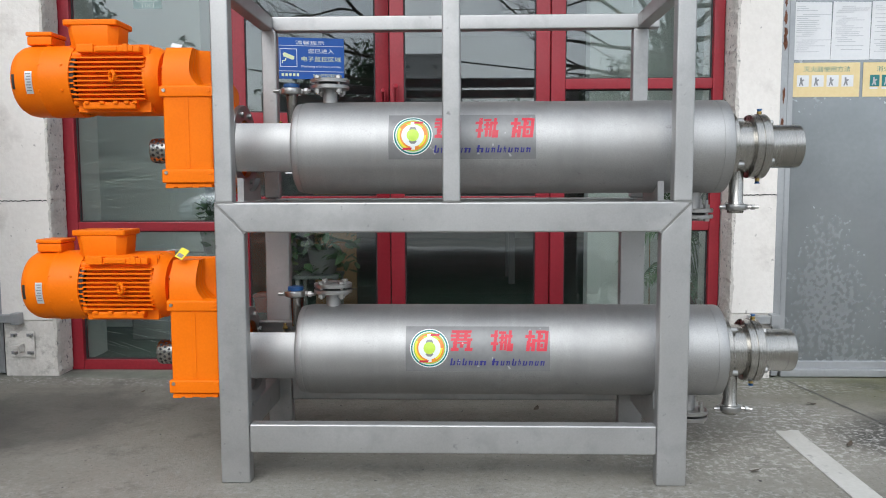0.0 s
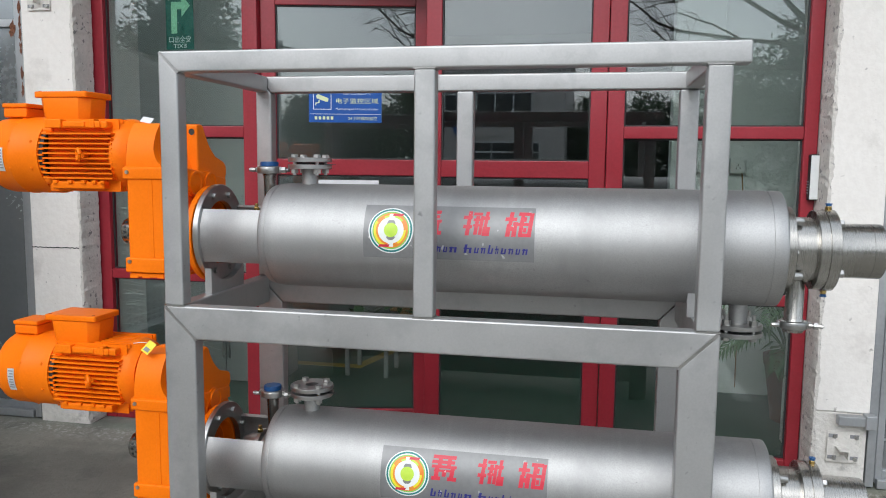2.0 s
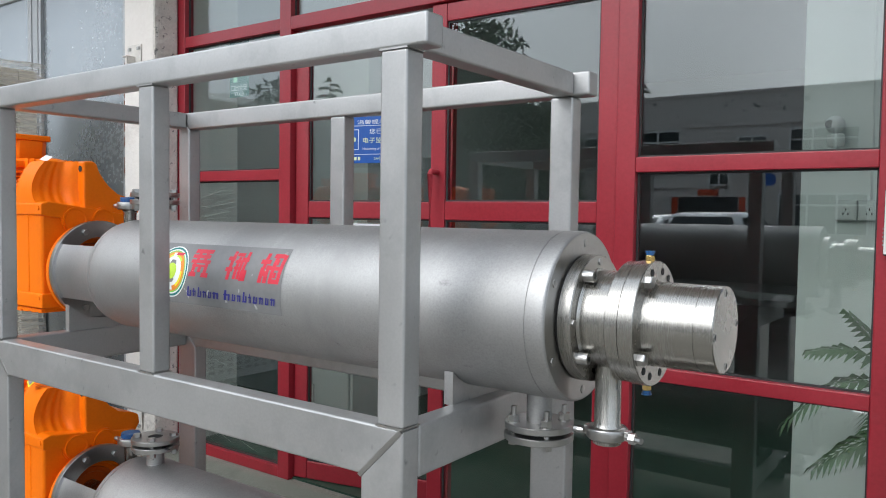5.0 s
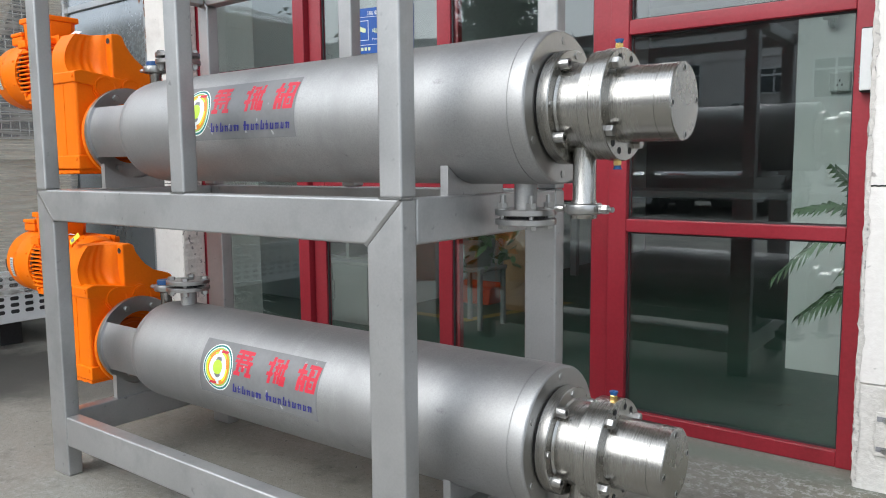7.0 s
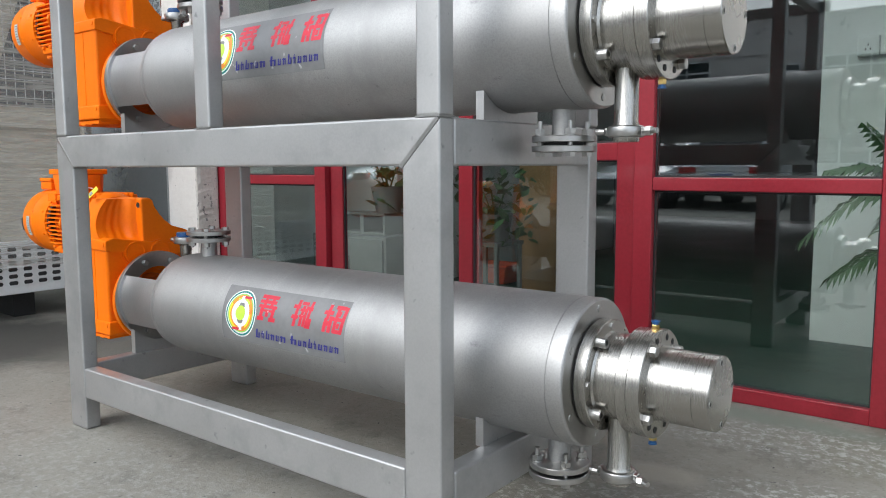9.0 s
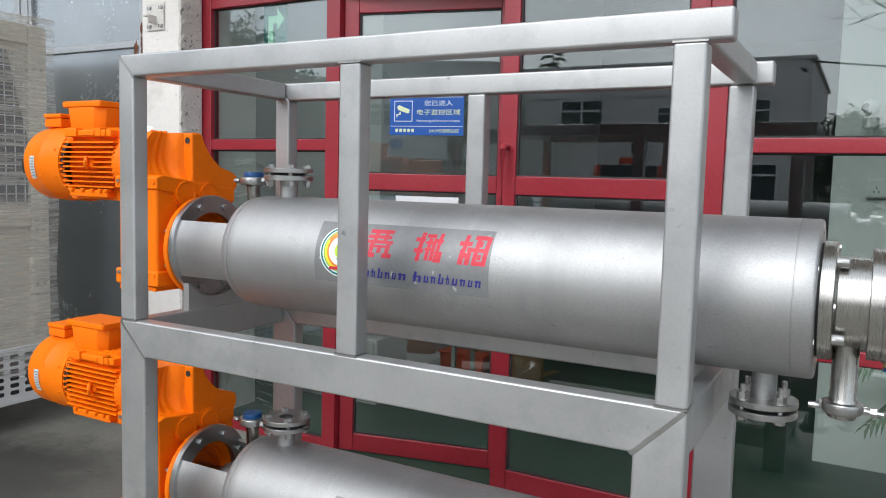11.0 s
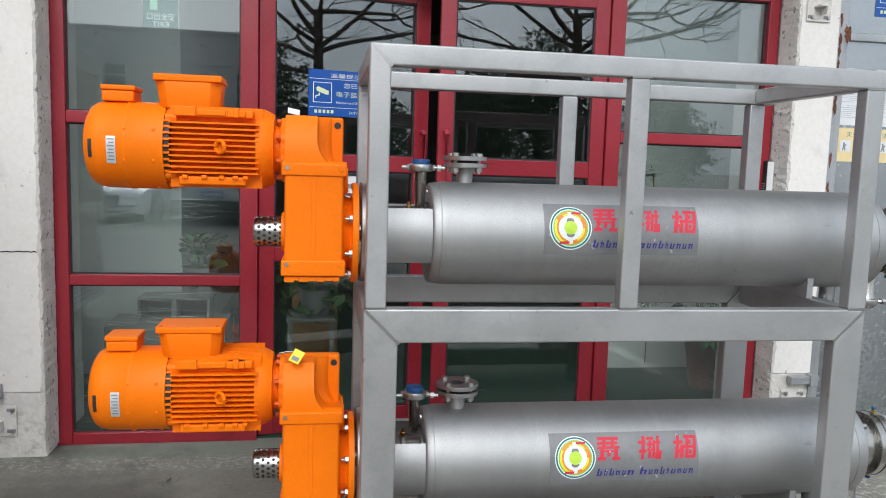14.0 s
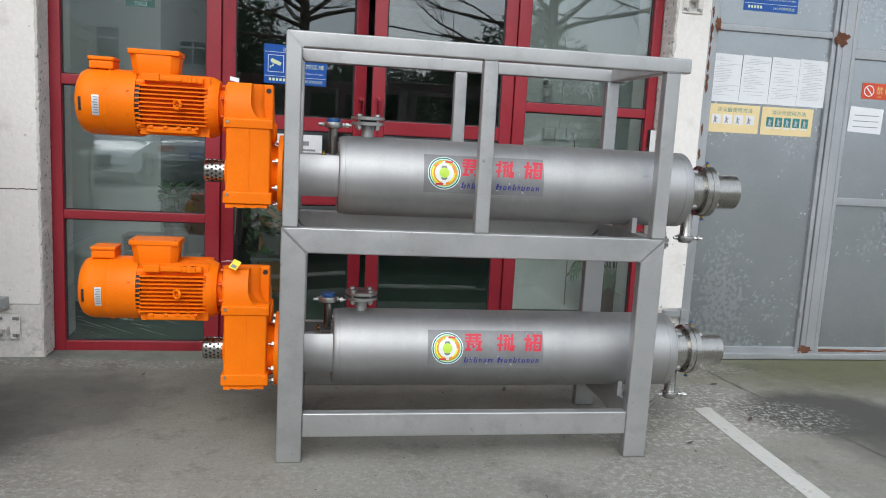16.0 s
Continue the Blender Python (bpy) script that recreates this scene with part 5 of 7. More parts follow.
    rr = [Vector((-1.224 + 0.014 * math.cos(a), ym - 0.143 - 0.013 * math.cos(a), zm + 0.002 + 0.017 * math.sin(a))) for a in [2 * math.pi * i / 24 for i in range(24)]]
    sweep(rr + rr[:1], 0.0062, 8, bm)
    sweep([(-1.224, ym - 0.10, zm), (-1.224, ym - 0.126, zm)], 0.011, 10, bm)
    part("lifting_eye", bm, ORANGE, g)
    # fan cowl with bulged end; a black drum gives its air gap's shade
    part("air_gap_shade", lathe([(x0 - 0.016, 0.0), (x0 - 0.016, 0.1225), (x0 + 0.0125, 0.1225), (x0 + 0.0125, 0)], (0, ym, zm), "x", 48), BLACK, g, "black drum standing in for the shaded air gap")
    for i in range(40):
        a = radians(9 * i)
        bm = box(x0 - 0.012, x0 + 0.014, -0.0028, 0.0028, 0.119, 0.1285)
        bm.transform(Matrix.Translation((0, ym, zm)) @ Matrix.Rotation(a, 4, "X"))
        part("vent_rib", bm, ORANGE, g, smooth=0)
    cw = part("fan_cowl", lathe([(x0 - 0.004, 0.122), (x0 - 0.004, 0.1315), (x0 - 0.105, 0.1315), (x0 - 0.108, 0.1335), (x0 - 0.116, 0.1335), (x0 - 0.119, 0.1315), (x0 - 0.185, 0.1305), (x0 - 0.205, 0.126), (x0 - 0.222, 0.115), (x0 - 0.233, 0.095), (x0 - 0.238, 0.06), (x0 - 0.239, 0.0)], (0, ym, zm), "x", 72), ORANGE, g, "orange fan cowl with a rounded end", 40)
    for xx in (x0 - 0.03, x0 - 0.112):
        for a in (70, 110, 160, 200, 250, 290):
            o = (xx, ym + 0.131 * math.cos(radians(a)), zm + 0.131 * math.sin(radians(a)))
            bm = bmesh.new()
            bmesh.ops.create_icosphere(bm, subdivisions=1, radius=0.0062)
            bm.transform(Matrix.Translation(o))
            part("cowl_rivet", bm, ORANGE, cw)

    def on_cowl(nm, xa, xb, a0, a1, mat, lab, lift=0.0012):
        bm = lathe([(xa, 0.1315 + lift), (xb, 0.1315 + lift)], (0, ym, zm), "x", 8, None, a0, a1)
        return part(nm, bm, mat, cw, lab, 0)
    pl = on_cowl("nameplate", x0 - 0.160, x0 - 0.134, 170, 205, SILVERTAG, "small silver nameplate")
    for k in range(7):
        a = 173 + 4.3 * k
        part("print_bar", lathe([(x0 - 0.157 + 0.004 * (k % 2), 0.1333), (x0 - 0.138, 0.1333)], (0, ym, zm), "x", 1, None, a, a + 1.6), GREYINK, pl, smooth=0)
    on_cowl("warning_label", x0 - 0.211, x0 - 0.201, 174, 198, BLACK, "small black label", -0.0035)
    # terminal boxes
    # plan with cut corners that step out under the lid
    def cut_plan(x0, x1, y0, y1, c):
        return [(x0 + c, y0), (x1 - c, y0), (x1, y0 + c), (x1, y1 - c), (x1 - c, y1), (x0 + c, y1), (x0, y1 - c), (x0, y0 + c)]
    ta, tz = 2.846, 2.990
    lower, upper = cut_plan(-1.406, -1.236, ta + 0.006, tz - 0.006, 0.026), cut_plan(-1.420, -1.228, ta + 0.002, tz - 0.002, 0.030)
    bm = bmesh.new()
    lo = [bm.verts.new((x, y, zm + 0.113)) for x, y in lower]
    hi = [bm.verts.new((x, y, zm + 0.191)) for x, y in upper]
    bm.faces.new(lo[::-1])
    bm.faces.new(hi)
    for k in range(8):
        bm.faces.new((lo[k], lo[(k + 1) % 8], hi[(k + 1) % 8], hi[k]))
    bmesh.ops.bevel(bm, geom=list(bm.edges), offset=0.0022, segments=2, affect="EDGES", profile=0.5)
    tb = part("terminal_box", bm, ORANGE, g, "orange cast terminal box with cut corners", 35)
    part("box_lid", prism(cut_plan(-1.424, -1.225, ta, tz, 0.006), "z", zm + 0.1915, zm + 0.212, 0.004, 2), ORANGE, tb)
    part("box_neck", box(-1.385, -1.25, ta + 0.012, tz - 0.012, zm + 0.090, zm + 0.115, 0.005), ORANGE, tb)
    for sx in (-1.408, -1.241):
        part("lid_screw", lathe([(zm + 0.2115, 0.0055), (zm + 0.214, 0.005), (zm + 0.214, 0)], (sx, ta + 0.014, 0), "z", 12), ORANGE_DARK, tb)
    sb = part("sensor_box", box(-1.576, -1.484, ym - 0.052, ym + 0.052, zm + 0.128, zm + 0.160, 0.005, 2), ORANGE, g)
    part("box_lid", box(-1.579, -1.481, ym - 0.055, ym + 0.055, zm + 0.161, zm + 0.176, 0.004, 2), ORANGE, sb)
    # paper or plastic tag tied on the gearbox
    if tag == "yellow":
        lay = Matrix.Translation((-0.996, yf + 0.034, zc + 0.386)) @ Matrix.Rotation(radians(-38), 4, "X") @ Matrix.Rotation(radians(28), 4, "Y")
        bm = box(-0.017, 0.017, -0.0008, 0.0008, -0.022, 0.022)
        bm.transform(lay)
        t = part("hang_tag", bm, TAGYELLOW, g, "small yellow tag", smooth=0)
        bm = box(-0.011, 0.011, -0.0022, -0.0010, -0.016, -0.002)
        bm.transform(lay)
        part("tag_print", bm, GREYINK, t, smooth=0)
        part("tag_string", sweep([(-1.050, yf + 0.03, zc + 0.398), (-1.025, yf + 0.034, zc + 0.402), (-1.005, yf + 0.040, zc + 0.400)], 0.0012, 6), PAPER, t)
    else:
        bm = box(-0.018, 0.018, -0.014, 0.014, -0.0006, 0.0006)
        bm.transform(Matrix.Translation((-1.014, 2.862, zc + 0.374)) @ Matrix.Rotation(radians(38), 4, "X") @ Matrix.Rotation(radians(14), 4, "Y"))
        part("hang_tag", bm, PAPER, g, "small white paper tag", smooth=0)
    return g


gear_motor(ZU - 0.005, "white", "orange parallel-shaft gear motor driving the upper barrel")
gear_motor(ZL - 0.014, "yellow", "orange parallel-shaft gear motor driving the lower barrel, with yellow tag")

# ---- signs and fittings on the front ----
def camera_notice(name, at, turn, width, height, label):
    """A blue surveillance notice with a camera picture and words, facing the yard."""
    s = thing(name, at, label, "sign")
    T = Matrix.Translation(at) @ turn

    def put(nm, bm, mat, parent=None, smooth=0):
        bm.transform(T)
        return part(nm, bm, mat, parent or s, smooth=smooth)
    w, h = width, height
    board = put("board", box(0, w, -0.0012, 0.0, 0, h), SIGNBLUE)
    put("rule", box(0.004, w - 0.004, -0.0022, -0.0013, h * 0.80, h * 0.805 + 0.001), SIGNWHITE, board)
    put("rule", box(0.004, w - 0.004, -0.0022, -0.0013, h * 0.185, h * 0.19 + 0.001), SIGNWHITE, board)
    fr = bmesh.new()
    x0, x1, z0, z1 = w * 0.06, w * 0.31, h * 0.29, h * 0.73
    for a in ((x0, x1, z0, z0 + 0.003), (x0, x1, z1 - 0.003, z1), (x0, x0 + 0.003, z0 + 0.003, z1 - 0.003), (x1 - 0.003, x1, z0 + 0.003, z1 - 0.003)):
        box(a[0], a[1], -0.0022, -0.0013, a[2], a[3], bm=fr)
    put("picture_frame", fr, SIGNWHITE, board)
    put("camera_picture", prism([(w * 0.10, h * 0.60), (w * 0.125, h * 0.64), (w * 0.27, h * 0.545), (w * 0.265, h * 0.47), (w * 0.235, h * 0.465), (w * 0.11, h * 0.54)], "y", -0.0024, -0.0013), SIGNYELLOW, board)
    put("bracket_picture", prism([(w * 0.09, h * 0.38), (w * 0.10, h * 0.38), (w * 0.105, h * 0.42), (w * 0.15, h * 0.44), (w * 0.15, h * 0.50), (w * 0.135, h * 0.50), (w * 0.13, h * 0.455), (w * 0.09, h * 0.44)], "y", -0.0024, -0.0013), SIGNYELLOW, board)

    def words(text, size, mat, x, z, wd):
        lettering(text, size, mat, T @ Vector((x, -0.0024, z)), board, "words", turn=turn, width=wd)
    words("温馨提示", h * 0.10, SIGNWHITE, w * 0.5, h * 0.845, w * 0.42)
    words("您已进入", h * 0.12, SIGNWHITE, w * 0.66, h * 0.635, w * 0.38)
    words("电子监控区域", h * 0.13, SIGNYELLOW, w * 0.66, h * 0.44, w * 0.58)
    words("Monitoring of 24 hours of video", h * 0.07, SIGNWHITE, w * 0.66, h * 0.285, w * 0.58)
    words("24小时视频监控", h * 0.085, SIGNYELLOW, w * 0.74, h * 0.065, w * 0.40)
    for k in range(5):
        put("print_bar", box(w * (0.08 + 0.055 * k), w * (0.115 + 0.055 * k), -0.0024, -0.0013, h * 0.065, h * 0.135), SIGNYELLOW, board)
    return s


u0 = 0.236
camera_notice("surveillance_sign", turn_l @ Vector((u0, 0.0185, 1.590)), Matrix.Rotation(radians(12.0), 4, "Z"), 0.368, 0.222, "blue surveillance notice stuck on the door glass")
camera_notice("surveillance_sign", Vector((1.862, 4.0945, 2.196)), Matrix.Identity(4), 0.36, 0.235, "blue surveillance notice stuck on the steel gate")

# green way-out film on the side window, read from inside
ex = thing("exit_sign", (-1.665, 4.215, 1.95), "green emergency way-out film on the window glass", "sign")
film_ = part("board", box(-1.742, -1.588, 4.2150, 4.2162, 1.955, 2.249), SIGNGREEN, ex, smooth=0)
part("arrow", prism([(-1.711, 2.035), (-1.679, 2.035), (-1.679, 2.155), (-1.653, 2.155), (-1.653, 2.118), (-1.605, 2.173), (-1.653, 2.228), (-1.653, 2.192), (-1.711, 2.192)], "y", 4.2138, 4.2146), SIGNMINT, film_, smooth=0)
lettering("安全出口", 0.036, SIGNWHITE, Vector((-1.665, 4.2140, 1.992)), film_, "words", mirror=True, width=0.120)
lettering("EXIT", 0.030, SIGNWHITE, Vector((-1.665, 4.2140, 1.962)), film_, "words", mirror=True, width=0.072)

# white notice under the lock rail of the door standing ajar
nt_ = thing("door_notice", turn_l @ Vector((0.43, 0.018, 1.07)), "white printed notice stuck on the door glass", "paper")
bm = box(0.275, 0.590, 0.0165, 0.0185, 1.075, 1.300)
bm.transform(turn_l)
sheet = part("sheet", bm, PAPER, nt_, smooth=0)
for k, (w, h) in enumerate(((0.16, 0.026), (0.24, 0.012), (0.22, 0.012), (0.24, 0.012), (0.14, 0.012))):
    bm = box(0.43 - w / 2, 0.43 + w / 2, 0.0152, 0.0162, 1.235 - 0.033 * k, 1.235 - 0.033 * k + h)
    bm.transform(turn_l)
    part("print_bar", bm, GREYINK, sheet, smooth=0)

# stretch film clinging behind the side window, with pale fanned wrinkles
rnd = random.Random(41)
sf = thing("stretch_film", (-1.7, FY + 0.05, 0.1), "clear stretch film with pale wrinkles behind the window glass", "plastic film")
bm = bmesh.new()
for k in range(260):
    z = rnd.uniform(0.10, 1.46)
    xa = -2.045 + rnd.random() ** 2 * 0.42
    ln = rnd.uniform(0.08, 0.36) * (0.7 if z < 0.7 else 1.0)
    sl = 0.10 * (z - 0.85) + rnd.uniform(-0.05, 0.05)
    w = rnd.uniform(0.0002, 0.0007)
    row = []
    for q in range(7):
        u = q / 6
        x = min(xa + ln * u, -1.33)
        zz = z + sl * ln * u * 3 + 0.006 * noise.noise(Vector((x * 6, k, 0)))
        ww = w * (1 - abs(2 * u - 0.8) ** 2 * 0.6)
        row.append((bm.verts.new((x, FY + 0.0465, zz - ww)), bm.verts.new((x, FY + 0.0465, zz + ww))))
    for A, B in zip(row, row[1:]):
        bm.faces.new((A[0], B[0], B[1], A[1]))
tagged(part("wrinkles", bm, LOGOWHITE, sf, "pale thin wrinkles", 0), kind="stuff")

# card reader beside the window
cr = thing("card_reader", (1.372, 4.15, 1.24), "slim black and white card reader on the window frame", "card reader")
part("body", box(1.350, 1.388, 4.130, 4.169, 1.245, 1.445, 0.006), BLACK, cr)
part("face", box(1.352, 1.386, 4.123, 4.1305, 1.250, 1.440, 0.003), PLASTICWHITE, cr, "white front plate")
for k in range(5):
    part("louvre", box(1.3472, 1.3498, 4.138, 4.162, 1.275 + 0.012 * k, 1.280 + 0.012 * k), GREYINK, cr, smooth=0)


def hook_plate(name, x, z, s, label):
    """A bolted steel plate with a bent hook on a pillar."""
    b = thing(name, (x, 4.03, z), label, "bracket", "pillar brackets")
    part("plate", box(x - 0.065, x + 0.065, 4.021, 4.0265, z, z + 0.14, 0.002), CEMENT, b, "plate painted over with the wall's limewash")
    for dx in (-0.043, 0.043):
        for dz in (0.022, 0.118):
            part("slot", box(x + dx - 0.018, x + dx + 0.018, 4.0200, 4.0212, z + dz - 0.008, z + dz + 0.008, 0.0004), GREYINK, b)
            part("bolt", hexhead((x + dx + 0.007, 4.0200, z + dz - 0.002), "y", 0.009, 0.010, None, -1), BOLT, b)
    part("hook", box(x - 0.030, x + 0.012, 3.965, 4.021, z + 0.066, z + 0.073, 0.001), CEMENT, b)
    part("hook_arm", box(x + 0.006, x + 0.013, 3.968, 4.020, z + 0.030, z + 0.0655, 0.001), CEMENT, b)
    return b


hook_plate("hook_bracket", -2.325, 0.105, 1, "rusty steel plate with a hook bolted to the pillar base")
hook_plate("hook_bracket", -2.325, 2.13, 1, "steel plate with a hook bolted high on the pillar")
hook_plate("hook_bracket", 1.525, 0.12, -1, "rusty steel plate with a hook bolted to the pillar base")
hook_plate("hook_bracket", 1.500, 2.135, -1, "steel plate with a hook bolted high on the pillar")
for nm, x in (("latch_bar", -2.39), ("latch_bar", 1.565)):
    l = thing(nm, (x, 4.0, 0.30), "short square steel latch bar on the pillar", "latch", "pillar latches")
    part("bar", box(x - 0.075, x + 0.065, 3.985, 4.026, 0.295, 0.335, 0.003), GATESTEEL, l)
    part("keeper", box(x + 0.03, x + 0.075, 3.975, 4.0285, 0.285, 0.345, 0.004), GATESTEEL, l)

# papers and posters on the gate
rnd = random.Random(11)
for i in range(4):
    x0 = 1.698 + 0.196 * i
    p = thing("notice_paper", (x0 + 0.095, 4.094, 1.635), "white printed notice sheet taped to the gate", "paper", "notices on the gate")
    sh = part("sheet", prism([(x0, 1.640 + rnd.uniform(-0.004, 0.004)), (x0 + 0.1945, 1.640 + rnd.uniform(-0.004, 0.004)), (x0 + 0.1945, 1.926), (x0 + rnd.uniform(0, 0.006), 1.930)], "y", 4.0935, 4.0945), PAPER, p, smooth=0)
    bars = bmesh.new()
    for k in range(24):
        z = 1.905 - 0.0098 * k
        if rnd.random() < 0.85:
            a = x0 + 0.02 + rnd.choice((0, 0, 0.01, 0.03))
            box(a, a + rnd.uniform(0.05, 0.15) * (0.6 if k == 0 else 1), 4.0922, 4.0931, z, z + 0.0024, bm=bars)
    tagged(part("print_block", bars, PALEINK, sh, smooth=0), kind="stuff")
for i, (x0, title, ink) in enumerate(((1.694, "灭火器使用方法", GREYINK), (2.062, "消火栓使用方法", TEALINK))):
    p = thing("safety_poster", (x0 + 0.175, 4.094, 1.452), "yellow fire safety instruction poster on the gate", "poster", "yellow posters")
    sh = part("sheet", box(x0, x0 + 0.352, 4.0935, 4.0945, 1.453, 1.626), YELLOW, p, smooth=0)
    lettering(title, 0.030, TEALINK, Vector((x0 + 0.185, 4.0928, 1.582)), sh, "words", width=0.235)
    n = 4 + i
    for k in range(n):
        a = x0 + 0.035 + k * (0.30 / n)
        pic = part("picture", box(a, a + 0.24 / n, 4.0924, 4.0932, 1.505, 1.563), PAPER if i == 0 else TEALINK, sh, smooth=0)
        part("picture_shape", prism([(a + 0.010, 1.510), (a + 0.016, 1.510), (a + 0.020, 1.522), (a + 0.027, 1.510), (a + 0.033, 1.511), (a + 0.027, 1.530), (a + 0.036, 1.538), (a + 0.034, 1.543), (a + 0.026, 1.540), (a + 0.022, 1.553), (a + 0.015, 1.550), (a + 0.016, 1.530)], "y", 4.0912, 4.0921), GREYINK if i == 0 else PALEINK, pic, smooth=0)
        if i:
            part("picture_caption", box(a, a + 0.04, 4.0924, 4.0932, 1.492, 1.502), PAPER, sh, smooth=0)
wn_ = thing("smoking_notice", (2.83, 4.094, 1.70), "red no smoking notice on the gate", "sign")
bd = part("board", box(2.735, 2.975, 4.0935, 4.0945, 1.715, 1.815), WARNRED, wn_, smooth=0)
part("prohibition_ring", lathe([(4.0925, 0.030), (4.0925, 0.036), (4.0932, 0.036)], (2.785, 0, 1.765), "y", 32), SIGNWHITE, bd, smooth=0)
part("slash", prism([(2.763, 1.784), (2.768, 1.789), (2.808, 1.746), (2.803, 1.741)], "y", 4.0922, 4.0931), SIGNWHITE, bd, smooth=0)
lettering("禁", 0.052, DULLYELLOW, Vector((2.86, 4.0928, 1.752)), bd, "words")
lettering("NO", 0.016, DULLYELLOW, Vector((2.86, 4.0928, 1.726)), bd, "words")
for k in range(2):
    part("print_bar", box(2.90 + 0.035 * k, 2.93 + 0.035 * k, 4.0922, 4.0931, 1.752, 1.795), DULLYELLOW, bd, smooth=0)
p = thing("notice_paper", (2.78, 4.094, 1.49), "white notice with three black rules on the gate", "paper", "notices on the gate")
sh = part("sheet", prism([(2.665, 1.505), (2.905, 1.495), (2.908, 1.655), (2.672, 1.665)], "y", 4.0935, 4.0945), PAPER, p, smooth=0)
for k in range(3):
    part("rule", box(2.70, 2.88, 4.0924, 4.0932, 1.535 + 0.036 * k, 1.540 + 0.036 * k), GREYINK, sh, smooth=0)

# ---- things seen through the glass ----
def frond(base, tip, arch, length, n, bm):
    """One arching palm frond of paired drooping leaflets."""
    b, t = Vector(base), Vector(tip)
    side = (t - b).cross(Vector((0, 0, 1))).normalized()
    pts = [b.lerp(t, i / 12) + Vector((0, 0, arch * math.sin(math.pi * (i / 12) ** 0.85))) for i in range(13)]
    sweep(pts, 0.0055, 5, bm, 0.0015)
    for i in range(n):
        s = 0.34 + 0.64 * i / (n - 1)
        k = min(int(s * 12), 11)
        p = pts[k].lerp(pts[k + 1], s * 12 - k)
        d = (pts[k + 1] - pts[k]).normalized()
        ln = length * (0.62 + 0.5 * math.sin(math.pi * s)) * (1.12 - 0.5 * s)
        for q in (-1, 1):
            o = (side * q * 0.8 + d * (0.45 + 0.6 * s)).normalized()
            m = p + o * ln * 0.5 + Vector((0, 0, 0.02 * ln))
            e = p + o * ln * 0.96 + Vector((0, 0, -0.42 * ln))
            w = d * 0.015
            va = [bm.verts.new(c) for c in (p - w * 0.3, m - w, e, m + w, p + w * 0.3)]
            bm.faces.new((va[0], va[1], va[3], va[4]))
            bm.faces.new((va[1], va[2], va[3]))


def potted_palm(name, x, y, label, tips):
    t = thing(name, (x, y, 0.01), label, "potted plant")
    part("pot", lathe([(0.01, 0.0), (0.01, 0.105), (0.30, 0.145), (0.32, 0.155), (0.365, 0.158), (0.365, 0.138), (0.33, 0.13), (0.33, 0.0)], (x, y, 0), "z", 32), POT, t, "reddish brown plastic pot")
    for tx, ty, tz, arch in tips:
        bm = bmesh.new()
        d = Vector((tx - x, ty - y, 0)).normalized() * 0.03
        frond((x + d.x, y + d.y, 0.33), (tx, ty, tz), arch, 0.16, 13, bm)
        part("frond", bm, LEAF, t, smooth=0)
    return t


potted_palm("potted_palm", 1.53, 4.93, "potted palm with arching fronds behind the window",
            ((0.98, 4.72, 0.56, 0.30), (1.10, 4.68, 0.42, 0.16), (1.06, 4.80, 0.84, 0.22), (1.20, 4.70, 1.00, 0.12), (1.28, 4.50, 0.62, 0.22), (1.42, 4.45, 0.98, 0.12), (1.60, 4.52, 1.05, 0.10), (1.78, 4.70, 0.86, 0.16), (1.85, 4.95, 0.66, 0.22),
             (1.44, 5.26, 1.02, 0.10), (1.30, 5.22, 0.76, 0.18), (1.62, 5.24, 0.95, 0.12), (1.24, 4.96, 0.42, 0.14), (1.48, 4.72, 1.16, 0.06), (1.36, 4.60, 0.36, 0.12), (1.66, 4.55, 0.50, 0.18)))


def leafy_plant(name, x, y, z, seed, label, hang=0.5, leaves=110, spread=0.2):
    rnd = random.Random(seed)
    t = thing(name, (x, y, z), label, "potted plant")
    part("pot", lathe([(0.0, 0.0), (0.0, 0.08), (0.15, 0.11), (0.17, 0.115), (0.17, 0.095), (0.14, 0.09), (0.14, 0.0)], (x, y, z), "z", 28), TABLEGREY, t, "plain grey pot")
    bm = bmesh.new()
    for _ in range(leaves):
        a, r = rnd.uniform(0, 6.28), spread * math.sqrt(rnd.random())
        c = Vector((x + r * math.cos(a), y + r * math.sin(a), z + 0.18 + rnd.uniform(-0.25, 0.32) * hang * 2))
        q = Euler((rnd.uniform(-0.9, 0.9), rnd.uniform(-0.9, 0.9), rnd.uniform(0, 6.28))).to_matrix()
        s = rnd.uniform(0.03, 0.06)
        bm.faces.new([bm.verts.new(c + q @ Vector(v) * s) for v in ((-1, 0, 0), (-0.3, 0.5, 0.06), (0.5, 0.4, 0.05), (1.1, 0, -0.1), (0.5, -0.4, 0.05), (-0.3, -0.5, 0.06))])
    tagged(part("leaves", bm, LEAF, t, "dense small green leaves", 0), kind="stuff")
    for k in range(5):
        a = k * 1.257
        part("stem", sweep([(x, y, z + 0.12), (x + 0.07 * math.cos(a), y + 0.07 * math.sin(a), z + 0.3), (x + 0.14 * math.cos(a), y + 0.14 * math.sin(a), z + 0.34)], 0.004, 5), LEAF, t)
    return t


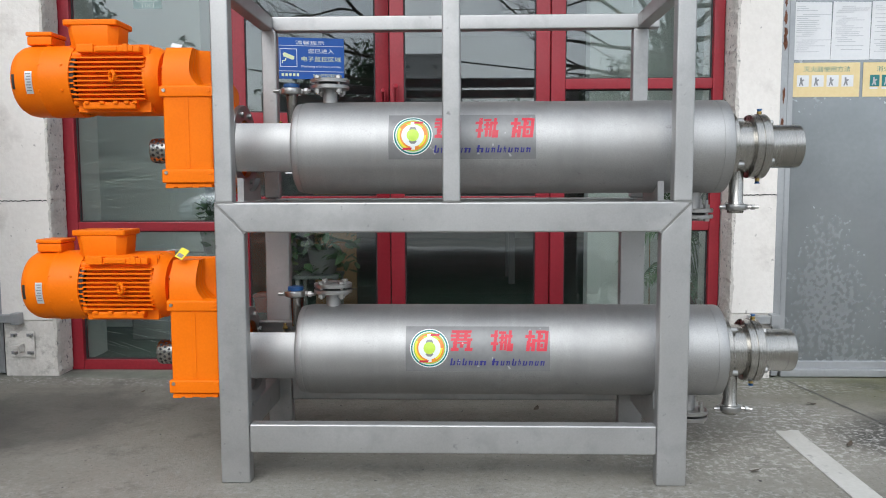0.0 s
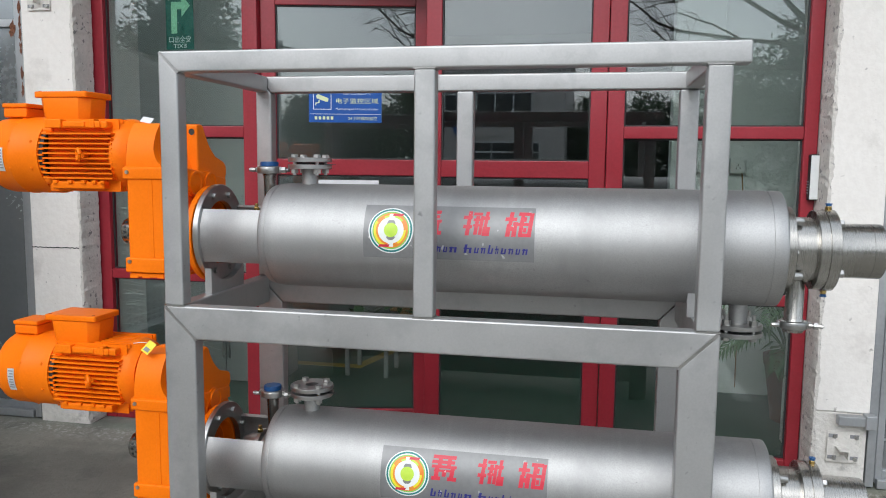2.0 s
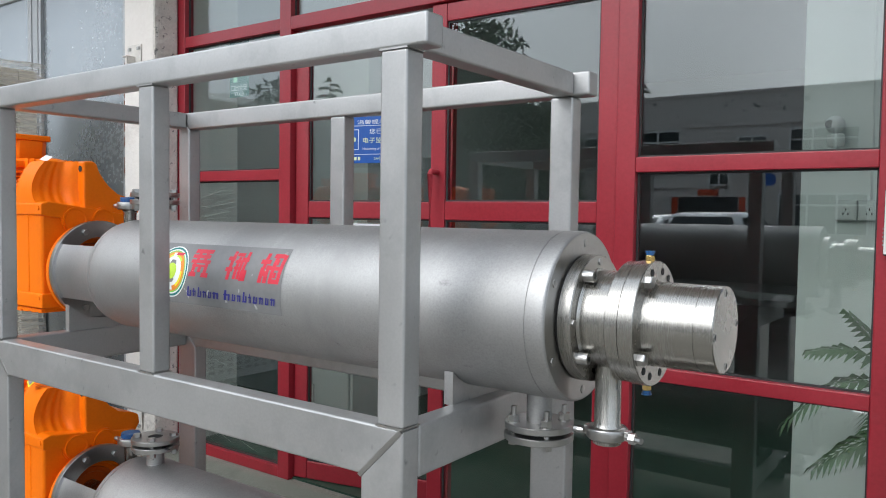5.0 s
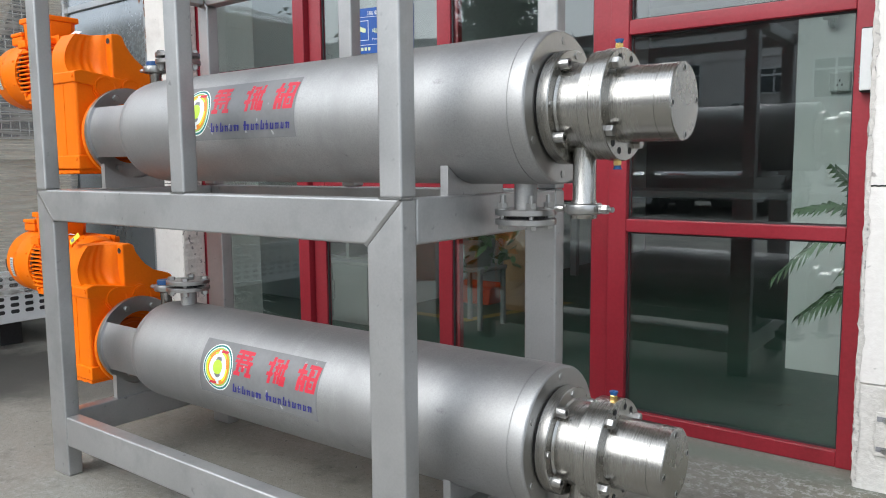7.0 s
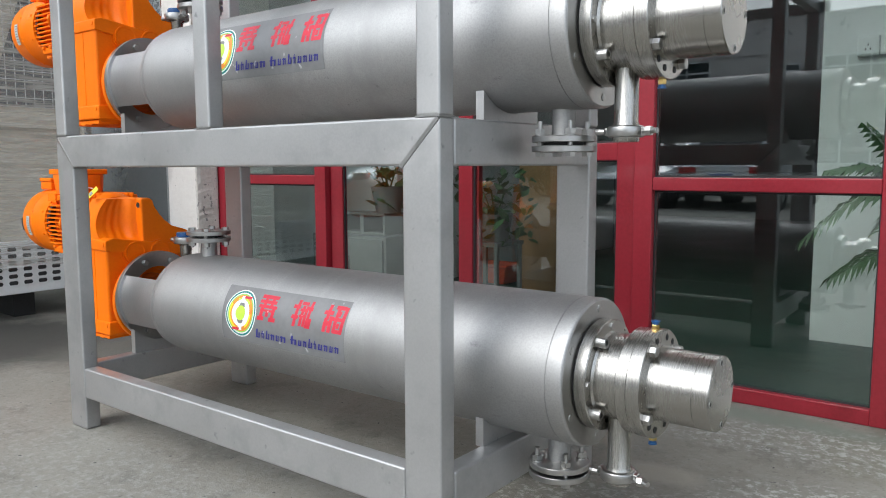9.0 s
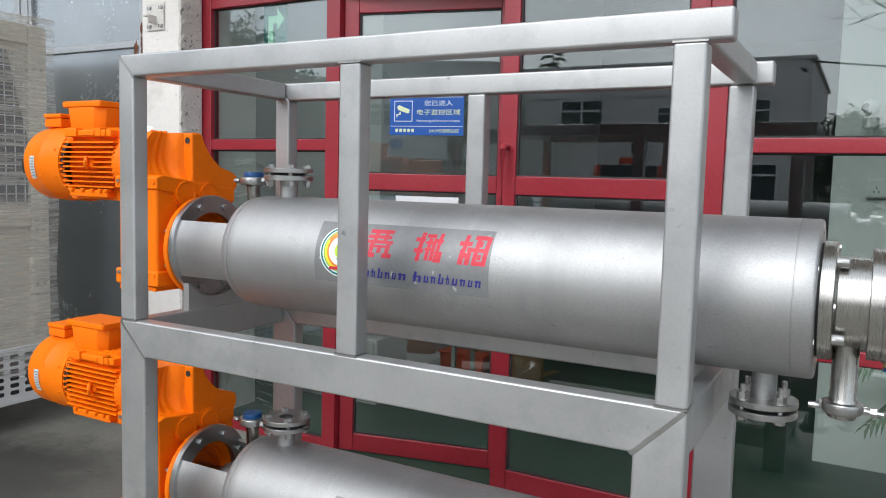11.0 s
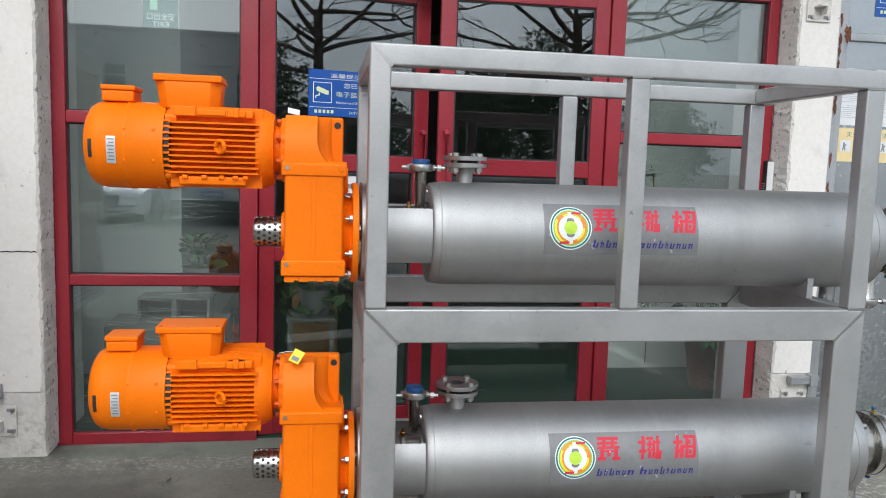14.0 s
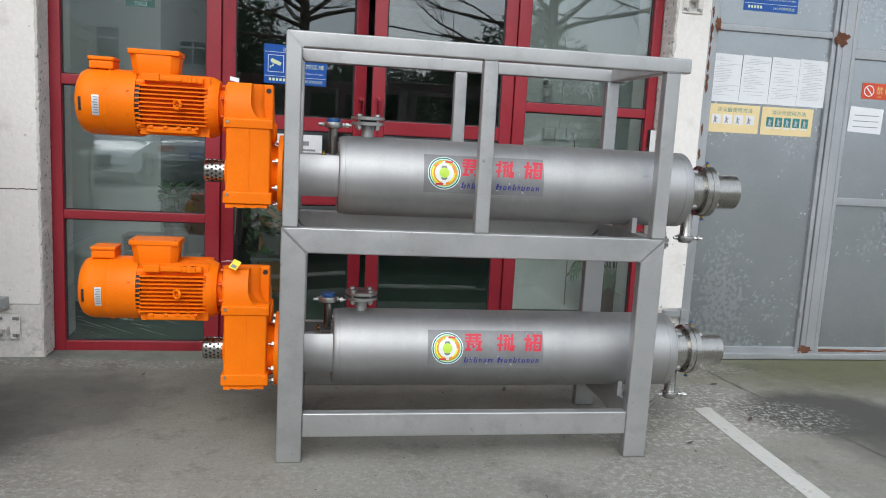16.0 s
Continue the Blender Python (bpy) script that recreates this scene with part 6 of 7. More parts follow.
st = thing("plant_stand", (-0.98, 5.35, 0.01), "dark plant stand inside the door", "stand")
part("top", box(-1.13, -0.83, 5.20, 5.50, 0.37, 0.395, 0.004), TABLEGREY, st)
for dx in (-0.13, 0.13):
    for dy in (-0.13, 0.13):
        part("leg", box(-0.98 + dx - 0.012, -0.98 + dx + 0.012, 5.35 + dy - 0.012, 5.35 + dy + 0.012, 0.01, 0.37), TABLEGREY, st, smooth=0)
leafy_plant("leafy_plant", -0.95, 5.35, 0.395, 8, "bushy leafy plant in a pot inside the door", 0.4, 150, 0.24)
leafy_plant("leafy_plant", -1.615, 5.10, 0.561, 15, "small leafy plant in a grey pot behind the side window", 0.3, 60, 0.13)
bo = thing("brown_board", (-0.95, 5.9, 0.01), "brown cardboard panel leaning inside", "board")
part("panel", box(-1.12, -0.80, 5.9, 5.94, 0.01, 0.98, 0.004), WOOD, bo)
cab = thing("grey_cabinet", (-1.95, 4.95, 0.01), "low grey steel cabinet inside the window", "cabinet")
part("body", box(-2.12, -1.46, 4.90, 5.24, 0.02, 0.42, 0.006), TABLEGREY, cab)
part("door", box(-2.100, -1.795, 4.885, 4.90, 0.05, 0.40, 0.004), TABLEGREY, cab)
part("door", box(-1.785, -1.480, 4.885, 4.90, 0.05, 0.40, 0.004), TABLEGREY, cab)
for x in (-1.815, -1.775):
    part("handle", box(x, x + 0.012, 4.872, 4.885, 0.17, 0.29, 0.002), BOLT, cab)
ub = thing("grey_box", (-1.84, 5.10, 0.43), "open-fronted grey steel box on the cabinet", "box")
for a in ((-1.96, -1.945, 0.421, 0.56), (-1.775, -1.745, 0.421, 0.56), (-1.575, -1.56, 0.421, 0.56), (-1.945, -1.775, 0.421, 0.436), (-1.745, -1.575, 0.421, 0.436), (-1.945, -1.775, 0.545, 0.56), (-1.745, -1.575, 0.545, 0.56)):
    part("side", box(a[0], a[1], 5.00, 5.20, a[2], a[3], 0.002), TABLEGREY, ub)
part("back", box(-1.945, -1.575, 5.185, 5.198, 0.437, 0.544), TABLEGREY, ub, smooth=0)
tb_ = thing("workbench", (-0.75, 8.0, 0.01), "plain dark workbench deep inside the workshop", "workbench")
part("top", box(-1.6, 0.6, 7.6, 8.4, 0.74, 0.80, 0.006), MESHDARK, tb_)
for x in (-1.5, 0.5):
    for y in (7.7, 8.3):
        part("leg", box(x - 0.03, x + 0.03, y - 0.03, y + 0.03, 0.01, 0.74), MESHDARK, tb_, smooth=0)
bx = thing("red_crate", (-1.44, 6.05, 0.01), "red plastic crate on the green floor inside", "crate")
part("body", prism([(-1.60, 0.011), (-1.28, 0.011), (-1.26, 0.13), (-1.62, 0.13)], "y", 5.95, 6.18, 0.01), WARNRED, bx)
part("rim", box(-1.63, -1.25, 5.94, 6.19, 0.13, 0.15, 0.006), WARNRED, bx)

# indoor camera and sockets on the white partition
ic = thing("indoor_camera", (1.02, 5.36, 1.66), "white indoor dome camera on a bracket", "camera")
part("bracket", sweep([(1.03, 5.379, 1.655), (1.03, 5.33, 1.655), (1.03, 5.31, 1.68)], 0.012, 10), PLASTICWHITE, ic)
part("base", lathe([(1.675, 0.0), (1.675, 0.030), (1.69, 0.036), (1.725, 0.036), (1.732, 0.028), (1.732, 0.0)], (1.03, 5.31, 0), "z", 28), PLASTICWHITE, ic)
bm = bmesh.new()
bmesh.ops.create_uvsphere(bm, u_segments=28, v_segments=18, radius=0.040)
bm.transform(Matrix.Translation((1.025, 5.31, 1.772)))
hd = part("head", bm, PLASTICWHITE, ic)
part("lens", lathe([(-0.0415, 0.0), (-0.0405, 0.013), (-0.036, 0.018), (-0.02, 0.022)], (1.008, 5.312, 1.774), "y", 24), TABLEGREY, hd, "grey round lens")
for k in range(3):
    x0 = 1.03 + 0.093 * k
    so = thing("wall_socket", (x0 + 0.043, 5.37, 1.35), "white plastic wall socket box on the partition", "socket", "wall sockets")
    part("body", box(x0, x0 + 0.088, 5.345, 5.379, 1.35, 1.44, 0.004), PLASTICWHITE, so)
    part("plate", box(x0 + 0.006, x0 + 0.082, 5.341, 5.345, 1.357, 1.433, 0.002), PLASTICWHITE, so)
    for dx, dz in ((0.032, 0.038), (0.052, 0.038), (0.042, 0.058)):
        part("slot", box(x0 + dx, x0 + dx + 0.005, 5.3398, 5.3409, 1.35 + dz - 0.014, 1.35 + dz - 0.004), BLACK, so, smooth=0)
cb = thing("wall_cable", (1.17, 5.37, 1.44), "thin white cable running up the partition", "cable")
part("cable", sweep([(1.165, 5.372, 1.44), (1.168, 5.372, 1.7), (1.162, 5.372, 2.2), (1.17, 5.372, 3.0), (1.17, 5.372, 3.55)], 0.007, 6), PLASTICWHITE, cb)
cb = thing("wall_cable", (1.30, 5.37, 0.9), "thin brown cable hanging from the sockets", "cable")
part("cable", sweep([(1.285, 5.36, 1.37), (1.30, 5.365, 1.2), (1.297, 5.372, 1.0), (1.305, 5.372, 0.75), (1.31, 5.372, 0.05)], 0.004, 6), WOOD, cb)

# ---- wrapped machine beside the gate ----
MX, MY0, MY1 = -2.80, 0.9, 3.72
wm = thing("packed_machine", (-3.4, 2.3, 0.0), "cream machine cabinet on skids with mesh guard and slotted panel", "machine")
part("body", box(-3.98, MX - 0.03, MY0, MY1, 0.16, 2.08, 0.01), TARPFRAME, wm)
for y in (MY0, MY1 - 0.10):
    ps = part("corner_post", box(MX - 0.09, MX, y, y + 0.10, 0.16, 2.12, 0.006), TARPFRAME, wm)
    for z in (1.90, 1.95, 1.06, 1.11, 0.72, 0.77):
        for dy in (0.03, 0.07):
            part("bolt", hexhead((MX, y + dy, z), "x", 0.008, 0.006), BOLT, ps)
part("top_rail", box(MX - 0.08, MX - 0.001, MY0 + 0.101, MY1 - 0.101, 2.02, 2.12, 0.006), TARPFRAME, wm)
part("middle_rail", box(MX - 0.08, MX - 0.001, MY0 + 0.101, MY1 - 0.101, 1.08, 1.17, 0.006), TARPFRAME, wm)
# flat dark shape painted for the shaded inside of the machine
part("guard_shade", prism([(MY1 - 0.52, 1.20), (MY1 - 0.02, 1.20), (MY1 - 0.20, 1.98), (MY1 - 0.26, 1.98)], "x", MX - 0.0285, MX - 0.0255), MESHDARK, wm, "dark plate standing in for the shaded space behind the guard", smooth=0)
part("guard_panel", box(MX - 0.029, MX - 0.026, MY0 + 0.2, MY1 - 0.52, 1.20, 1.98), TARPFRAME, wm, "cream sheet behind the wire guard", smooth=0)
gm = bmesh.new()
y = MY0 + 0.2
while y < MY1 - 0.10:
    box(MX - 0.020, MX - 0.016, y - 0.002, y + 0.002, 1.20, 1.98, bm=gm)
    y += 0.05
z = 1.20
while z < 1.985:
    box(MX - 0.0155, MX - 0.012, MY0 + 0.2, MY1 - 0.10, z - 0.002, z + 0.002, bm=gm)
    z += 0.05
tagged(part("wire_guard", gm, PLASTICWHITE, wm, "white welded wire mesh", 0), kind="stuff")
part("slotted_panel", box(MX - 0.025, MX + 0.004, MY0 + 0.02, MY1 - 0.02, 0.15, 0.45, 0.006), PLASTICWHITE, wm, "white sheet panel with rows of slots")
sl = bmesh.new()
for r, z in enumerate((0.215, 0.253, 0.291, 0.329, 0.367, 0.405)):
    for c in range(34):
        y = MY0 + 0.10 + 0.08 * c + (0.0)
        prism([(y, z), (y + 0.006, z - 0.011), (y + 0.044, z - 0.011), (y + 0.050, z), (y + 0.044, z + 0.011), (y + 0.006, z + 0.011)], "x", MX + 0.0045, MX + 0.0058, bm=sl)
tagged(part("slots", sl, BLACK, wm, "dark rounded slots", 0), kind="stuff")
for y in (MY0 + 0.3, (MY0 + MY1) / 2, MY1 - 0.35):
    part("skid_foot", box(-3.9, MX - 0.12, y - 0.06, y + 0.06, 0.0, 0.16, 0.004), BLACK, wm)
# loose film over it
bm = bmesh.new()
n, m = 60, 44
rows = []
for i in range(n + 1):
    yy = MY0 - 0.02 + (MY1 - MY0 + 0.05) * i / n
    row = []
    for j in range(m + 1):
        s = j / m
        z = 0.30 + 1.86 * s
        wv = 0.016 * noise.noise(Vector((yy * 2.2, z * 1.3, 0))) + 0.008 * noise.noise(Vector((yy * 9, z * 4, 3)))
        row.append(bm.verts.new((MX + 0.030 + wv, yy + 0.02 * noise.noise(Vector((z * 3, yy, 7))), z + (0.025 * noise.noise(Vector((yy * 4, 0, 5))) if j in (0, m) else 0))))
    row.append(bm.verts.new((MX - 0.30, yy, 2.175 + 0.02 * noise.noise(Vector((yy * 3, 1, 1))))))
    rows.append(row)
fold = bmesh.new()
for A, B in zip(rows, rows[1:]):
    for j in range(m):
        bm.faces.new((A[j], B[j], B[j + 1], A[j + 1]))
    fold.faces.new([fold.verts.new(v.co) for v in (A[m], B[m], B[m + 1], A[m + 1])])
for row in rows:
    bm.verts.remove(row[m + 1])
bmesh.ops.remove_doubles(fold, verts=fold.verts, dist=0.0005)
pw = thing("plastic_wrap", (MX + 0.03, 2.3, 0.3), "clear crinkled plastic film wrapped over the cream machine", "plastic film")
for nm, b_ in (("front_sheet", bm), ("top_fold", fold)):
    part(nm, b_, FILMWRAP, pw).visible_shadow = False

# ---- small litter on the concrete ----
rnd = random.Random(31)
for k, (x, y) in enumerate(((1.05, 2.72), (1.52, 3.0), (-0.25, 2.0), (1.62, 3.55), (-2.0, 3.35), (0.35, 3.45), (-1.55, 3.7), (1.05, 4.74), (1.02, 4.71))):
    bm = bmesh.new()
    a = rnd.uniform(0, 6.28)
    q = Euler((rnd.uniform(-0.25, 0.25), rnd.uniform(-0.25, 0.25), a)).to_matrix()
    s = rnd.uniform(0.014, 0.026)
    vs = [bm.verts.new(Vector((x, y, 0.007 if y < 4.2 else 0.018)) + q @ Vector(v) * s) for v in ((-1, 0, 0.1), (-0.3, 0.45, 0.0), (0.5, 0.4, 0.12), (1.2, 0, 0.3), (0.5, -0.4, 0.12), (-0.3, -0.45, 0.0))]
    bm.faces.new(vs)
    solo("dead_leaf", bm, BARK, "dry brown fallen leaf on the concrete" if y < 4.2 else "dry brown leaf on the green floor", "leaf", "fallen leaves", smooth=0)

# ---- parked cars across the yard ----
def car(name, x, y, heading, paint, tall, label):
    """A car about 4.5 m long; heading turns it round z. Its nose points along +y before the turn."""
    c = thing(name, (x, y, 0), label, "car", "parked cars")
    T = Matrix.Translation((x, y, 0)) @ Matrix.Rotation(radians(heading), 4, "Z")
    W = 0.90
    h0, h1 = (0.24, 1.50) if tall else (0.20, 1.44)
    belt = 0.94 if tall else 0.90

    def put(nm, bm, mat, parent=None, lab="", smooth=45):
        bm.transform(T)
        return part(nm, bm, mat, parent or c, lab, smooth)

    def loft(sections):
        bm = bmesh.new()
        rings = [[bm.verts.new(p) for p in s] for s in sections]
        k = len(rings[0])
        for A, B in zip(rings, rings[1:]):
            for i in range(k):
                bm.faces.new((A[i], A[(i + 1) % k], B[(i + 1) % k], B[i]))
        bm.faces.new(rings[0][::-1])
        bm.faces.new(rings[-1])
        return bm

    def sec(yy, w, lo, hi, crown):
        return [(-w, yy, lo + 0.10), (-w * 0.93, yy, lo), (w * 0.93, yy, lo), (w, yy, lo + 0.10), (w * 1.0, yy, (lo + hi) / 2), (w * 0.93, yy, hi - 0.03), (w * 0.6, yy, hi + crown), (-w * 0.6, yy, hi + crown), (-w * 0.93, yy, hi - 0.03), (-w, yy, (lo + hi) / 2)]
    hood = belt - (0.05 if tall else 0.12)
    body = put("body", loft([sec(-2.25, W * 0.88, h0 + 0.14, belt - 0.10, 0.0), sec(-2.12, W * 0.97, h0 + 0.05, belt, 0.01), sec(-1.2, W, h0, belt + 0.02, 0.01), sec(0.6, W, h0, belt, 0.01), sec(1.0, W, h0, belt - 0.02, 0.03),
                             sec(1.9, W * 0.97, h0 + 0.03, hood - 0.10, 0.04), sec(2.15, W * 0.92, h0 + 0.06, hood - 0.22, 0.02), sec(2.26, W * 0.80, h0 + 0.12, hood - 0.34, 0.0)]), paint)

    def csec(yy, w, wt, lo, hi):
        return [(-w, yy, lo), (w, yy, lo), (wt, yy, hi - 0.06), (wt * 0.85, yy, hi), (-wt * 0.85, yy, hi), (-wt, yy, hi - 0.06)]
    back = -2.0 if tall else -1.75
    cabin = put("cabin", loft([csec(back, W * 0.90, W * 0.80, belt - 0.05, belt + 0.05), csec(back + 0.35, W * 0.93, W * 0.74, belt - 0.05, h1 - 0.05), csec(-0.6, W * 0.94, W * 0.74, belt - 0.05, h1), csec(0.1, W * 0.94, W * 0.74, belt - 0.05, h1 - 0.03), csec(1.05, W * 0.90, W * 0.80, belt - 0.06, belt + 0.02)]), paint)
    # glazing set just proud of the cabin
    put("windscreen", loft([[(-0.70, 0.98, belt + 0.06), (0.70, 0.98, belt + 0.06), (0.70, 0.99, belt + 0.075), (-0.70, 0.99, belt + 0.075)], [(-0.56, 0.20, h1 - 0.09), (0.56, 0.20, h1 - 0.09), (0.56, 0.21, h1 - 0.075), (-0.56, 0.21, h1 - 0.075)]]), CARGLASS, cabin)
    put("rear_window", loft([[(-0.68, back + 0.02, belt + 0.10), (0.68, back + 0.02, belt + 0.10), (0.68, back - 0.005, belt + 0.11), (-0.68, back - 0.005, belt + 0.11)], [(-0.56, back + 0.30, h1 - 0.12), (0.56, back + 0.30, h1 - 0.12), (0.56, back + 0.275, h1 - 0.11), (-0.56, back + 0.275, h1 - 0.11)]]), CARGLASS, cabin)
    for s in (-1, 1):
        put("side_window", loft([[(s * 0.845, 0.72, belt + 0.03), (s * 0.855, 0.72, belt + 0.03), (s * 0.855, back + 0.45, belt + 0.03), (s * 0.845, back + 0.45, belt + 0.03)], [(s * 0.690, 0.15, h1 - 0.12), (s * 0.700, 0.15, h1 - 0.12), (s * 0.700, back + 0.55, h1 - 0.12), (s * 0.690, back + 0.55, h1 - 0.12)]]), CARGLASS, cabin)
        put("headlight", box(min(s * 0.52, s * 0.80), max(s * 0.52, s * 0.80), 2.02, 2.185, hood - 0.33, hood - 0.21, 0.02), PLASTICWHITE, body)
        put("tail_light", box(min(s * 0.50, s * 0.84), max(s * 0.50, s * 0.84), -2.27, -2.10, belt - 0.24, belt - 0.11, 0.02), LAMPRED, body)
        put("mirror", box(min(s * 0.93, s * 1.08), max(s * 0.93, s * 1.08), 0.55, 0.72, belt + 0.02, belt + 0.14, 0.03), paint, body)
        for yy in (-1.38, 1.38):
            wh = put("tyre", lathe([(s * 0.70, 0.18), (s * 0.70, 0.30), (s * 0.72, 0.33), (s * 0.90, 0.33), (s * 0.92, 0.30), (s * 0.92, 0.20)], (0, yy, 0.33), "x", 28), TYRE, c)
            put("rim", lathe([(s * 0.88, 0.205), (s * 0.90, 0.19), (s * 0.88, 0.05), (s * 0.89, 0.0)], (0, yy, 0.33), "x", 20), BOLT, wh)
    put("grille", box(-0.45, 0.45, 2.15, 2.285, h0 + 0.16, h0 + 0.40, 0.02), BLACK, body)
    put("rear_bumper", box(-0.80, 0.80, -2.31, -2.12, h0 + 0.06, h0 + 0.28, 0.04), BLACK if tall else paint, body)
    pl = put("number_plate", box(-0.22, 0.22, -2.335 if tall else -2.30, -2.26, 0.58, 0.70, 0.004), SIGNBLUE, body)
    put("plate_bars", box(-0.18, 0.18, -2.342 if tall else -2.307, -2.336 if tall else -2.301, 0.615, 0.665), SIGNWHITE, pl, smooth=0)
    return c


car("parked_car", -4.85, -9.6, 8, CARWHITE, False, "white saloon car parked across the yard, nose towards the workshop")
car("parked_car", -3.05, -10.0, 180, CARWHITE, True, "white sport utility car parked across the yard, tail towards the workshop")


# ---- trees across the yard ----
def leafy_tree(name, x, y, h, r, seed, label, clumps=420, low=0.3):
    rnd = random.Random(seed)
    t = thing(name, (x, y, 0), label, "tree", "yard trees")
    part("trunk", sweep([(x, y, 0), (x + 0.1, y, h * 0.2), (x - 0.05, y + 0.1, h * 0.45), (x + 0.1, y, h * 0.75)], 0.20, 10, None, 0.06), BARK, t)
    for k in range(7):
        a = k * 0.9 + rnd.uniform(-0.3, 0.3)
        z = h * (0.3 + 0.07 * k)
        part("limb", sweep([(x, y, z), (x + 0.5 * r * math.cos(a), y + 0.5 * r * math.sin(a), z + 0.09 * h), (x + 0.85 * r * math.cos(a), y + 0.85 * r * math.sin(a), z + 0.13 * h)], 0.07, 6, None, 0.02), BARK, t)
    bm = bmesh.new()
    for _ in range(clumps):
        u, v = rnd.random(), rnd.uniform(-1, 1)
        a = rnd.uniform(0, 6.28)
        k = rnd.random() ** 0.4
        lump = 1 + 0.35 * noise.noise(Vector((math.cos(a) * 2, math.sin(a) * 2, v * 2 + seed)))
        c = Vector((x + r * k * lump * math.sqrt(1 - v * v) * math.cos(a), y + r * k * lump * math.sqrt(1 - v * v) * math.sin(a), h * (1 + low) / 2 + h * (1 - low) / 2 * k * lump * v))
        for _ in range(9):
            d = Vector((rnd.gauss(0, 0.16), rnd.gauss(0, 0.16), rnd.gauss(0, 0.12)))
            q = Euler((rnd.uniform(-1, 1), rnd.uniform(-1, 1), rnd.uniform(0, 6.28))).to_matrix()
            s = rnd.uniform(0.07, 0.15)
            bm.faces.new([bm.verts.new(c + d + q @ Vector(p) * s) for p in ((-1, 0, 0), (0, 0.45, 0.1), (1, 0, -0.1), (0, -0.45, 0.1))])
    tagged(part("crown", bm, CROWN, t, "dense dark green leaves", 0), kind="stuff")
    return t


for x, y, h, r, seed, n, low in ((-11.3, -13.0, 7.4, 1.6, 5, 1500, 0.10), (-9.8, -13.2, 4.7, 1.6, 12, 1500, 0.02), (-13.6, -14.6, 5.6, 2.2, 13, 1700, 0.04), (0.4, -23.5, 4.1, 1.5, 6, 700, 0.06), (2.5, -24.5, 4.3, 1.7, 7, 700, 0.06), (4.7, -21.5, 5.0, 1.7, 8, 800, 0.06), (7.1, -20.5, 6.2, 2.3, 10, 1100, 0.06), (10.4, -18.0, 4.2, 2.2, 11, 900, 0.05), (-19.5, -14.0, 7.0, 3.0, 9, 1500, 0.1)):
    leafy_tree("evergreen_tree", x, y, h, r, seed, "dark green leafy tree across the yard", n, low)


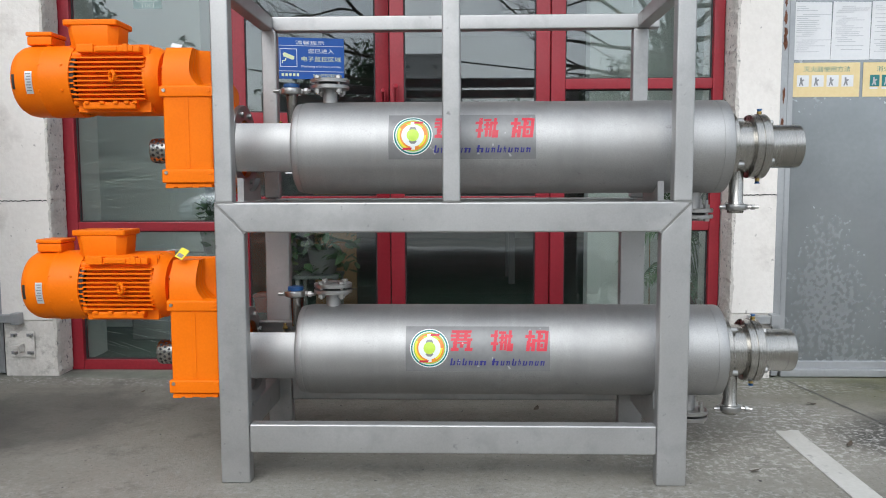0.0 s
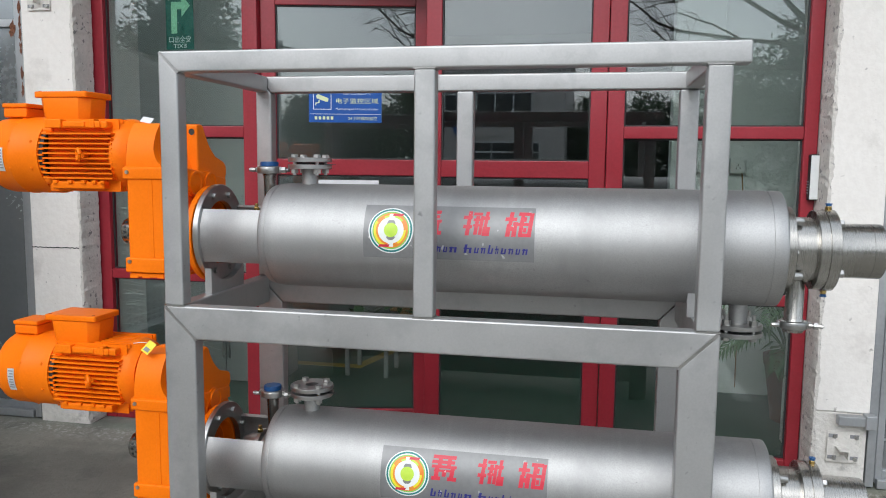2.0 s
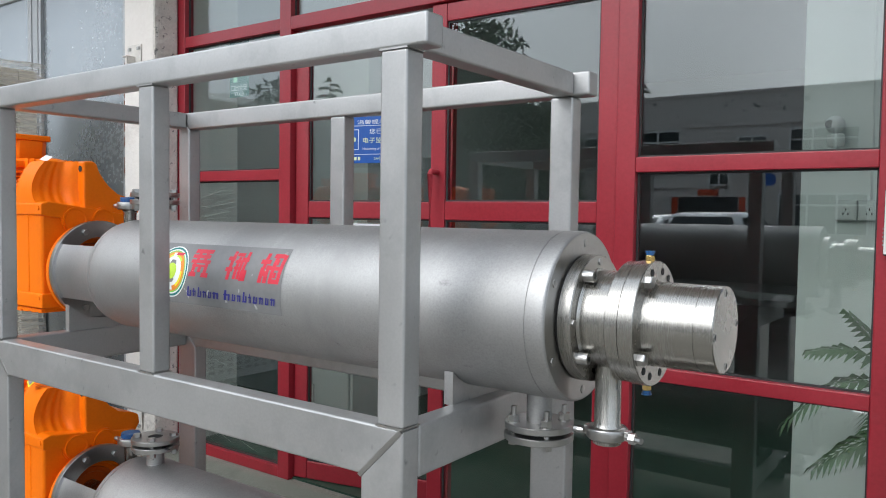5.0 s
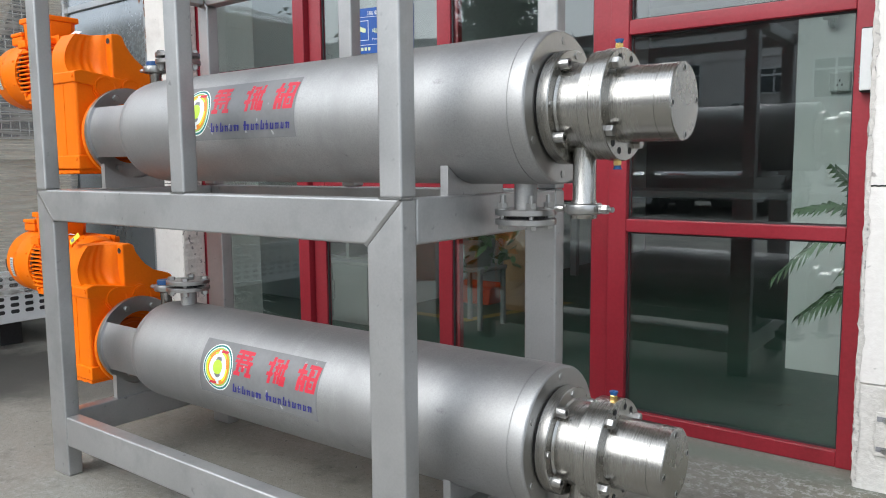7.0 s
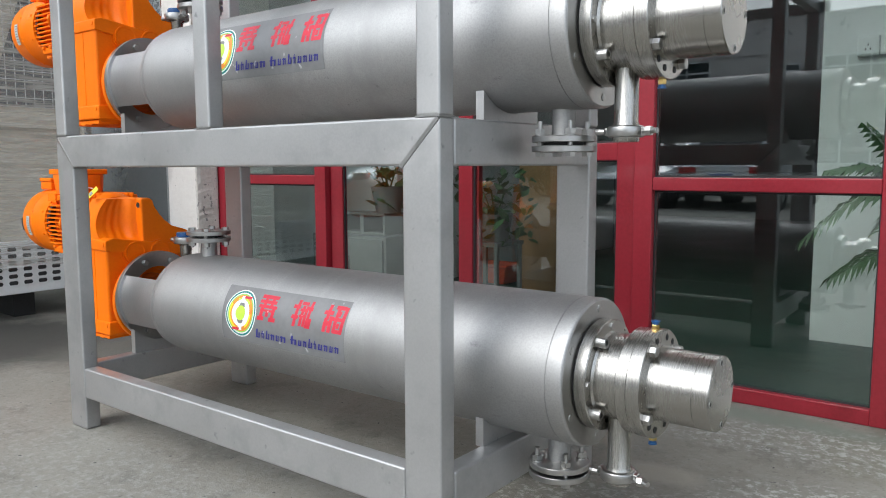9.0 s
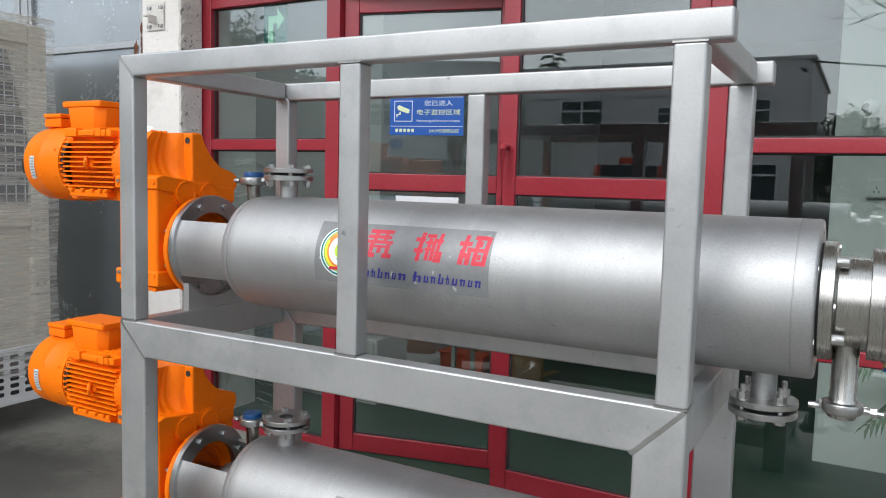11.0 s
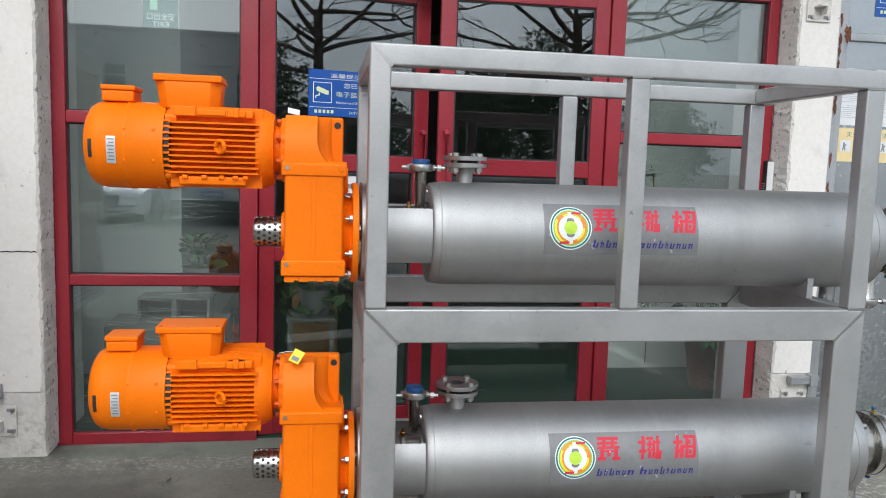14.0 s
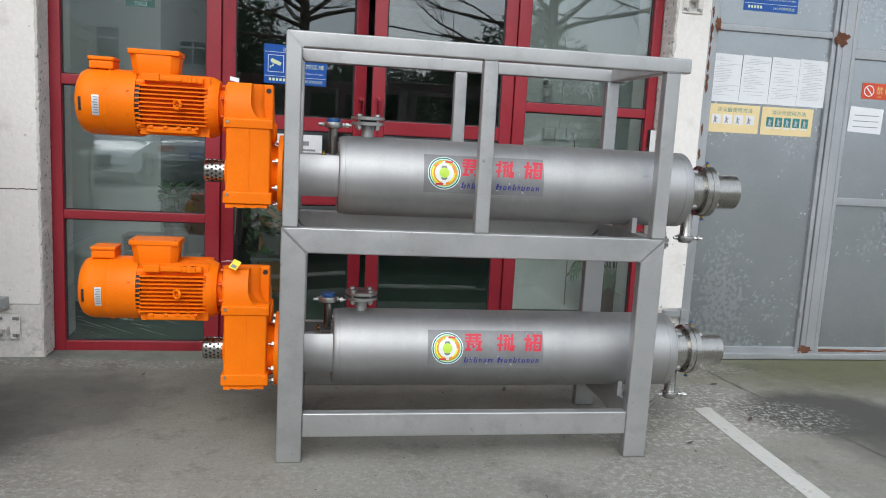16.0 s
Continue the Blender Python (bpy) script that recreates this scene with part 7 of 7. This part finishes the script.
def cedar_tree(name, x, y, h, r, seed, label):
    """A conifer with open tiers of drooping branches."""
    rnd = random.Random(seed)
    t = thing(name, (x, y, 0), label, "tree", "yard trees")
    part("trunk", sweep([(x, y, 0), (x + 0.05, y, h * 0.5), (x, y, h)], 0.22, 8, None, 0.03), BARK, t)
    bm = bmesh.new()
    for n in range(34):
        f = n / 33
        z = h * (0.30 + 0.69 * f)
        ln = r * (1 - f) ** 0.8 + 0.35
        a = n * 2.4 + rnd.uniform(-0.3, 0.3)
        d = Vector((math.cos(a), math.sin(a), 0))
        pts = [Vector((x, y, z)) + d * ln * u + Vector((0, 0, 0.14 * ln * math.sin(u * 2.2) - 0.16 * ln * u * u)) for u in (0, 0.35, 0.7, 1.0)]
        sweep(pts, 0.045, 5, bm, 0.012)
        for _ in range(int(60 + 90 * ln)):
            u = rnd.uniform(0.15, 1.02)
            c = Vector((x, y, z)) + d * ln * u + Vector((-d.y, d.x, 0)) * rnd.gauss(0, 0.14 * ln) + Vector((0, 0, 0.14 * ln * math.sin(u * 2.2) - 0.16 * ln * u * u - rnd.uniform(0, 0.16)))
            q = Euler((rnd.uniform(-0.5, 0.5), rnd.uniform(-0.5, 0.5), rnd.uniform(0, 6.28))).to_matrix()
            s = rnd.uniform(0.08, 0.17)
            bm.faces.new([bm.verts.new(c + q @ Vector(p) * s) for p in ((-1, 0, 0), (0, 0.3, 0.06), (1, 0, -0.12), (0, -0.3, 0.06))])
    tagged(part("crown", bm, CROWN, t, "drooping tiers of dark needles", 0), kind="stuff")
    return t


cedar_tree("cedar_tree", -19.2, -45.0, 11.2, 3.4, 21, "dark conifer with drooping tiers behind the long building")


def bare_tree(name, x, y, h, seed, label):
    rnd = random.Random(seed)
    t = thing(name, (x, y, 0), label, "tree", "yard trees")
    part("trunk", sweep([(x, y, 0), (x + 0.1, y, h * 0.25), (x, y + 0.1, h * 0.55)], 0.17, 8, None, 0.10), BARK, t)
    bm = bmesh.new()

    def grow(p, d, ln, r, depth):
        pts = [p]
        for _ in range(4):
            d = (d + Vector((rnd.gauss(0, 0.16), rnd.gauss(0, 0.16), rnd.gauss(0.02, 0.14)))).normalized()
            pts.append(pts[-1] + d * ln / 4)
        sweep(pts, r, 5, bm, r * 0.55)
        if depth:
            for _ in range(3):
                k = rnd.choice((2, 3, 4))
                e = (d + Vector((rnd.gauss(0, 0.6), rnd.gauss(0, 0.6), rnd.gauss(0.05, 0.4)))).normalized()
                grow(pts[k], e, ln * rnd.uniform(0.55, 0.75), r * 0.5, depth - 1)
    for k in range(7):
        a = k * 0.9
        grow(Vector((x, y, h * rnd.uniform(0.42, 0.56))), Vector((math.cos(a), math.sin(a), rnd.uniform(0.15, 0.9))).normalized(), h * 0.28, 0.06, 3)
    for k in range(3):
        grow(Vector((x, y, h * (0.40 + 0.04 * k))), Vector((-1, 0.25 * (k - 1), 0.22)).normalized(), h * 0.30, 0.05, 3)
    tagged(part("branches", bm, BARK, t, "thin bare branches", 45), kind="stuff")
    return t


bare_tree("bare_tree", 4.2, -7.6, 8.0, 4, "leafless tree with fine branches across the yard")


# ---- overhead cable from the long building's corner ----
oc = thing("overhead_cable", (-0.8, -19.9, 5.4), "black overhead cable slung from the long building", "cable")
part("cable", sweep([(-0.8 + 1.3 * k, -19.9, 5.45 - 0.17 * k + 0.006 * k * k) for k in range(24)], 0.03, 6), BLACK, oc)
part("pole", sweep([(29.1, -19.9, 0), (29.1, -19.9, 6.5)], 0.14, 10, None, 0.09), FACADEGREY, oc)
